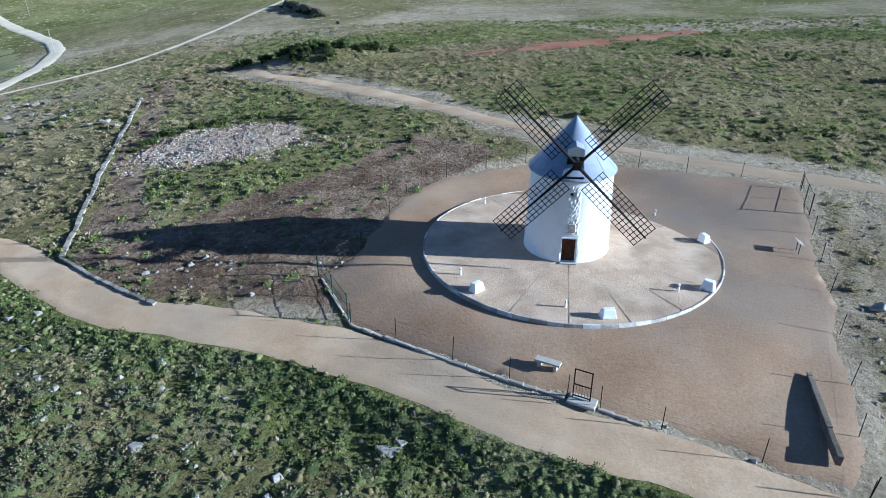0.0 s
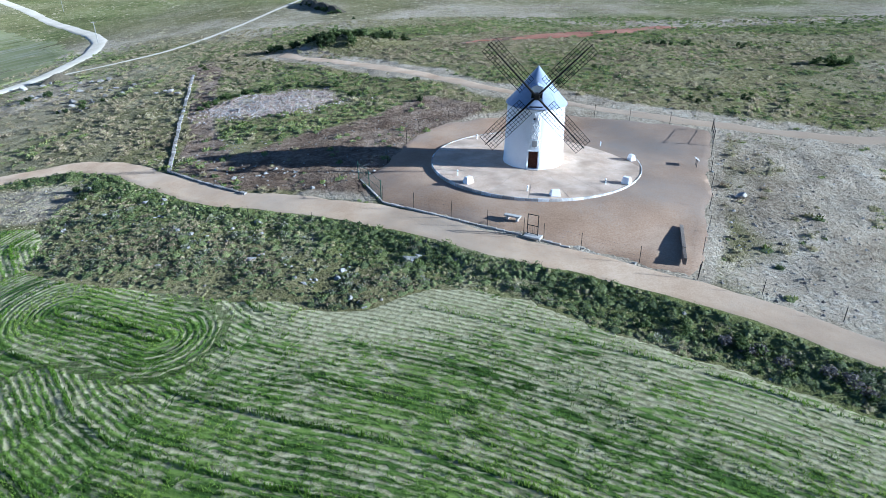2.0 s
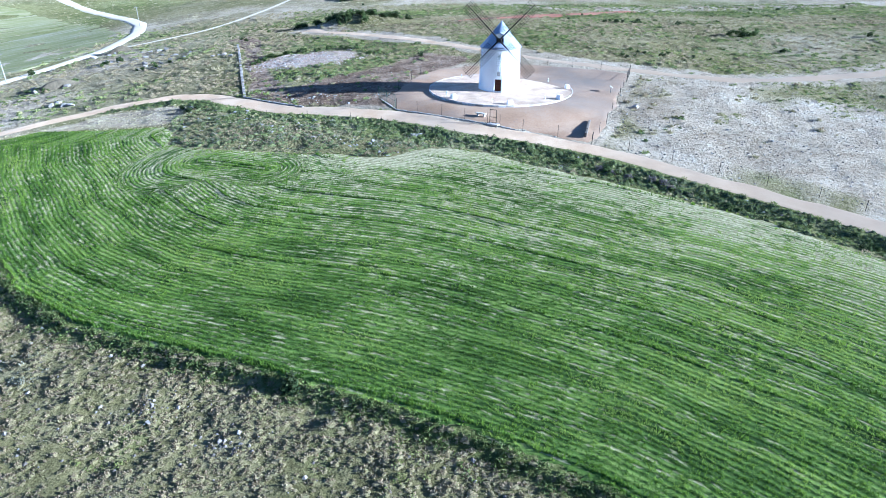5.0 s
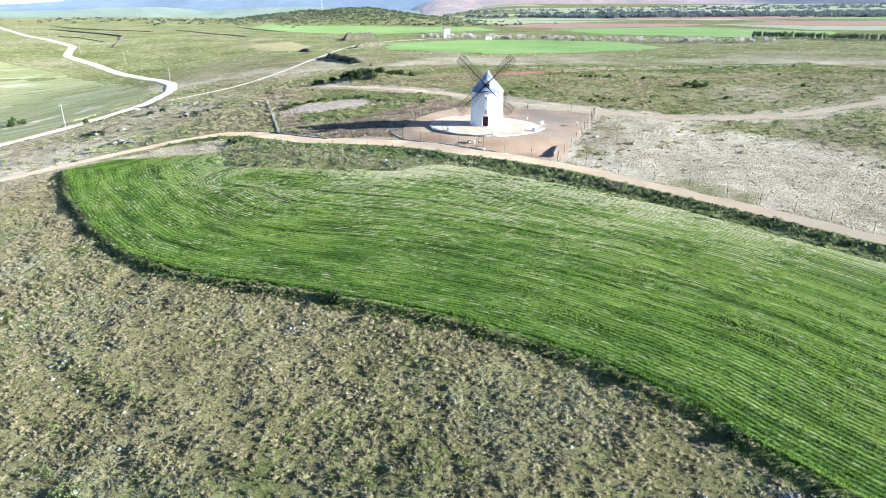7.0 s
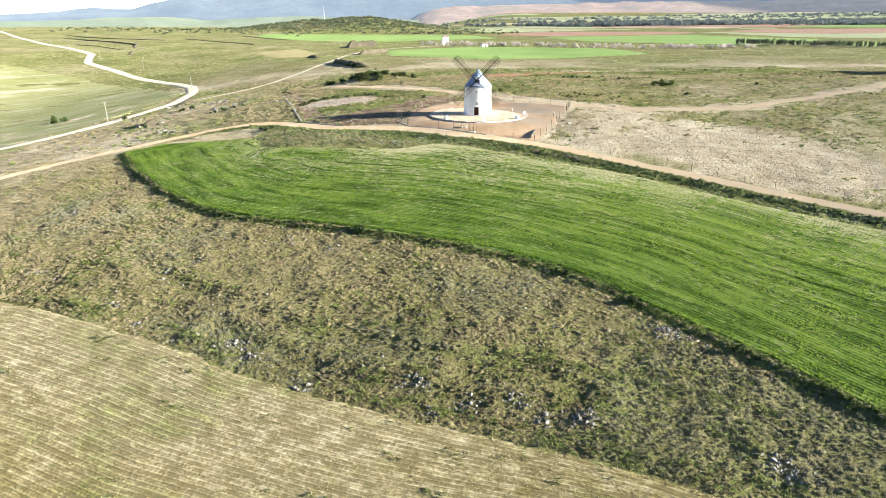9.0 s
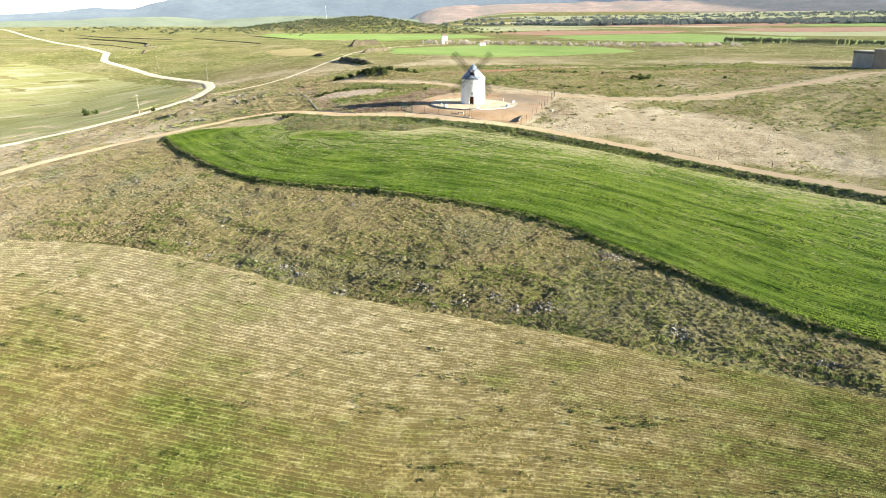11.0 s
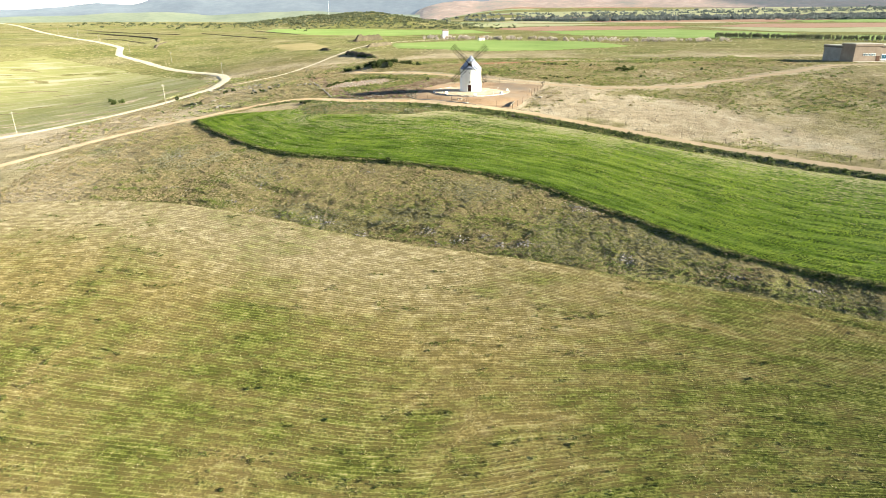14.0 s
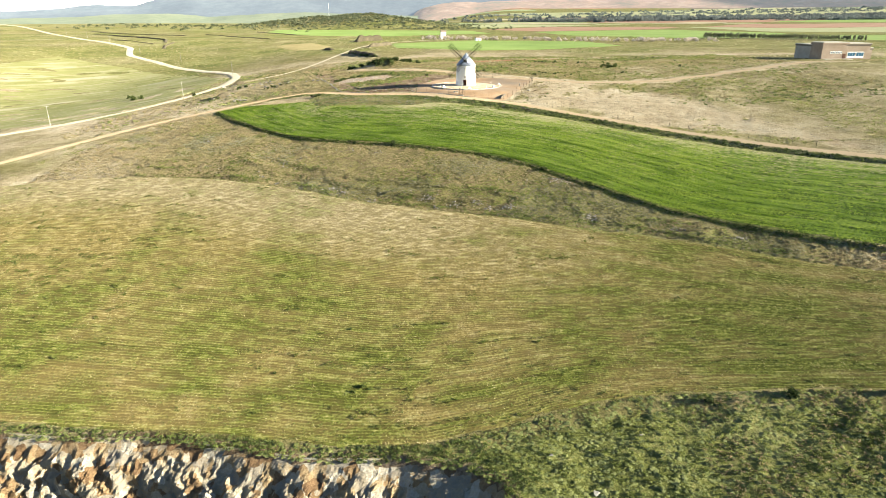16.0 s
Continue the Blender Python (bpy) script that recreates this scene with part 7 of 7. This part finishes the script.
for k in range(150):
    x = rnd.uniform(-20, 235)
    plant(almonds[rnd.randrange(3)], x, np.interp(x, [-20, 60, 140, 235], [455, 440, 400, 385]) + rnd.gauss(0, 9), rnd.uniform(0, 360), rnd.uniform(0.6, 1.25))
for k in range(210):
    x, y = -165 + rnd.gauss(0, 85), 985 + rnd.gauss(0, 62)
    plant(oaks[rnd.randrange(3)], x, y, rnd.uniform(0, 360), rnd.uniform(0.5, 1.1))
for k in range(70):
    u = rnd.random()
    plant(oaks[rnd.randrange(3)], -560 + 420 * u + rnd.gauss(0, 20), 1010 - 160 * u + rnd.gauss(0, 35), rnd.uniform(0, 360), rnd.uniform(0.45, 0.85))
for k in range(40):
    u = rnd.random()
    plant(oaks[rnd.randrange(3)], -60 + 160 * u + rnd.gauss(0, 15), 800 + 60 * u + rnd.gauss(0, 22), rnd.uniform(0, 360), rnd.uniform(0.5, 0.9))
for o in pines + almonds + oaks:
    for c in list(o.children):
        bpy.data.objects.remove(c)
    bpy.data.objects.remove(o)
# low scrub all over the hill and along its foot
g = np.random.RandomState(15)
fx, fy = np.r_[g.normal(-160, 95, 1300), g.uniform(-620, 60, 300)], np.r_[g.normal(985, 62, 1300), g.normal(930, 70, 300)]
domes("hill_scrub", fx, fy, g.uniform(2.5, 6.5, len(fx)), g.uniform(1.0, 3.0, len(fx)), 20, 0.3, TREE_LEAF, g.uniform(0.0, 0.6, len(fx)), "grey-green scrub covering the hill", "scrub", land(fx, fy))
# woods far off on the plain, distance haze mixed into their leaf colour
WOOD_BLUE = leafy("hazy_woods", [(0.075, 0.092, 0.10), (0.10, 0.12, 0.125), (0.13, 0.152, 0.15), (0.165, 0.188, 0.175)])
g = np.random.RandomState(5)
fx = np.concatenate([g.normal(cx, sx, n) for cx, sx, n in ((300, 130, 150), (620, 110, 240), (900, 170, 420), (1150, 120, 300), (1400, 220, 420), (700, 260, 160), (1000, 500, 220), (1500, 400, 220))])
fy = np.concatenate([g.normal(cy, sy, n) for cy, sy, n in ((1560, 30, 150), (1640, 26, 240), (1720, 40, 420), (1560, 22, 300), (1850, 50, 420), (1950, 25, 160), (2250, 60, 220), (2500, 90, 220))])
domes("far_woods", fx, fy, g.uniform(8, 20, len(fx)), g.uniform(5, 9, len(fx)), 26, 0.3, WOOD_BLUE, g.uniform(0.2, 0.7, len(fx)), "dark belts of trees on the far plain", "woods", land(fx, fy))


def pole(x, y, tall=9.0, turn=0.0):
    ob = thing("utility_pole", at(x, y, turn), "pale wooden utility pole beside the white road", "utility pole", "poles along the road")
    part("pole_shaft", rod_bm((0, 0, -0.8), (0, 0, tall), 0.13, 0.08, 9), POLE_WOOD, ob)
    arm = part("crossarm", box_bm(1.6, 0.12, 0.12, 0, 0, tall - 0.55, 0.01), POLE_WOOD, ob)
    for sx in (-0.7, 0, 0.7):
        part("insulator", spun_bm([(0.001, 0), (0.05, 0), (0.06, 0.08), (0.03, 0.16), (0.001, 0.18)], 8), GALVANISED, arm, "", pose(sx, 0, tall - 0.43))


for x, y in ((-148, 59), (-113, 101.5), (-124.5, 206), (-201.5, 322), (-250, 360), (-298.6, 409), (-362, 490), (-440, 590)):
    pole(x, y, 7.8, 30)


def earth_bank(line, tall, wide, label, seed, mat=None):
    """A steep cut bank of earth and rock."""
    pts = np.array(line, float)
    s = np.r_[0, np.cumsum(np.hypot(*np.diff(pts, axis=0).T))]
    t = np.arange(0, s[-1], 1.2)
    cx, cy = np.interp(t, s, pts[:, 0]), np.interp(t, s, pts[:, 1])
    dx, dy = np.gradient(cx), np.gradient(cy)
    n = np.hypot(dx, dy)
    ends = smooth(0, 6, t) * smooth(0, 6, s[-1] - t)
    u = np.array([-1.0, -0.75, -0.55, -0.4, -0.1, 0.5, 1.0])
    prof = np.array([-0.25, 0.1, 0.55, 0.95, 1.0, 0.5, -0.2])
    x = cx[:, None] - (dy / n)[:, None] * u * wide
    y = cy[:, None] + (dx / n)[:, None] * u * wide
    z = land(x.ravel(), y.ravel()).reshape(x.shape) + prof[None] * tall * ends[:, None] * (0.6 + 0.8 * fbm(x, y, 4, seed)) - 0.1
    ob = new("earth_bank", mesh_from("earth_bank", np.stack([x, y, z], -1).reshape(-1, 3), grid_faces(*x.shape), mat or EARTH, False))
    return tagged(ob, label, "bank", kind="structure")


EARTH = mottled("dark_bank_earth", (0.05, 0.042, 0.028), (0.095, 0.08, 0.055), (0.16, 0.135, 0.09), 0.2, 2.0, 0.95, 0, 0.1)
for line, tall, wide, mat in (([(-81, 424), (-70, 436), (-56, 446)], 5.0, 5.0, EARTH), ([(-58, 330), (-52, 345), (-42, 372)], 2.6, 3.0, EARTH), ([(-62, 262), (-50, 235), (-38, 214)], 2.2, 3.0, EARTH),
                              ([(-380, 575), (-320, 520), (-276, 476), (-262, 440)], 3.0, 4.0, EARTH), ([(-285, 610), (-220, 530), (-170, 478)], 2.2, 3.0, EARTH),
                              ([(-254, 716), (-205, 640), (-163, 576)], 2.4, 4.0, EARTH), ([(-420, 610), (-370, 570), (-330, 530)], 2.0, 3.0, EARTH), ([(-93, 330), (-86, 324), (-82, 318)], 1.8, 3.0, EARTH), ([(-470, 700), (-410, 640), (-345, 600), (-290, 570)], 2.4, 4.0, EARTH), ([(-243, 390), (-250, 410), (-253, 440)], 2.4, 4.0, EARTH), ([(-330, 470), (-300, 452), (-262, 420)], 1.8, 3.0, EARTH), ([(-104, 134), (-99, 136), (-95, 139)], 2.6, 2.6, EARTH), ([(-94, 79), (-89, 84), (-85, 90)], 1.6, 2.4, EARTH)):
    earth_bank(line, tall * (0.32 if line[0][0] < -150 else 1.0), wide * (0.5 if line[0][0] < -150 else 1.0), "steep cut bank of bare earth on the slope", int(abs(line[0][0])), mat)

GLASS, gn, gl, gp = material("window_glass", 0.08, 0.0, 0.5)
gp.inputs["Base Color"].default_value = (0.04, 0.10, 0.16, 1)
# grey of the rear wing is its shaded west side, put into the colour
SHADED_RENDER = mottled("shaded_grey_render", (0.22, 0.20, 0.18), (0.29, 0.27, 0.245), (0.37, 0.345, 0.315), 0.3, 3, 0.9)
DARK_RENDER = mottled("dark_fascia", (0.10, 0.085, 0.07), (0.14, 0.12, 0.10), (0.19, 0.165, 0.14), 0.3, 3, 0.9)
BRICKY = mottled("brown_render", (0.20, 0.155, 0.122), (0.26, 0.205, 0.165), (0.33, 0.27, 0.225), 0.3, 3, 0.9)


def building():
    """A front block and a lower one beside it, a long wing behind, an annex set back."""
    ob = thing("low_building", at(174.5, 118.0, 8) @ Matrix.Diagonal((1.12, 1.1, 1.0, 1)), "low brown flat-roofed building standing alone on the plain", "building")
    for x0, y0, w, d, h, name, mat in ((0.15, 7.0, 13.0, 10.0, 6.0, "wall_wing", SHADED_RENDER), (0, 0, 11.2, 7.0, 7.1, "wall_block", BRICKY), (11.2, 0.1, 10.4, 9.0, 6.6, "wall_wing", BRICKY), (21.6, 4.0, 4.4, 6.0, 4.4, "wall_annex", BRICKY)):
        body = part(name, box_bm(w, d, h + 1.5, x0 + w / 2, y0 + d / 2, -1.5, 0.05), mat, ob)
        part("roof", box_bm(w + 0.4, d + 0.4, 0.3, x0 + w / 2, y0 + d / 2, h, 0.05), CONCRETE, body)
        part("fascia", box_bm(w + 0.5, d + 0.5, 0.7, x0 + w / 2, y0 + d / 2, h - 0.75, 0.03), BRICKY if name == "wall_block" else DARK_RENDER, body, "dark band under the roof")
    for k in range(5):
        surround = part("window", box_bm(0.8, 0.12, 1.0, 4.2 + 1.1 * k, -0.04, 2.4, 0.02), WHITEWASH, ob, "small white-framed window")
        part("pane", box_bm(0.5, 0.06, 0.7, 4.2 + 1.1 * k, -0.11, 2.55, 0.01), GLASS, surround)
    for k in range(2):
        shop = part("window", box_bm(3.6, 0.16, 2.6, 13.4 + 3.9 * k, 0.05, 0.5, 0.02), WHITEWASH, ob, "wide shop window with white frame")
        for j in range(3):
            part("pane", box_bm(1.0, 0.06, 1.6, 12.3 + 3.9 * k + 1.12 * j, -0.04, 1.2, 0.01), GLASS, shop)
    part("door", box_bm(1.4, 0.14, 2.3, 10.2, -0.05, 0.0, 0.02), DOOR_WOOD, ob)
    part("forecourt", box_bm(12.0, 3.0, 0.5, 6.0, -1.7, -0.3, 0.04), CONCRETE, ob, "pale concrete forecourt")


def small_house(x, y, w, d, h, turn, label):
    ob = thing("white_hut", at(x, y, turn), label, "hut", "white huts in the fields")
    part("wall", box_bm(w, d, h + 1, 0, 0, -1, 0.04), WHITEWASH, ob)
    bm = bmesh.new()
    a = [bm.verts.new(c) for c in ((-w / 2 - 0.3, -d / 2 - 0.3, h), (w / 2 + 0.3, -d / 2 - 0.3, h), (w / 2 + 0.3, d / 2 + 0.3, h), (-w / 2 - 0.3, d / 2 + 0.3, h), (-w / 2 - 0.3, 0, h + d * 0.3), (w / 2 + 0.3, 0, h + d * 0.3))]
    for f in ((0, 1, 5, 4), (2, 3, 4, 5), (0, 4, 3), (1, 2, 5), (3, 2, 1, 0)):
        bm.faces.new([a[i] for i in f])
    part("roof", bm, BRICKY, ob)
    part("door", box_bm(0.9, 0.1, 2.0, 0, -d / 2, 0, 0.01), DOOR_WOOD, ob)


building()
small_house(1, 460, 5, 5, 7, 10, "tall white hut on the plateau")
small_house(33, 424, 5, 4, 2.6, 20, "low white hut beside the green plot")
mast = thing("radio_mast", at(-210, 1040), "thin pale radio mast on the wooded hill", "mast")
part("mast_pole", rod_bm((0, 0, -1), (0, 0, 26), 0.24, 0.14, 8), WHITEWASH, mast)
